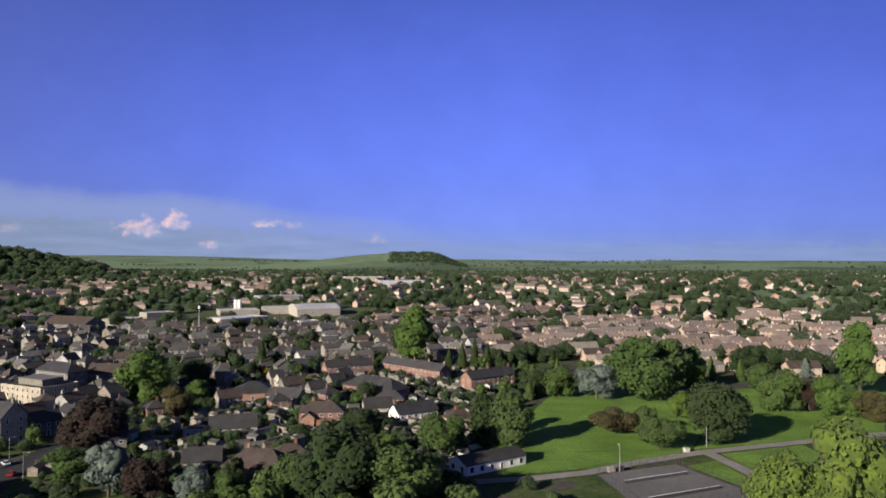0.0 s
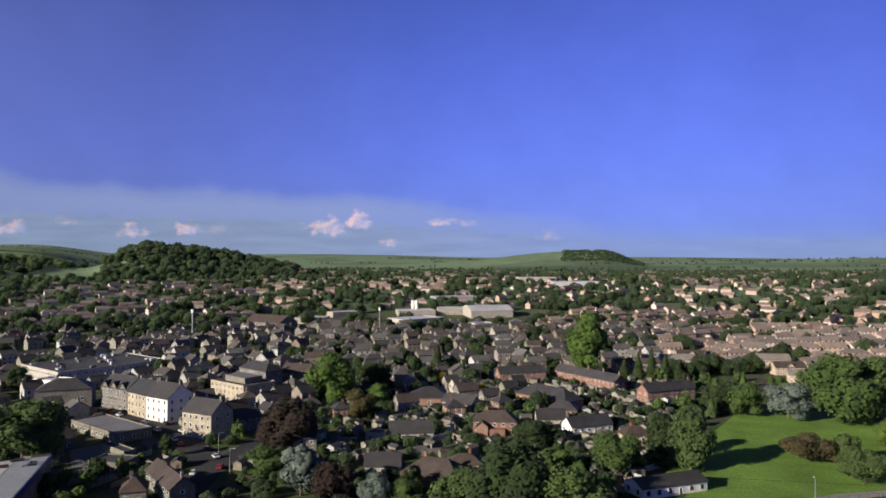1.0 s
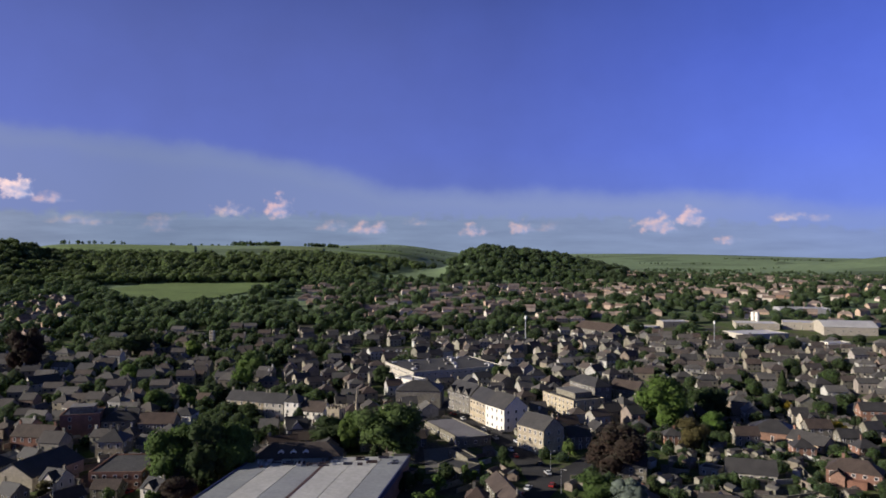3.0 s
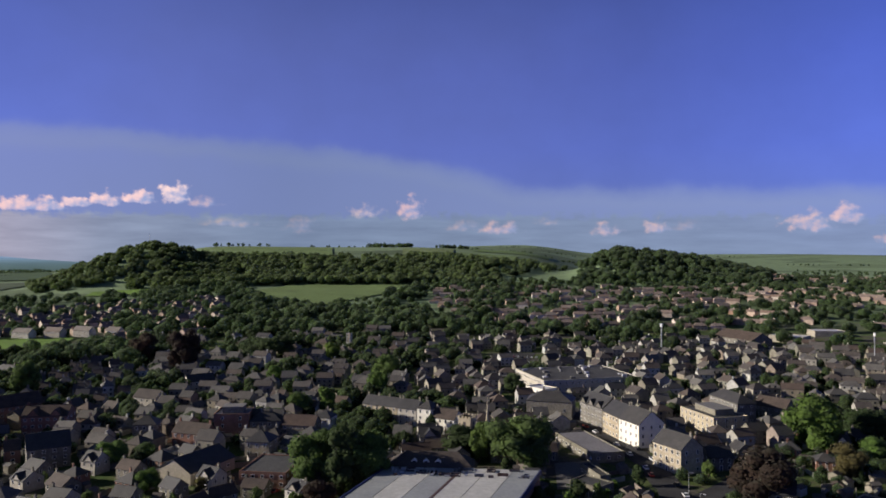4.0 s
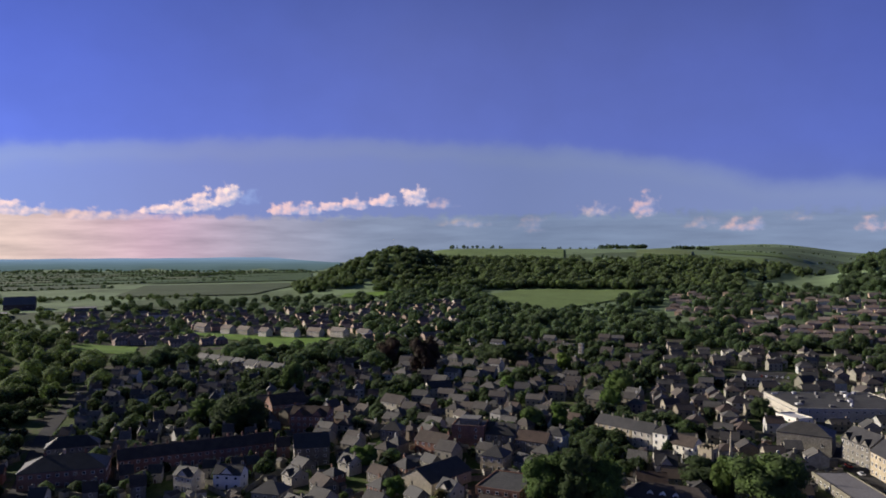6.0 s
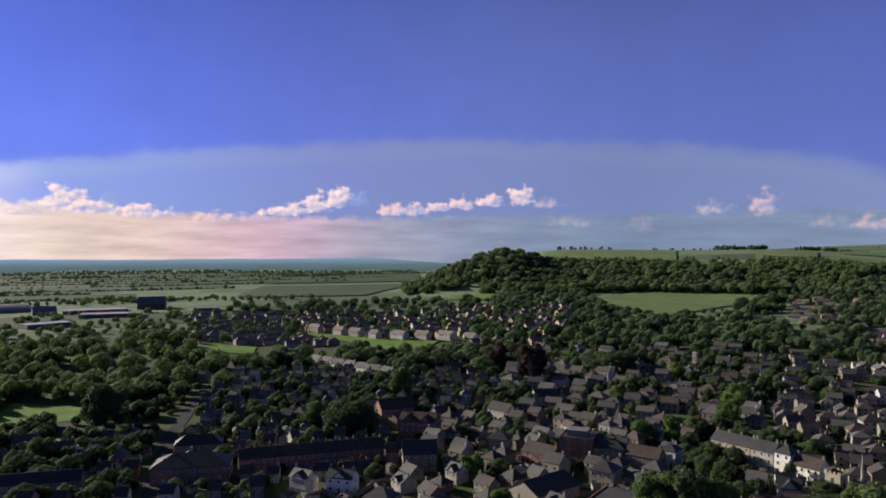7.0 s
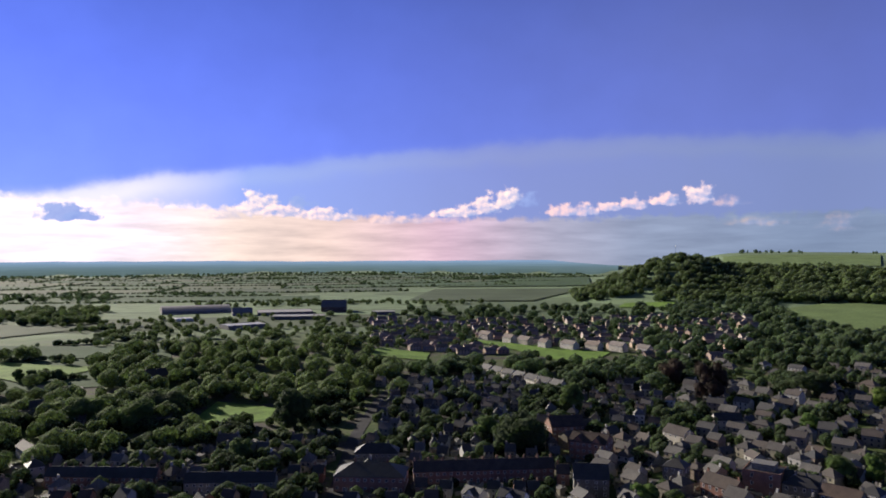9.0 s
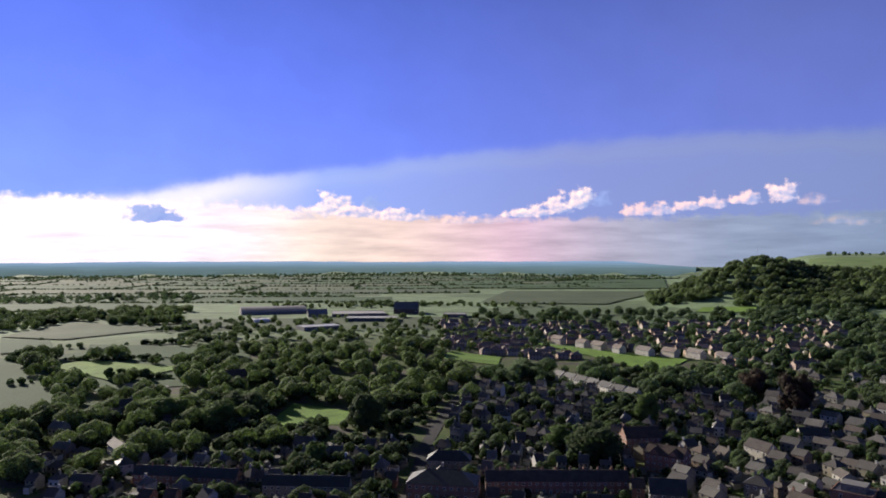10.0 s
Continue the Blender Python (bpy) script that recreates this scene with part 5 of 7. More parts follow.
    part("entrance_block", Shape().box(w * 0.9, w, 0.01, 3.0, -1, 7.9).mesh("entrance_block", SLATE), root)


SHEET_WHITE = surface("white_roof_sheet", [(0.44, 0.44, 0.43)], 0.55, 0.8, 0.1, 0.15)
SHEET_GREY = surface("grey_roof_sheet", [(0.27, 0.285, 0.30)], 0.55, 0.8, 0.1, 0.15)
MANSARD = surface("mansard_tile", [(0.085, 0.07, 0.06)], 0.8, 4.0, 0.3, 0.35, courses=3.0)
NAVY = surface("navy_fascia", [(0.03, 0.04, 0.12)], 0.4, 1.0, 0.3, 0.15)
big_store()


def church(x, y, turn):
    root = new("church")
    root.matrix_basis = pose(x, y, hz(x, y), 0, 0, turn) @ Matrix.Diagonal((0.9, 0.9, 0.88, 1))
    tagged(root, "pale stone church with square tower and slate nave", "church")
    claim(x, y, 10, 10, 0)
    s = Shape().box(-3.2, 3.2, -3.2, 3.2, -1, 15).box(-3.5, 3.5, -3.5, 3.5, 9.6, 9.9).box(-3.5, 3.5, -3.5, 3.5, 14.6, 15)
    part("tower", s.mesh("tower", LIT_STONE), root)
    for i in range(4):
        for sx, sy in ((-1, 0), (1, 0), (0, -1), (0, 1)):
            u = -2.7 + i * 1.8
            a, b = (u, sy * 3.35) if sy else (sx * 3.35, u)
            part("merlon", Shape().box(a - 0.5 if sy else a - 0.15, a + 0.5 if sy else a + 0.15, b - 0.15 if sy else b - 0.5, b + 0.15 if sy else b + 0.5, 15, 16).mesh("merlon", LIT_STONE), root)
    for a in (0, 90, 180, 270):
        part("louvre", Shape().box(-0.7, 0.7, -3.26, -3.2, 10.6, 13.2).mesh("louvre", DARK), root, "dark belfry opening", pose(0, 0, 0, 0, 0, a))
    part("nave", Shape().prism([(-5, -1), (5, -1), (5, 6), (0, 10.5), (-5, 6)], 3.2, 24).mesh("nave", LIT_STONE), root)
    part("nave_roof", roof_shape("gable", 21, 10, 6, 4.5, 0.3).mesh("nave_roof", SLATE), root, "steep slate roof", Matrix.Translation((13.6, 0, 0)))
    v = [(0, 0, 25)] + [(1.1 * math.cos(k * math.tau / 8), 1.1 * math.sin(k * math.tau / 8), 9) for k in range(8)]
    part("spirelet", Shape().add(v, [(1 + k, 1 + (k + 1) % 8, 0) for k in range(8)]).mesh("spirelet", LIT_STONE), root, "slender stone spirelet", Matrix.Translation((9.0, 3.0, 0)))


church(-226, 206, 20)


def mast(x, y, h, r, label, name="floodlight_mast"):
    root = new(name)
    root.matrix_basis = pose(x, y, hz(x, y))
    tagged(root, label, "mast")
    n = 10
    s = Shape()
    v = [(r * k2 * math.cos(k * math.tau / n), r * k2 * math.sin(k * math.tau / n), z) for z, k2 in ((-0.5, 1.0), (h, 0.7)) for k in range(n)]
    s.add(v, [(k, (k + 1) % n, n + (k + 1) % n, n + k) for k in range(n)] + [tuple(range(n, 2 * n))])
    part("pole", s.mesh("pole", METAL, smooth=False), root)
    part("head", Shape().box(-r * 1.4, r * 1.4, -r * 1.4, r * 1.4, h - 2.2, h + 0.4).mesh("head", WOOD_WHITE), root)


mast(-327, 511, 26, 0.5, "slim pale telephone mast above the roofs")
mast(-198, 590, 24, 0.45, "slim white telephone mast by the works")


mast(*polar(-71.4, 1206), 27, 0.3, "thin radio mast on the wooded hilltop", "radio_mast")


def lattice_tower(x, y):
    root = new("drill_tower")
    root.matrix_basis = pose(x, y, hz(x, y), 0, 0, 30)
    tagged(root, "square pale training tower with open landings", "tower")
    for sx in (-1.5, 1.5):
        for sy in (-1.5, 1.5):
            part("post", Shape().box(sx - 0.25, sx + 0.25, sy - 0.25, sy + 0.25, -0.5, 15).mesh("post", METAL), root)
    for k in range(6):
        part("landing", Shape().box(-1.8, 1.8, -1.8, 1.8, 2.4 * k + 1.6, 2.4 * k + 2.2).mesh("landing", RENDER), root)
    part("core", Shape().box(-0.9, 0.9, -0.9, 0.9, 0, 14.5).mesh("core", PALE_BRICK), root)


lattice_tower(-520, 340)


def silo(x, y):
    root = new("silo")
    root.matrix_basis = pose(x, y, hz(x, y))
    tagged(root, "pair of white cylindrical silos above the works", "silo")
    for sx in (-2.1, 2.1):
        n = 14
        v = [(sx + 2 * math.cos(k * math.tau / n), 2 * math.sin(k * math.tau / n), z) for z in (-1, 14) for k in range(n)]
        part("drum", Shape().add(v, [(k, (k + 1) % n, n + (k + 1) % n, n + k) for k in range(n)] + [tuple(range(n, 2 * n))]).mesh("drum", WHITE), root)


silo(-226, 800)


def wall_run(name, label, pts, h, t, mat):
    root = new(name)
    tagged(root, label, "wall")
    root.matrix_basis = Matrix.Translation((*pts[0], hz(*pts[0])))
    for (ax, ay), (bx, by) in zip(pts, pts[1:]):
        L_ = math.hypot(bx - ax, by - ay)
        part("section", Shape().box(0, L_, -t / 2, t / 2, -0.6, h).box(0, L_, -t / 2 - 0.06, t / 2 + 0.06, h, h + 0.12).mesh("section", mat), root, m=Matrix.Translation((ax - pts[0][0], ay - pts[0][1], 0)) @ pose(0, 0, 0, 0, 0, math.degrees(math.atan2(by - ay, bx - ax))))


wall_run("garden_wall", "long pale stone garden wall on a lane", [(-82, 311), (-69, 292), (-59, 272), (-50, 258)], 2.0, 0.4, STONE)
wall_run("garden_wall", "pale stone wall along a side street", [(-50, 256), (-59, 242), (-78, 232)], 2.2, 0.4, STONE)
wall_run("garden_wall", "red-brick wall beside the terraces", [(-2, 309), (10, 300), (21, 290)], 1.8, 0.35, BRICK)


# ---- street things ----
def car(paint, label):
    """A small car: body, cabin glass, roof and four wheels."""
    root = new("car")
    tagged(root, label, "car", "parked cars")
    body = [(-2.0, 0.35), (2.0, 0.35), (2.05, 0.75), (1.0, 0.95), (-1.7, 0.98), (-2.05, 0.7)]
    s = Shape()
    v = [(x, -0.82, z) for x, z in body] + [(x, 0.82, z) for x, z in body]
    n = len(body)
    s.add(v, [tuple(range(n)), tuple(reversed(range(n, 2 * n)))] + [(i, n + i, n + (i + 1) % n, (i + 1) % n) for i in range(n)])
    part("body", s.mesh("car_body", paint), root)
    c = [(-1.6, -0.78, 0.96), (1.0, -0.78, 0.94), (1.0, 0.78, 0.94), (-1.6, 0.78, 0.96), (-1.1, -0.62, 1.42), (0.35, -0.62, 1.42), (0.35, 0.62, 1.42), (-1.1, 0.62, 1.42)]
    part("cabin_glass", Shape().add(c, BOX_F).mesh("cabin_glass", GLASS), root, "dark glazed cabin")
    part("car_roof", Shape().box(-1.08, 0.33, -0.6, 0.6, 1.42, 1.47).mesh("car_roof", paint), root)
    k = 12
    w = Shape().add([(0.32 * math.cos(i * math.tau / k), y, 0.32 * math.sin(i * math.tau / k)) for y in (-0.1, 0.1) for i in range(k)], [tuple(range(k)), tuple(reversed(range(k, 2 * k)))] + [(i, k + i, k + (i + 1) % k, (i + 1) % k) for i in range(k)]).mesh("wheel", DARK)
    for x in (-1.25, 1.25):
        for y in (-0.76, 0.76):
            part("wheel", w, root, m=Matrix.Translation((x, y, 0.32)))
    return root


def parked_cars():
    rnd = random.Random(9)
    kinds = []
    for tone, words in (((0.5, 0.5, 0.52), "small silver hatchback parked at the kerb"), ((0.03, 0.03, 0.035), "small black hatchback parked at the kerb"), ((0.55, 0.56, 0.57), "small white car parked at the kerb"), ((0.25, 0.02, 0.02), "small red hatchback parked at the kerb")):
        m, _, _, b = shader("car_paint", 0.3, 0.5)
        b.inputs["Base Color"].default_value = (*tone, 1)
        kinds.append(car(m, words))
    places = []
    street = [(-96, 145), (-102, 169), (-128, 194), (-150, 209), (-181, 226)]
    for (ax, ay), (bx, by) in zip(street, street[1:]):
        t = math.degrees(math.atan2(by - ay, bx - ax))
        for f in (0.2, 0.45, 0.7, 0.9):
            side = rnd.choice((-1, 1)) * 3.2
            x, y = K * (ax + (bx - ax) * f), K * (ay + (by - ay) * f)
            places.append((x - math.sin(radians(t)) * side, y + math.cos(radians(t)) * side, t, 0.22))
    for i in range(7):
        for j in range(2):
            f = (i + 0.5) / 7
            x, y = K * (-309 + 16 * f + (-14 * j)), K * (312 + 12 * f + 18 * j)
            places.append((x, y, 128 + rnd.uniform(-3, 3), 0.22))
    for i in range(4):
        places.append((-236 + 3.1 * i, 113 + 1.2 * i, 110, 0.05))
    for i, (x, y, t, z) in enumerate(places):
        m = pose(x, y, hz(x, y) + z, 0, 0, t)
        if i < len(kinds):
            kinds[i].matrix_basis = m
        else:
            copy_thing(rnd.choice(kinds), m)


parked_cars()


def street_lamp(x, y, h, turn):
    root = new("street_lamp")
    root.matrix_basis = pose(x, y, hz(x, y), 0, 0, turn)
    tagged(root, "slim grey street lamp with a short arm", "street lamp", "street lamps")
    n = 8
    v = [(r * math.cos(k * math.tau / n), r * math.sin(k * math.tau / n), z) for z, r in ((-0.3, 0.13), (h, 0.07)) for k in range(n)]
    part("post", Shape().add(v, [(k, (k + 1) % n, n + (k + 1) % n, n + k) for k in range(n)]).mesh("post", METAL), root)
    part("arm", Shape().box(-0.05, 1.3, -0.05, 0.05, h - 0.05, h + 0.06).mesh("arm", METAL), root)
    part("lantern", Shape().box(0.9, 1.7, -0.16, 0.16, h - 0.15, h - 0.04).mesh("lantern", WOOD_WHITE), root)


for lx, ly, lt in ((-118, 205, 20), (-132, 222, 40), (-160, 248, 60), (-186, 268, 60), (-212, 118, 10), (-225, 92, 200), (52, 214, 90), (88, 243, 30)):
    street_lamp(lx, ly, 8.0, lt)


def court_fence():
    """Mesh fence, nets and lines of the tennis courts."""
    c = [Vector((*q, 0)) * K for q in ((35.8, 168.8), (56.8, 177.6), (67.2, 153.6), (40, 141))]
    root = new("court_fence")
    root.matrix_basis = Matrix.Translation((c[0].x, c[0].y, 0.2))
    tagged(root, "tall dark wire fence round the tennis courts", "fence")
    for a, b in zip(c, c[1:] + c[:1]):
        L_, t = (b - a).length, math.degrees(math.atan2((b - a).y, (b - a).x))
        base = Matrix.Translation(a - c[0]) @ pose(0, 0, 0, 0, 0, t)
        for k in range(int(L_ / 3) + 1):
            part("post", Shape().box(3 * k - 0.04, 3 * k + 0.04, -0.04, 0.04, 0, 2.75).mesh("post", DARK), root, m=base)
        for z in (0.1, 1.4, 2.7):
            part("rail", Shape().box(0, L_, -0.025, 0.025, z, z + 0.05).mesh("rail", DARK), root, m=base)
    for f in (0.3, 0.72):
        a, b = c[0].lerp(c[3], f), c[1].lerp(c[2], f)
        a, b = a.lerp(b, 0.15), a.lerp(b, 0.85)
        net = new("tennis_net")
        net.matrix_basis = Matrix.Translation((a.x, a.y, 0.26)) @ pose(0, 0, 0, 0, 0, math.degrees(math.atan2((b - a).y, (b - a).x)))
        tagged(net, "low tennis net with white tape", "tennis net", "tennis nets")
        L_ = (b - a).length
        part("mesh_panel", Shape().box(0, L_, -0.02, 0.02, 0.02, 0.9).mesh("mesh_panel", DARK), net)
        part("tape", Shape().box(0, L_, -0.03, 0.03, 0.9, 1.0).mesh("tape", WOOD_WHITE), net, "white tape")


court_fence()


def park_box(x, y, w, d, h, mat, label):
    root = new("utility_box")
    root.matrix_basis = pose(x, y, hz(x, y) + 0.15, 0, 0, 20)
    tagged(root, label, "utility box")
    part("cabinet", Shape().box(-w / 2, w / 2, -d / 2, d / 2, 0, h).mesh("cabinet", mat), root)
    part("lid", Shape().box(-w / 2 - 0.06, w / 2 + 0.06, -d / 2 - 0.06, d / 2 + 0.06, h, h + 0.1).mesh("lid", mat), root)


park_box(49.5, 214, 2.2, 1.2, 1.3, RENDER, "cream painted utility box beside the path")
park_box(52.5, 215, 1.6, 1.1, 1.4, DARK, "dark utility box beside the path")
park_box(79, 236, 1.8, 1.2, 1.4, RENDER, "cream utility box at the path junction")


# pale terrace on a rising street
for k in range(7):
    house(-632 + 13.2 * k, 45 + 8.0 * k, 31.0 + (k % 3 - 1) * 3, 12.4, 8, 5.0, "gable", WHITE if k % 3 else RENDER, SLATE, "pale rendered terraced house with slate roof", name="row_house", chimneys=1, near=False, group="pale terrace on a rising street")

# row of pale flats along the playing field
for fx, fy, fw in ((-889, 63, 24), (-853, 88, 20), (-832, 104, 23), (-805, 122, 16), (-791, 147, 26), (-781, 172, 24), (-772, 196, 25), (-746, 217, 18)):
    house(fx, fy, 30.0, fw * 0.82, 9, 6.6, "gable", RENDER, GREY_TILE, "pale three-storey block of flats facing a playing field", name="flats", chimneys=0, category="flats")

# ---- notable trees ----
tree(-16.1, 425.7, 36.2, 35.5, "tall", LEAF_BRIGHT, "tall bright green tree behind brick terraces")
tree(90.8, 328.1, 28.6, 33.6, "round", LEAF, "large dense park tree")
tree(105.7, 335.0, 26.5, 35.0, "tall", LEAF, "tall park tree of a dense group")
tree(119.0, 349.6, 22.6, 24.3, "tall", LEAF_BRIGHT, "bright fresh-leaved tree at the edge of a group")
tree(69.1, 327.9, 16.9, 20.8, "round", LEAF_BLUE, "pale grey-green round tree in the park")
tree(53.2, 331.9, 15.0, 19.2, "round", LEAF, "dense green tree at the park edge")
tree(41.9, 334.5, 13.2, 15.6, "round", LEAF_DARK, "dark tree at the park edge")
tree(23.0, 243.7, 21.1, 23.0, "tall", LEAF, "tall ragged tree casting a long shadow on grass")
tree(14.7, 255.1, 17.4, 18.0, "tall", LEAF_DARK, "dark tree beside the lawn")
tree(0.3, 233.0, 14.5, 18.8, "round", LEAF, "leafy tree behind the pavilion")
tree(-27.8, 180.8, 22.7, 24.5, "round", LEAF_DARK, "large dark spreading tree")
tree(-35.9, 182.8, 15.0, 14.1, "round", LEAF, "green tree below the brown-roofed house")
tree(-10.2, 178.9, 17.7, 20.8, "round", LEAF, "grey-green tree with drooping leaves")
tree(-16.6, 229.6, 7.8, 9.8, "round", LEAF_BRIGHT, "small bright green tree")
tree(-29.3, 263.2, 9.0, 17.3, "round", LEAF_DARK, "dark tree in a garden")
tree(62.1, 261.2, 11.7, 20.4, "bush", LEAF_RUST, "broad olive-brown shrub on the lawn")
tree(71.3, 238.9, 13.8, 16.0, "bush", LEAF, "rounded green shrub on the lawn")
tree(72.8, 259.6, 10.4, 12.2, "round", LEAF, "small round tree on the lawn")
tree(94.0, 287.4, 11.4, 11.3, "round", LEAF_LIME, "lime-green young tree on a lawn")
tree(94.5, 249.4, 22.9, 23.4, "round", LEAF_DARK, "large dark round park tree")
tree(140.3, 300.5, 18.6, 23.0, "round", LEAF, "round green park tree")
tree(151.3, 300.6, 13.3, 9.0, "round", LEAF_COPPER, "small copper-leaved tree in a garden")
tree(155.6, 293.0, 17.4, 16.4, "round", LEAF_BRIGHT, "bright green tree beside the park")
tree(192.5, 335.8, 34.4, 30.3, "tall", LEAF_BRIGHT, "tall bright green tree at the park edge")
tree(164.1, 392.4, 18.2, 22.5, "round", LEAF_DARK, "dark tree by the houses")
tree(192.8, 387.0, 10.3, 15.2, "conifer", LEAF_BLUE, "blue-grey conifer by the houses")
tree(88.4, 161.5, 28.1, 23.4, "round", LEAF_LIME, "large yellow-green tree beside the pond")
tree(76.5, 161.5, 21.6, 18.0, "round", LEAF_LIME, "yellow-green tree beside the tennis courts")
tree(167.1, 282.9, 12.3, 15.8, "round", LEAF_RUST, "bronze-leaved tree near the pond")
tree(153.9, 349.9, 13.8, 17.9, "round", LEAF, "tree by the park")
tree(162.9, 293.1, 12.8, 16.4, "round", LEAF_BRIGHT, "bright tree by the park path")
tree(-130.2, 317.3, 24.3, 27.2, "round", LEAF_BRIGHT, "large rounded bright green tree among houses")
tree(-118.7, 344.6, 16.9, 19.8, "round", LEAF_DARK, "dark tree beside a bright one")
tree(-104.3, 284.0, 14.0, 14.9, "round", LEAF_RUST, "bronze-green tree in a garden")
tree(-104.7, 312.6, 10.9, 12.2, "round", LEAF_BRIGHT, "small bright garden tree")
tree(-114.0, 235.7, 18.5, 24.4, "round", LEAF_COPPER, "large dark copper beech")
tree(-87.6, 191.2, 17.4, 16.4, "cedar", LEAF_BLUE, "blue-grey cedar with tiered branches")
tree(-74.3, 182.7, 13.7, 12.6, "round", LEAF_COPPER, "small copper-leaved tree in a garden")
tree(-61.8, 180.7, 12.3, 10.8, "round", LEAF_BLUE, "grey-leaved tree in a garden")
tree(-53.0, 180.7, 10.4, 13.1, "round", LEAF, "green tree in a garden")
tree(-105.8, 205.8, 9.9, 15.6, "round", LEAF, "green tree below the copper beech")
tree(-67.2, 348.0, 10.4, 14.7, "bush", LEAF_GOLD, "golden yellow shrub in a garden")
tree(-94.4, 389.9, 7.7, 7.5, "bush", LEAF_GOLD, "small golden shrub in a garden")
tree(3.6, 410.7, 12.0, 13.1, "conifer", LEAF_DARK, "dark conifer in a row")
tree(11.0, 410.8, 14.9, 13.1, "conifer", LEAF_DARK, "dark conifer in a row")
tree(18.0, 410.9, 17.8, 13.1, "conifer", LEAF_DARK, "dark conifer in a row")
tree(25.0, 411.0, 14.9, 13.1, "conifer", LEAF_DARK, "dark conifer in a row")
tree(32.0, 411.0, 12.1, 13.1, "conifer", LEAF_DARK, "dark conifer in a row")
tree(-46.1, 444.2, 12.2, 34.9, "bush", LEAF, "dense green shrubs behind terraces")
tree(-192.0, 201.2, 22.7, 30.1, "round", LEAF, "large spreading tree by the square")
tree(-208.0, 196.0, 15.9, 13.8, "tall", LEAF, "tall tree beside the church tower")
tree(-218.2, 195.6, 13.3, 21.6, "round", LEAF_DARK, "dark tree beside the church")
tree(-221.3, 128.4, 22.4, 20.9, "round", LEAF, "leafy tree in a car-park group")
tree(-212.0, 134.5, 24.0, 19.8, "round", LEAF_DARK, "tall tree in a car-park group")
tree(-208.6, 143.5, 21.5, 19.2, "round", LEAF, "leafy tree at the end of a group")
tree(-202.8, 119.3, 9.9, 13.3, "round", LEAF_COPPER, "small dark-red tree by a car park")
tree(-103.2, 415.3, 16.1, 15.3, "conifer", LEAF_DARK, "dark conifer among roofs")
tree(-294.5, 82.8, 11.3, 13.3, "round", LEAF_BRIGHT, "small bright tree among roofs")
tree(-254.6, 82.8, 9.2, 9.8, "round", LEAF_BRIGHT, "small bright street tree")
tree(-380.4, 43.9, 22.3, 31.3, "round", LEAF_DARK, "large dark tree behind a terrace")
tree(-399.7, 24.5, 15.4, 17.4, "round", LEAF, "green tree behind a terrace")
tree(-463.8, 85.9, 23.1, 22.3, "tall", LEAF, "tall tree by the terraces")
tree(-495.8, 188.3, 33.1, 25.6, "round", LEAF_COPPER, "very dark copper beech")
tree(-571.0, 187.6, 22.6, 24.9, "round", LEAF_COPPER, "dark copper-leaved tree among roofs")
tree(-485.0, 300.5, 14.4, 17.0, "round", LEAF_LIME, "bright lime-green tree among roofs")
tree(-346.4, 245.9, 14.5, 14.3, "round", LEAF_BRIGHT, "bright green tree in a yard")
tree(-321.9, 179.7, 14.3, 14.7, "round", LEAF, "green tree behind shops")
tree(-319.9, 194.1, 15.7, 14.2, "tall", LEAF_BRIGHT, "bright slender tree behind shops")
tree(-294.2, 307.1, 12.9, 15.2, "round", LEAF_DARK, "dark tree beside the shopping centre")
tree(-384.5, 278.7, 16.9, 22.0, "round", LEAF, "green tree among roofs")
tree(-416.8, 216.7, 13.1, 13.2, "round", LEAF_BRIGHT, "small bright tree among roofs")
tree(-525.7, 274.1, 18.8, 33.1, "round", LEAF_DARK, "dark tree among old roofs")
tree(-363.5, -100.6, 13.6, 13.5, "round", LEAF, "green tree in a garden")
tree(-466.8, -177.1, 19.2, 31.7, "round", LEAF_DARK, "dark tree in an old park")
tree(-435.6, -180.1, 19.9, 29.7, "round", LEAF, "green tree in an old park")
tree(-435.9, -87.7, 26.7, 25.2, "round", LEAF_DARK, "dark tree beside the lawn")
tree(-447.4, -218.4, 18.6, 26.2, "round", LEAF, "park tree by the school")
tree(-582.4, -333.8, 10.6, 10.2, "round", LEAF, "small orchard-like tree on a meadow")
tree(-583.8, -324.6, 10.6, 10.2, "round", LEAF, "small orchard-like tree on a meadow")
tree(-585.1, -315.4, 10.6, 10.2, "round", LEAF, "small orchard-like tree on a meadow")
tree(-586.4, -306.2, 10.6, 10.2, "round", LEAF, "small orchard-like tree on a meadow")

# ---- streets of plainer houses ----
RND = random.Random(5)
HOUSE_KINDS = {}
COUNT = collections.Counter()


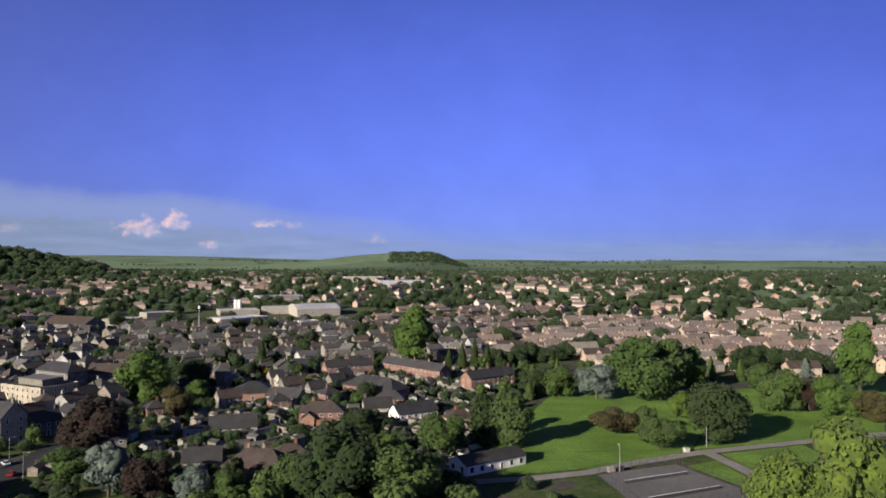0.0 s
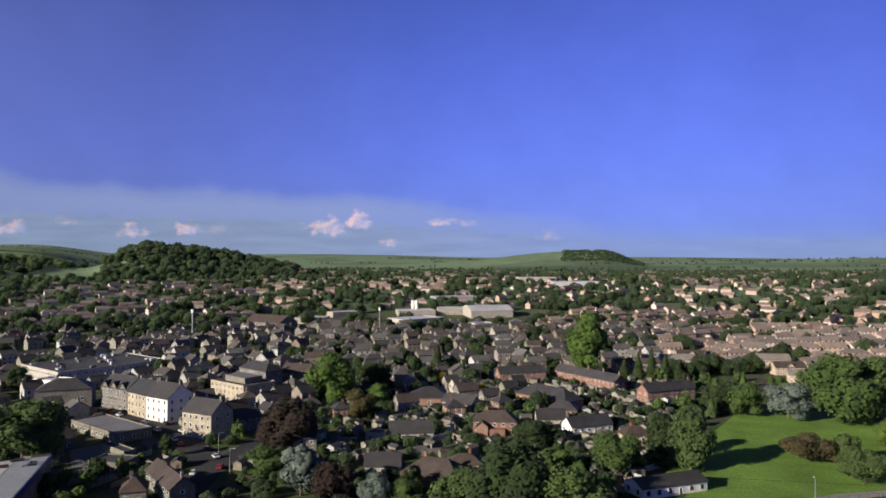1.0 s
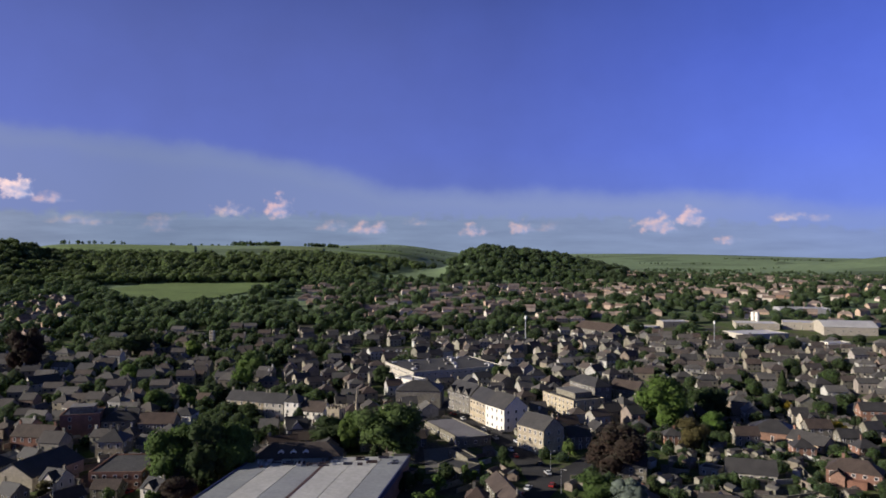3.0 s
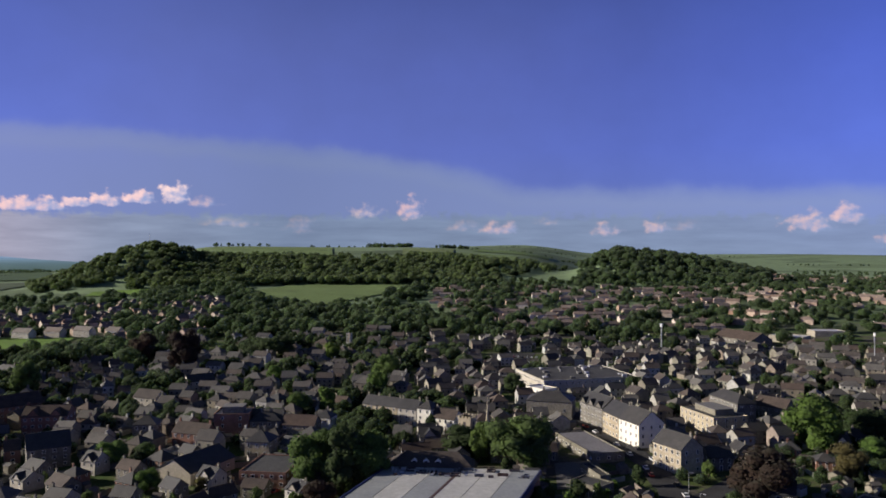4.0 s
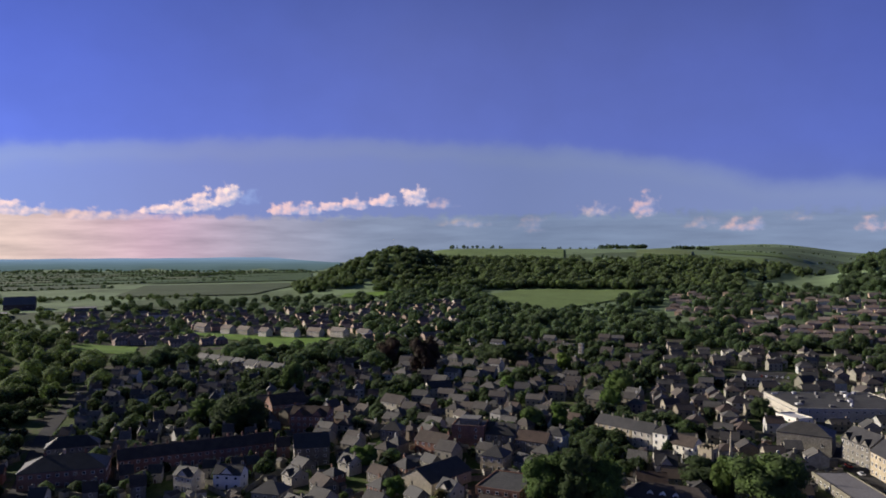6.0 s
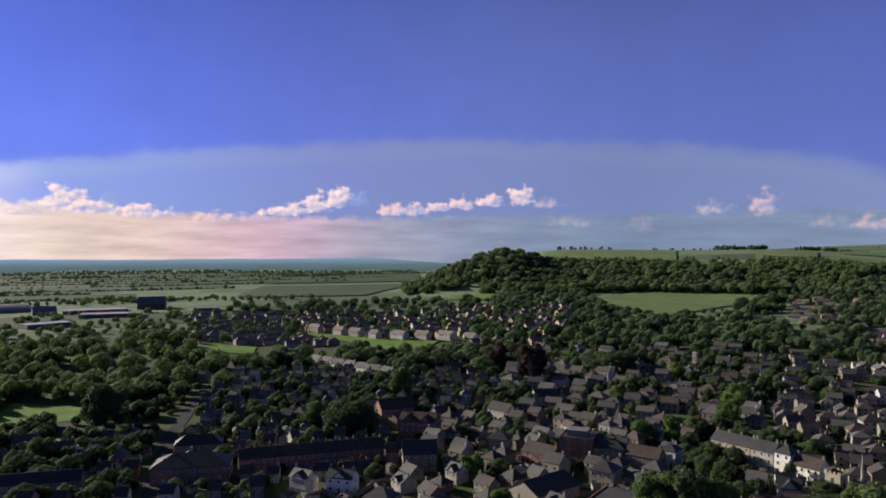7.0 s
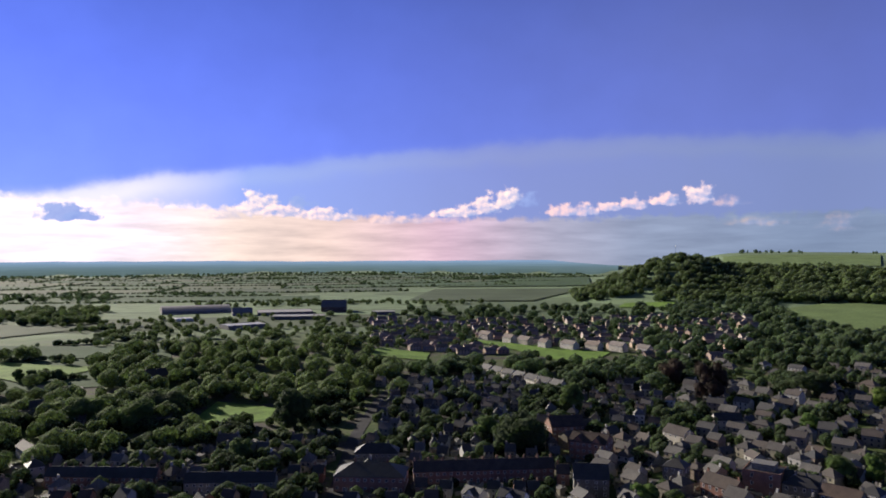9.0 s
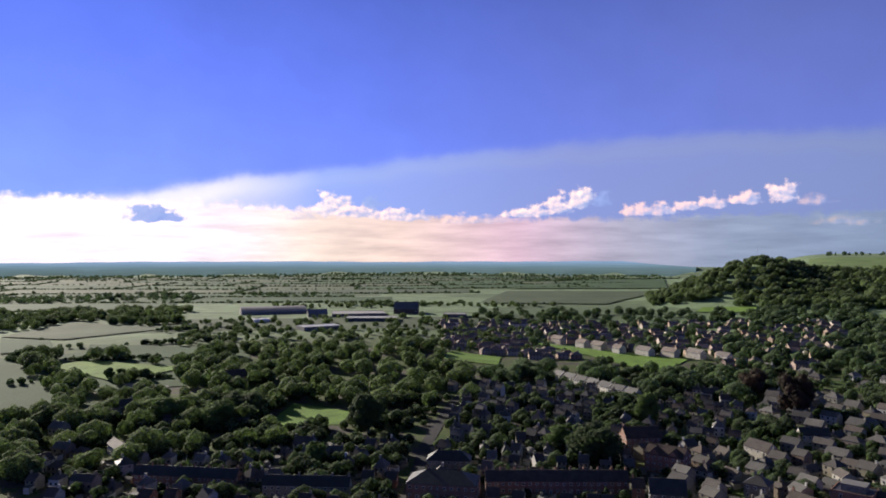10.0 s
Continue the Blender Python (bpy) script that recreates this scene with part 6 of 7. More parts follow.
def plain_house(sort, x, y, turn):
    """One of a few kinds of plain house, built once and copied."""
    v = RND.randrange(4)
    key = (sort, v)
    spec = {
        "town": [(9.4, 8, 5.0, "gable", STONE, SLATE), (8.4, 8.5, 5.6, "gable", RENDER, SLATE), (11.0, 8, 4.8, "gable", STONE, TILE), (9.2, 8.4, 4.8, "hip", BRICK, SLATE)],
        "terrace": [(5.4, 7.5, 5.0, "gable", BRICK, SLATE), (5.4, 7.5, 5.0, "gable", STONE, TILE), (5.4, 7.5, 5.0, "gable", RENDER, SLATE), (5.4, 7.5, 5.0, "gable", BRICK, TILE)],
        "semi": [(17, 8.5, 5.2, "hip", PALE_BRICK, GREY_TILE), (20, 8, 5.2, "gable", PALE_BRICK, GREY_TILE), (15, 8.5, 5.0, "hip", RENDER, GREY_TILE), (18, 8, 5.0, "gable", PALE_BRICK, TILE)],
        "villa": [(10, 9, 5.2, "hip", BRICK, TILE), (11, 8, 2.8, "gable", RENDER, SLATE), (10, 9, 5.0, "gable", STONE, SLATE), (12, 8, 2.8, "hip", PALE_BRICK, TILE)],
    }[sort][v]
    w, d, e, kind, wall, top = spec
    words = {STONE: "stone", BRICK: "red-brick", RENDER: "cream rendered", PALE_BRICK: "pale brick"}[wall] + " " + {"town": "town house", "terrace": "terraced house", "semi": "semi-detached pair", "villa": "house in a garden"}[sort]
    label = words + " with " + {SLATE: "slate", TILE: "brown tile", GREY_TILE: "grey tile"}[top] + {"gable": " gabled", "hip": " hipped"}[kind] + " roof"
    claim(x, y, w - 1, d - 1, radians(turn))
    COUNT["house"] += 1
    if key not in HOUSE_KINDS:
        HOUSE_KINDS[key] = house(x, y, turn, w, d, e, kind, wall, top, label, name={"town": "town_house", "terrace": "terraced_house", "semi": "house", "villa": "house"}[sort], chimneys=1 if sort != "semi" else 1, near=False, group="plain houses of the town", category="house", put=False, gables=1 if sort != "terrace" and kind == "gable" and v % 2 else 0)
        return
    k = RND.uniform(0.76, 0.95) if sort == "town" else RND.uniform(0.84, 1.04)
    copy_thing(HOUSE_KINDS[key], pose(x, y, hz(x, y), 0, 0, turn + (90 if sort == "town" and RND.random() < 0.16 else 0)) @ Matrix.Diagonal((k, k, k * RND.uniform(0.85, 1.12), 1)))


FAR_LOTS = []
GARDEN_TREES = []


def in_sector(x, y, a0, a1, d0, d1):
    d, a = math.hypot(x, y) / K, math.degrees(math.atan2(x, y))
    return d0 <= d < d1 and a0 <= a < a1


def district(a0, a1, d0, d1, turn, sort, row, lot, fill=0.85, green=0.5, far=False, bend=0.0):
    """Rows of houses, back to back, over a sector of bearings and distances, turned to the streets' line."""
    cx, cy = polar((a0 + a1) / 2, (d0 + d1) / 2)
    c, s = math.cos(radians(turn)), math.sin(radians(turn))
    reach = K * max(d1 - d0, math.radians(a1 - a0) * d1) / 2 + 75
    n, v = 0, -reach
    while v < reach:
        u = -reach + RND.uniform(0, lot)
        while u < reach:
            wob = bend * math.sin(u / 60.0)
            x, y = cx + u * c - (v + wob) * s, cy + u * s + (v + wob) * c
            step = lot * RND.uniform(0.92, 1.12)
            if in_sector(x, y, a0, a1, d0, d1):
                if RND.random() < fill:
                    face = turn + (180 if n % 2 else 0) + RND.gauss(0, 7)
                    if far or COUNT["house"] >= 290:
                        if claim(x, y, min(lot - 2, 10), 5.5, radians(turn), test=True):
                            claim(x, y, min(lot - 1, 11), 7, radians(turn))
                            FAR_LOTS.append((x, y, face, min(lot * 0.94, 17), sort))
                    elif claim(x, y, min(lot - 2, 9), 5.5, radians(turn), test=True):
                        plain_house(sort, x, y, face)
                if RND.random() < green:
                    gx, gy = x - s * (row / 2 + RND.uniform(-2, 2)) + RND.uniform(-4, 4), y + c * (row / 2) + RND.uniform(-4, 4)
                    if claim(gx, gy, 2, 2, 0, test=True):
                        GARDEN_TREES.append((gx, gy))
            u += step
        v += row * RND.uniform(0.9, 1.1)
        n += 1


WRNG = np.random.default_rng(3)


def copses(label, a0, a1, d0, d1, n, r0, r1, h=10.0, gap=8.0, stretch=2.2):
    """Clumps of trees that stand among the streets, longer than wide."""
    rows = []
    for _ in range(n):
        cx, cy = polar(WRNG.uniform(a0, a1), math.sqrt(WRNG.uniform(d0**2, d1**2)))
        r, turn, f = WRNG.uniform(r0, r1), WRNG.uniform(0, math.pi), WRNG.uniform(1.0, stretch)
        for _ in range(int(math.pi * r * r * f / gap**2)):
            a, q = WRNG.uniform(0, math.tau), r * math.sqrt(WRNG.uniform(0, 1))
            u, v = q * f * math.cos(a), q * math.sin(a)
            x, y = cx + u * math.cos(turn) - v * math.sin(turn), cy + u * math.sin(turn) + v * math.cos(turn)
            if claim(x, y, 3, 3, 0, test=True):
                hh = h * WRNG.uniform(0.6, 1.3)
                rows.append((x, y, hh, hh * WRNG.uniform(0.8, 1.15)))
    for x, y, hh, w in rows:
        claim(x, y, w * 0.5, w * 0.5)
    woods("town_trees", label, np.array(rows), "trees", TOWN_WOODS)


copses("clumps of green trees among old town roofs", -84, -50, 240, 600, 40, 6, 15, 10)
copses("clumps of green trees among town roofs", -50, -5, 300, 620, 17, 6, 14, 10)
copses("clumps of green trees in suburban gardens", -5, 35, 350, 720, 24, 6, 16, 11)
copses("green trees behind terraces", -125, -80, 235, 430, 22, 6, 14, 9)
copses("clumps of trees in the far suburbs", -50, 35, 720, 1500, 34, 10, 26, 12, 14)

# nearest first
district(-31, 5, 165, 250, 20, "villa", 30, 24, 0.35, 1.3)
district(-52, -24, 225, 258, 55, "town", 11, 8.6, 0.9, 0.15, bend=3)
district(-80, -52, 190, 245, 25, "town", 11.5, 8.6, 0.85, 0.35, bend=4)
district(-125, -80, 225, 275, 85, "terrace", 19, 5.4, 0.6, 0.7, bend=4)
district(-24, -6, 245, 300, 35, "town", 14, 10.5, 0.6, 0.8)
district(3, 33, 345, 400, 12, "semi", 27, 20, 0.92, 0.4, bend=4)
# farther: joined
district(-52, -24, 258, 330, 55, "town", 11.5, 8.8, 0.88, 0.2, far=True, bend=3)
district(-80, -52, 245, 330, 30, "town", 12, 8.8, 0.8, 0.35, far=True, bend=4)
district(-125, -80, 275, 330, 85, "terrace", 20, 5.6, 0.55, 0.8, far=True, bend=4)
district(-24, -6, 300, 345, 35, "town", 14, 8, 0.6, 0.8, far=True)
district(3, 33, 400, 470, 12, "semi", 27, 19, 0.92, 0.4, far=True, bend=4)
district(-95, -72, 330, 470, 70, "terrace", 18, 6.5, 0.8, 0.5, far=True, bend=5)
district(-72, -52, 330, 480, 40, "town", 15, 11, 0.7, 0.5, far=True, bend=5)
district(-72, -52, 480, 600, 40, "town", 24, 13, 0.35, 1.3, far=True, bend=5)
district(-52, -24, 330, 560, 60, "town", 14, 11, 0.82, 0.25, far=True, bend=4)
district(-24, 3, 345, 560, 30, "town", 15, 12, 0.78, 0.4, far=True, bend=4)
district(-5, 8, 470, 680, 38, "semi", 27, 18, 0.85, 0.45, far=True, bend=9)
district(8, 22, 470, 600, 12, "semi", 27, 17, 0.85, 0.45, far=True, bend=9)
district(22, 35, 470, 680, -22, "semi", 28, 19, 0.8, 0.5, far=True, bend=9)
district(8, 22, 600, 680, 62, "semi", 26, 14, 0.85, 0.4, far=True, bend=9)
district(-50, -28, 640, 950, 45, "semi", 30, 17, 0.5, 0.7, far=True, bend=6)
district(-28, -10, 680, 1000, 10, "semi", 36, 17, 0.4, 0.6, far=True, bend=12)
district(-10, 4, 680, 1000, 55, "semi", 36, 17, 0.42, 0.6, far=True, bend=12)
district(4, 20, 680, 850, -30, "semi", 36, 17, 0.42, 0.6, far=True, bend=12)
district(4, 20, 850, 1000, 30, "semi", 36, 20, 0.4, 0.8, far=True, bend=12)
district(20, 35, 680, 1000, 75, "semi", 38, 18, 0.4, 0.6, far=True, bend=12)
district(-28, 35, 1000, 1500, 20, "semi", 70, 22, 0.34, 0.5, far=True, bend=6)
district(-95, -66, 600, 860, 100, "semi", 26, 14, 0.62, 0.7, far=True, bend=6)
district(-125, -95, 330, 420, 85, "terrace", 36, 10, 0.3, 1.3, far=True, bend=6)


def far_houses():
    """The farther houses: walls, roofs, chimneys and windows, joined district by district."""
    groups = collections.defaultdict(list)
    for lot in FAR_LOTS:
        groups[int((math.degrees(math.atan2(lot[0], lot[1])) + 180) // 30), math.hypot(lot[0], lot[1]) > 800, lot[4] == "semi"].append(lot)
    for key, lots in groups.items():
        mats = (SUBURB_WALL, SUBURB_ROOF, GLASS) if key[2] else (STUFF_WALL, STUFF_ROOF, GLASS)
        s = Shape()
        for x, y, face, w, sort in lots:
            face += 90 if sort == "town" and RND.random() < 0.18 else 0
            w = max(w, 5.2) * RND.uniform(0.85, 1.05)
            d, e = RND.uniform(6.6, 8.6), RND.choice((4.8, 5.0, 2.8, 4.6) if sort == "semi" else (4.8, 5.4, 6.2, 3.4))
            rise = d * RND.uniform(0.3, 0.42)
            one = Shape()
            hipped = RND.random() < 0.35
            if hipped:
                one.box(-w / 2, w / 2, -d / 2, d / 2, -1.5, e)
            else:
                one.prism([(-d / 2, -1.5), (d / 2, -1.5), (d / 2, e), (0, e + rise), (-d / 2, e)], -w / 2, w / 2)
            rs = roof_shape("hip" if hipped else "gable", w, d, e, rise, 0.3, 0.15)
            one.add(rs.v, rs.f, 1)
            if RND.random() < 0.8:
                cx = RND.choice((-1, 1)) * w * (0.15 if hipped else 0.42)
                one.box(cx - 0.5, cx + 0.5, -0.35, 0.35, e + rise - 0.8, e + rise + 1.4, 0)
            for fl in range(0 if math.hypot(x, y) > 850 else 1 if e < 3 else 2):
                for k in range(max(2, int(w / 3))):
                    wx = -w / 2 + (k + 0.5) * w / max(2, int(w / 3))
                    for sy in (-1, 1):
                        one.box(wx - 0.55, wx + 0.55, sy * d / 2 - 0.04, sy * d / 2 + 0.04, 0.9 + 2.6 * fl, 2.1 + 2.6 * fl, 2)
            if RND.random() < 0.55:
                ex, ew, ed, eh = RND.uniform(-0.25, 0.25) * w, RND.uniform(2.2, 4.2) / 2, RND.uniform(2.5, 5.5), RND.uniform(2.4, 3.6)
                sy = RND.choice((-1, 1))
                y0, y1 = sorted((sy * d * 0.48, sy * (d / 2 + ed)))
                one.box(ex - ew, ex + ew, y0, y1, -1.5, eh)
                one.box(ex - ew - 0.2, ex + ew + 0.2, y0, y1 + 0.2, eh, eh + 0.25, 1)
            c, sn, z = math.cos(radians(face)), math.sin(radians(face)), hz(x, y)
            s.add([(x + a * c - b * sn, y + a * sn + b * c, z + h) for a, b, h in one.v], one.f)
            s.s[-len(one.s):] = one.s
        tagged(new("distant_houses", s.mesh("distant_houses", *mats)), "many distant pale brick houses with brown tiled roofs" if key[2] else "many distant stone houses with dark slate roofs", "houses", kind="stuff")


far_houses()


def yards(a0, a1, d0, d1, sheds, walls):
    """Sheds, lean-tos and garden walls in the yards behind the streets."""
    rnd = random.Random(31)
    s = Shape()
    for k in range((sheds + walls) * 3):
        x, y = polar(rnd.uniform(a0, a1), math.sqrt(rnd.uniform(d0**2, d1**2)))
        if not claim(x, y, 2, 2, 0, test=True):
            continue
        one = Shape()
        if k % (sheds + walls) < sheds:
            w, d, h = rnd.uniform(1.2, 2.6), rnd.uniform(1.0, 1.8), rnd.uniform(1.9, 2.7)
            one.prism([(-d, -0.8), (d, -0.8), (d, h), (0, h + d * 0.45), (-d, h)], -w, w)
            one.prism([(-d - 0.15, h - 0.05), (0, h + d * 0.47), (d + 0.15, h - 0.05), (d + 0.15, h + 0.07), (0, h + d * 0.47 + 0.12), (-d - 0.15, h + 0.07)], -w - 0.15, w + 0.15, 1)
        else:
            w = rnd.uniform(3, 8)
            one.box(-w, w, -0.15, 0.15, -0.8, rnd.uniform(1.5, 2.1))
        t = radians(rnd.choice((25, 55, 85, 115, 145)) + rnd.gauss(0, 6))
        c, sn, z = math.cos(t), math.sin(t), hz(x, y)
        s.add([(x + a * c - b * sn, y + a * sn + b * c, z + h) for a, b, h in one.v], one.f)
        s.s[-len(one.s):] = one.s
    tagged(new("yard_sheds", s.mesh("yard_sheds", STUFF_WALL, STUFF_ROOF)), "small sheds and garden walls crowded into back yards", "sheds", kind="stuff")


yards(-125, -80, 210, 330, 200, 150)
yards(-80, -24, 190, 330, 320, 200)
yards(-24, 4, 170, 330, 160, 120)


# ---- woods, belts and garden trees ----
def free(x, y, r=2.5):
    return claim(x, y, r, r, 0, test=True)


def belt(name, label, a0, a1, d0, d1, gap, h=11.0, test=True, material=None, grade=None):
    """A wood over a sector of bearings and distances, trees about a gap apart."""
    d0, d1, gap, h = d0 * K, d1 * K, gap * 1.22, h * 1.2
    area = math.radians(a1 - a0) * (d1**2 - d0**2) / 2
    n = int(area / gap**2)
    a = WRNG.uniform(a0, a1, n)
    d = np.sqrt(WRNG.uniform(d0**2, d1**2, n))
    x, y = d * np.sin(np.radians(a)), d * np.cos(np.radians(a))
    ok = np.array([(not test) or free(u, v) for u, v in zip(x, y)])
    x, y = x[ok], y[ok]
    if len(x) < 2:
        return
    hh = h * WRNG.uniform(0.65, 1.2, len(x))
    woods(name, label, np.stack([x, y, hh, hh * WRNG.uniform(0.82, 1.2, len(x))], -1), material=material, grade=grade)


def ridge_wood(name, label, line, spread, gap, h=11.0):
    """A wood along a line of (bearing, distance) points, spread to both sides."""
    P = np.array([polar(a, d) for a, d in line])
    seg = np.linalg.norm(np.diff(P, axis=0), axis=1)
    n = int(seg.sum() * spread * 2 / gap**2) + 2
    t = WRNG.uniform(0, len(seg), n)
    i = np.minimum(t.astype(int), len(seg) - 1)
    f = (t - i)[:, None]
    q = P[i] * (1 - f) + P[i + 1] * f + WRNG.uniform(-spread, spread, (n, 2))
    ok = np.array([free(*p) for p in q])
    q = q[ok]
    if len(q) < 2:
        return
    hh = h * WRNG.uniform(0.7, 1.2, len(q))
    woods(name, label, np.column_stack([q, hh, hh * WRNG.uniform(0.8, 1.1, len(q))]))


belt("garden_shrubs", "shrubs, hedges and small trees filling gardens", -32, 9, 150, 335, 6.6, 4.2, grade=0)
belt("garden_shrubs", "garden greenery behind town houses", -125, -80, 225, 335, 8.5, 3.8, grade=1)
belt("garden_shrubs", "small trees and shrubs between roofs", -80, -24, 190, 330, 12, 4.2, grade=1)
belt("suburb_trees", "mature trees among the suburban streets", -6, 35, 440, 760, 25, 9)
belt("conical_hill_wood", "dense dark green woodland over a conical hill", -38.6, -25, 1040, 1330, 10.5, 15)
belt("scarp_wood", "dense broadleaf woodland on a steep scarp", -73, -45, 985, 1240, 10.8, 14, material=LIT_WOODS)
belt("scarp_wood", "woodland on the end of the scarp", -79, -73, 1060, 1300, 10.8, 13, material=LIT_WOODS)
belt("scarp_wood", "thinner woodland on the brow of the downs", -70, -60, 1240, 1330, 13, 11, material=LIT_WOODS)
belt("scarp_wood", "ragged woods in the folds of the downs", -52, -40.5, 1180, 1440, 17, 12, material=LIT_WOODS)
belt("hilltop_clump", "dark clump of trees on the skyline", -55.2, -51.8, 1930, 1980, 11, 13)
belt("hilltop_clump", "dark clump of trees on the skyline", -50.0, -47.3, 1930, 1980, 11, 11)
belt("hilltop_clump", "row of small trees on the skyline", -66.8, -62.6, 1945, 1960, 13, 11)
belt("valley_wood", "tree belt between houses and fields", -74, -46, 590, 730, 12.5, 12)
belt("valley_wood", "trees beside the green field", -54, -44, 730, 1000, 15, 12)
belt("valley_wood", "trees beside the green field", -72, -63.5, 730, 985, 15, 12)
belt("valley_wood", "trees along the foot of the green field", -64, -53, 722, 815, 11, 9)
belt("valley_wood", "tree belt across the valley", -46, -20, 560, 1050, 20, 11)
belt("valley_wood", "distant trees among the suburbs", -26, 35, 680, 1500, 20, 10)
belt("far_wood", "scattered far trees along the foot of the downs", -28, 36, 1500, 1850, 42, 8)
belt("hill_wood", "dark wood on the shoulder of a far hill", -4.3, 1.9, 2140, 2490, 11.5, 7.5)
belt("river_wood", "tree belt along the playing field", -92, -70, 460, 545, 12, 12)
belt("estate_trees", "trees among the housing estate", -92, -70, 640, 985, 21, 11)
belt("park_wood", "old park trees in a broad belt", -125, -93, 400, 640, 14.5, 13, material=LIT_WOODS)
belt("park_wood", "woodland round the trading estate", -115, -88, 640, 770, 15, 7.5, material=LIT_WOODS)
belt("park_wood", "trees round the school", -127, -108, 320, 430, 12, 13, material=LIT_WOODS)
belt("plain_wood", "trees scattered between the works", -118, -84, 775, 915, 22, 7.5, material=LIT_WOODS)
belt("plain_wood", "dark wood on the plain", -127, -114, 860, 1080, 15, 12, material=LIT_WOODS)
belt("plain_wood", "dark wood on the plain", -127, -114, 1300, 1450, 19, 11)
belt("plain_wood", "trees on the plain beside the works", -108, -86, 1060, 1150, 18, 8, material=LIT_WOODS)
belt("plain_wood", "far woods across the plain", -128, -78, 2500, 2800, 30, 9)
belt("old_town_trees", "trees among the old town roofs", -84, -50, 230, 590, 17, 8, material=TOWN_WOODS)
belt("old_town_trees", "trees among the town roofs", -50, -5, 330, 600, 26, 9, material=TOWN_WOODS)
belt("old_town_trees", "trees among garden walls", -125, -84, 260, 420, 14, 8, material=TOWN_WOODS)

for line in ([(-126, 640), (-123.5, 770), (-122, 900)], [(-125.8, 640), (-119, 610), (-112, 620)], [(-122.5, 770), (-116, 800), (-110, 780)], [(-126, 545), (-120, 540), (-113, 525)], [(-126, 700), (-118, 690), (-111, 700)], [(-114, 520), (-115.5, 600), (-116.5, 690)]):
    ridge_wood("hedgerow", "ragged hedge with small trees between pastures", line, 3.0, 4.6, 6.5)


def hedged_plain():
    """A patchwork of long fields on the plain, each bounded by hedges with standing trees."""
    rnd = random.Random(21)
    turn = radians(8)
    c, sn = math.cos(turn), math.sin(turn)
    us = [0.0]
    while us[-1] < 2400:
        us.append(us[-1] + rnd.uniform(120, 260))
    words = ("pale cut hay field with hedges", "green pasture with hedges", "grey-green crop field with hedges", "bright meadow with hedges")
    tones = (PLAIN_CROP, PLAIN_GRASS, PLAIN_CROP, PLAIN_GRASS)

    def at(u, v):
        x, y = -(900 + u), v
        return (x * c - y * sn) / K, (x * sn + y * c) / K

    rows = []
    for u0, u1 in zip(us, us[1:]):
        v = -2200.0
        while v < 700:
            wide = rnd.uniform(190, 430)
            slip = rnd.uniform(-18, 18)
            q = [at(u0 + 3, v + 3), at(u1 - 3, v + 3 + slip), at(u1 - 3, v + wide - 3 + slip), at(u0 + 3, v + wide - 3)]
            mx, my = sum(p[0] for p in q) / 4 * K, sum(p[1] for p in q) / 4 * K
            az, far = math.degrees(math.atan2(mx, my)), math.hypot(mx, my)
            if -133 < az < -77 and 980 < far < 3300 and all(claim(p[0] * K, p[1] * K, 8, 8, 0, test=True) for p in q) and claim(mx, my, 30, 30, 0, test=True):
                k = rnd.randrange(4)
                draped("field", words[k], "field", tones[k], q, 0.4 + far * 0.0003, 25, keep=False)
                for a, b in ((at(u0, v), at(u0, v + wide)), (at(u0, v), at(u1, v + slip))):
                    n = int(math.hypot(b[0] - a[0], b[1] - a[1]) * K / 6.0)
                    thin = rnd.random() < 0.25
                    for i in range(n):
                        f = (i + rnd.random()) / n
                        if rnd.random() < (0.3 if thin else 0.92):
                            h = rnd.uniform(4.0, 6.5) if rnd.random() < 0.9 else rnd.uniform(8, 12)
                            rows.append(((a[0] + (b[0] - a[0]) * f) * K, (a[1] + (b[1] - a[1]) * f) * K, h, h * rnd.uniform(1.2, 1.8) if h < 7 else h * 1.1))
                if rnd.random() < 0.16:
                    for _ in range(rnd.randrange(14, 50)):
                        rows.append((mx + rnd.gauss(0, 26), my + rnd.gauss(0, 50), rnd.uniform(8, 13), rnd.uniform(10, 15)))
            v += wide
    woods("hedgerow", "dark hedgerows with standing trees between fields", np.array(rows), grade=2)


hedged_plain()
for d, a0, a1 in ((1480, -66, -42), (1700, -62, -42), (2000, -60, 34), (2350, -48, 34), (2700, -48, 34), (3100, -48, 34), (3500, -48, 34)):
    a = float(a0)
    while a < a1:
        if RND.random() < 0.55:
            ridge_wood("hedgerow", "distant hedges and copses on the downs", [(a, d * RND.uniform(0.97, 1.03)), (a + RND.uniform(2, 7), d * RND.uniform(0.95, 1.06))], 7, 10 + d * 0.003, 9)
        a += RND.uniform(3, 8)


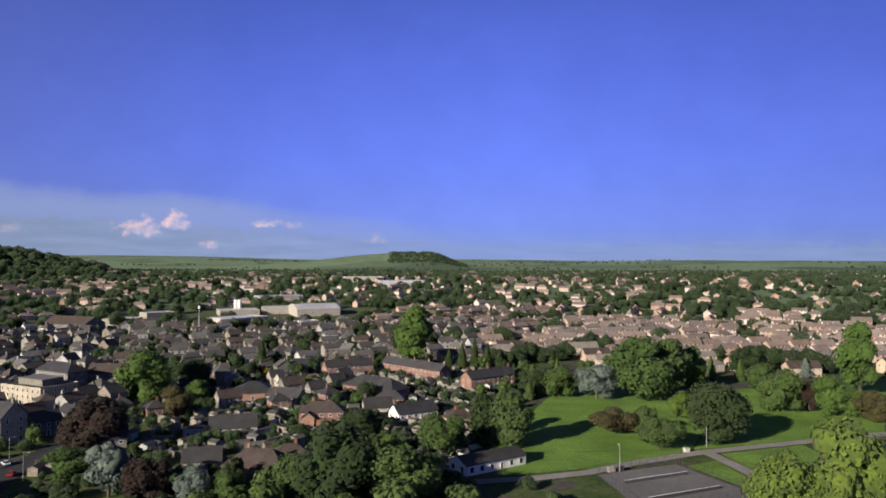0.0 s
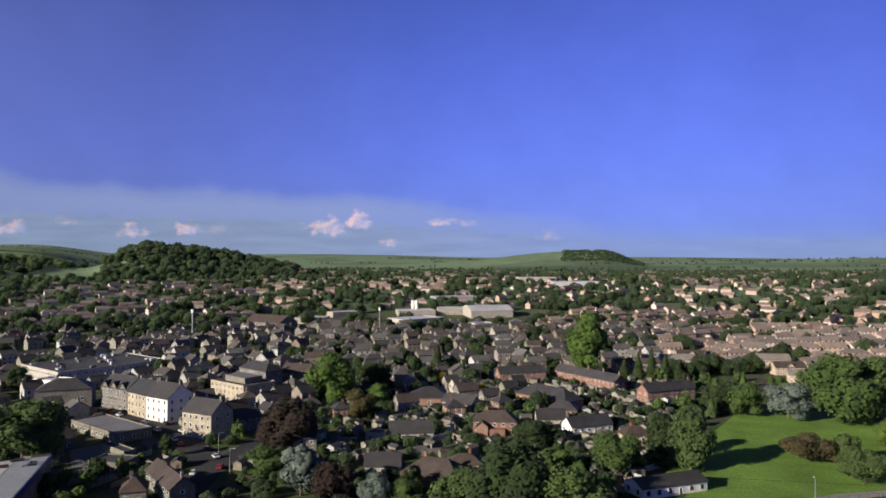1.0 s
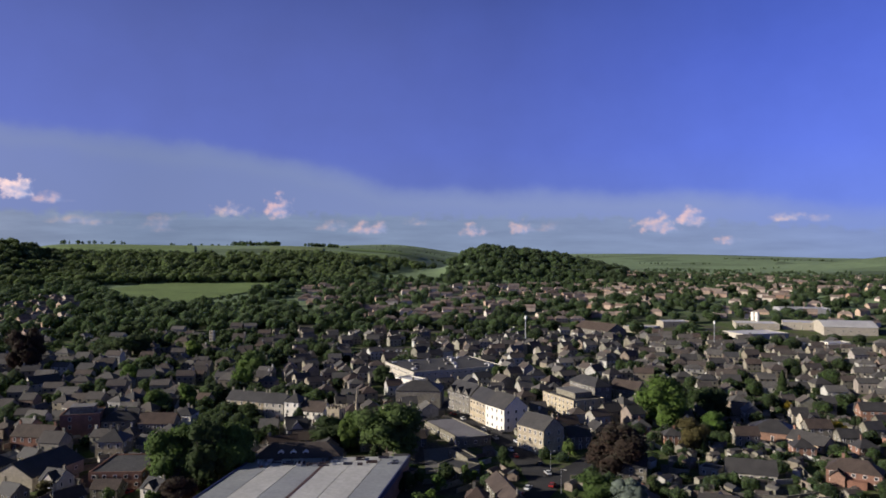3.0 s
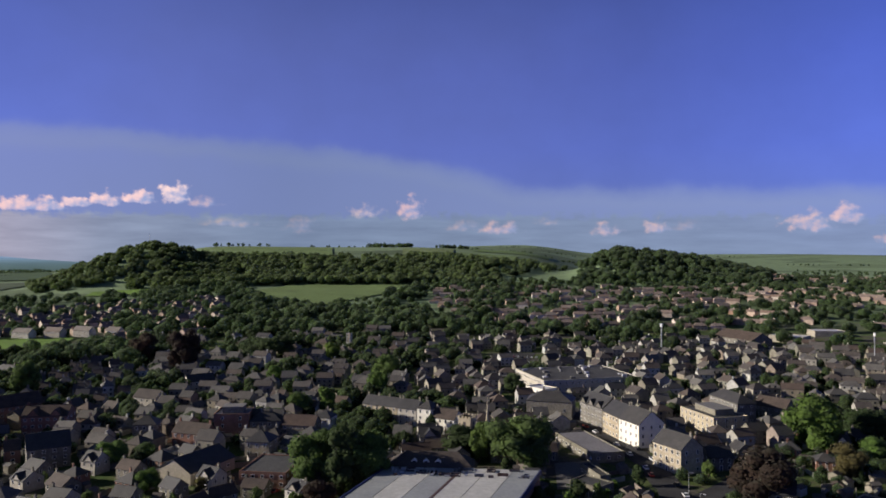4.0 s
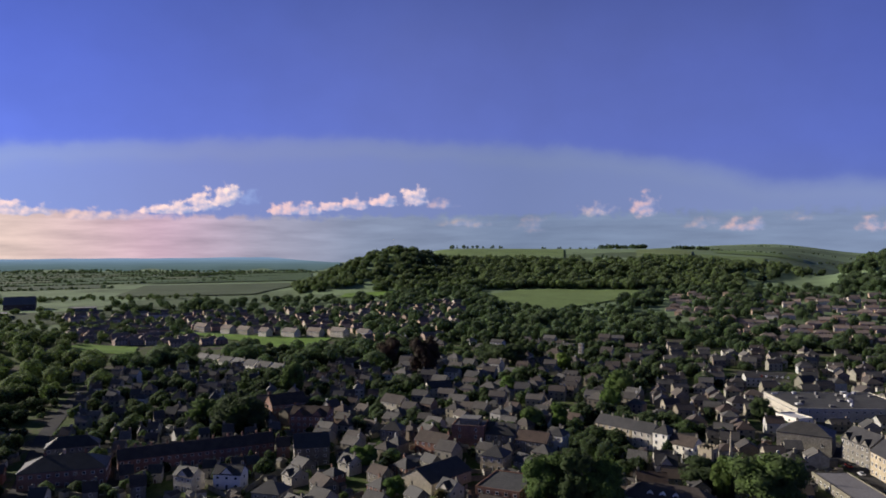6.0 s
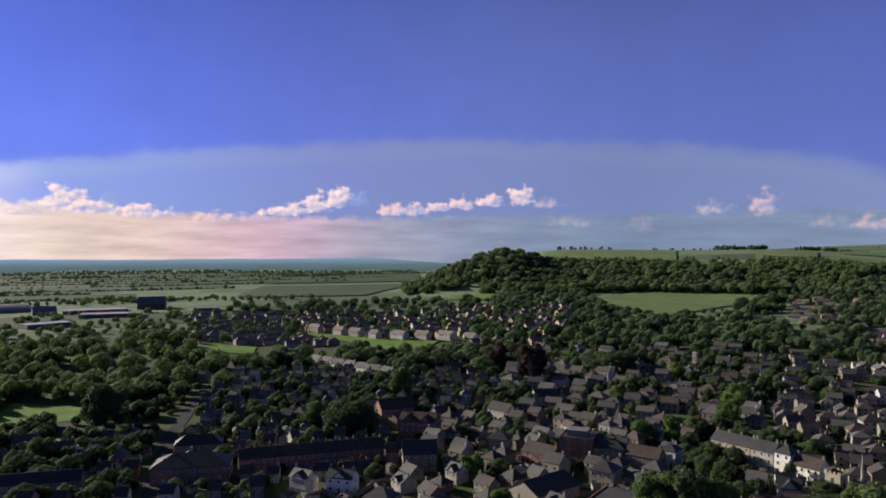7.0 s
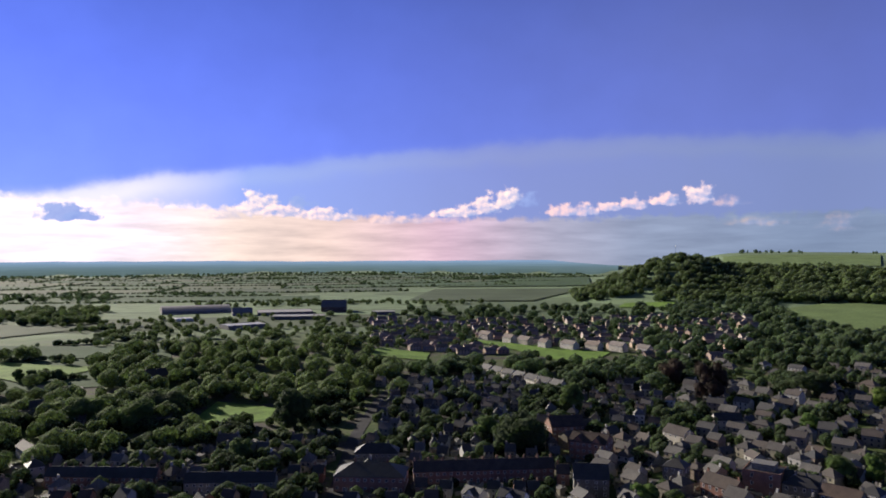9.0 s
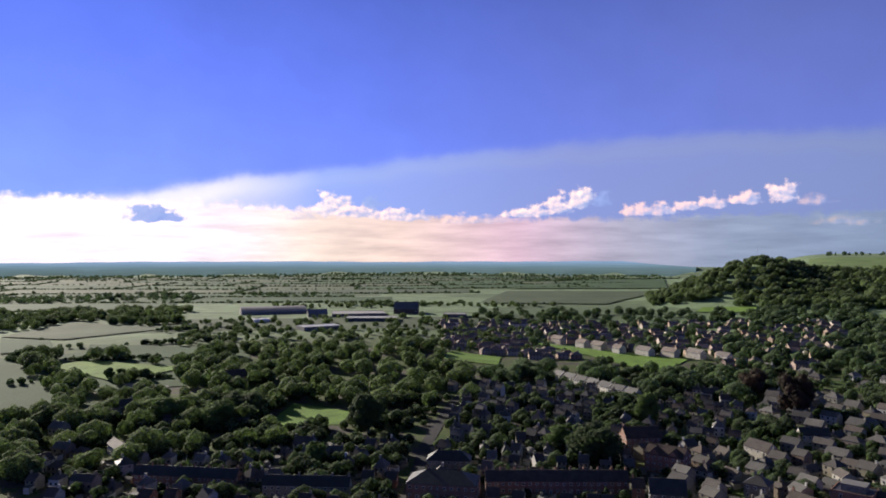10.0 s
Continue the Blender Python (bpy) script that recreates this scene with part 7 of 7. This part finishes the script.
def garden_trees():
    near = [(x, y) for x, y in GARDEN_TREES if math.hypot(x, y) < 400][:55]
    kept = set(near)
    for k, (x, y) in enumerate(near):
        h = RND.uniform(3.0, 7.5)
        leaf = RND.choice((LEAF, LEAF, LEAF, LEAF_DARK, LEAF_BRIGHT, LEAF_DARK, LEAF_RUST))
        bush = h < 4.2
        tree(x, y, h, h * RND.uniform(0.8, 1.1), "bush" if bush else RND.choice(("round", "tall", "round", "conifer")), leaf, {LEAF: "small green garden tree", LEAF_DARK: "dark evergreen garden tree", LEAF_BRIGHT: "bright green garden tree", LEAF_RUST: "bronze-leaved garden tree"}[leaf] + (" kept low beside houses" if bush else " among houses"), name="shrub" if bush else "tree", near=False, group="garden trees")
    rest = np.array([(x, y) for x, y in GARDEN_TREES if (x, y) not in kept])
    rng = np.random.default_rng(8)
    for lo, hi in ((0, 560), (560, 900), (900, 3000)):
        d = np.hypot(rest[:, 0], rest[:, 1])
        q = rest[(d >= lo) & (d < hi)]
        if len(q) > 1:
            hh = rng.uniform(4, 10, len(q))
            woods("garden_trees", "many garden trees and hedges among the houses", np.column_stack([q, hh, hh * rng.uniform(0.8, 1.2, len(q))]), "trees", TOWN_WOODS, grade=1 if hi < 900 else 2)


def scatter(a0, a1, d0, d1, n, h0, h1, kinds, leaves, words):
    """Single trees strewn over a sector where nothing is built."""
    k = 0
    for _ in range(n * 6):
        a, d = RND.uniform(a0, a1), math.sqrt(RND.uniform(d0**2, d1**2))
        x, y = polar(a, d)
        h = RND.uniform(h0, h1)
        if k < n and claim(x, y, 3.0, 3.0, 0, test=True):
            claim(x, y, h * 0.45, h * 0.45)
            tree(x, y, h, h * RND.uniform(0.8, 1.1), RND.choice(kinds), RND.choice(leaves), words, near=False, group="trees below the houses")
            k += 1


scatter(-33, -17, 118, 152, 30, 5, 9, ("round", "round", "bush", "tall"), (LEAF, LEAF_DARK, LEAF_DARK, LEAF), "leafy tree in overgrown gardens")
scatter(-17, 2, 118, 178, 44, 6, 13, ("round", "round", "bush", "tall"), (LEAF, LEAF_DARK, LEAF_DARK, LEAF, LEAF_BRIGHT), "leafy tree in overgrown gardens")
scatter(-52, -33, 150, 215, 24, 4, 9, ("round", "bush", "tall"), (LEAF, LEAF_DARK, LEAF_BRIGHT), "leafy tree beside a car park")
scatter(3, 33, 255, 345, 40, 5, 11, ("round", "tall", "bush", "conifer"), (LEAF, LEAF_DARK, LEAF_BRIGHT, LEAF), "leafy tree along the park edge")
scatter(-80, -52, 150, 215, 20, 3, 8, ("round", "bush"), (LEAF, LEAF_DARK), "small leafy tree among yards")
garden_trees()
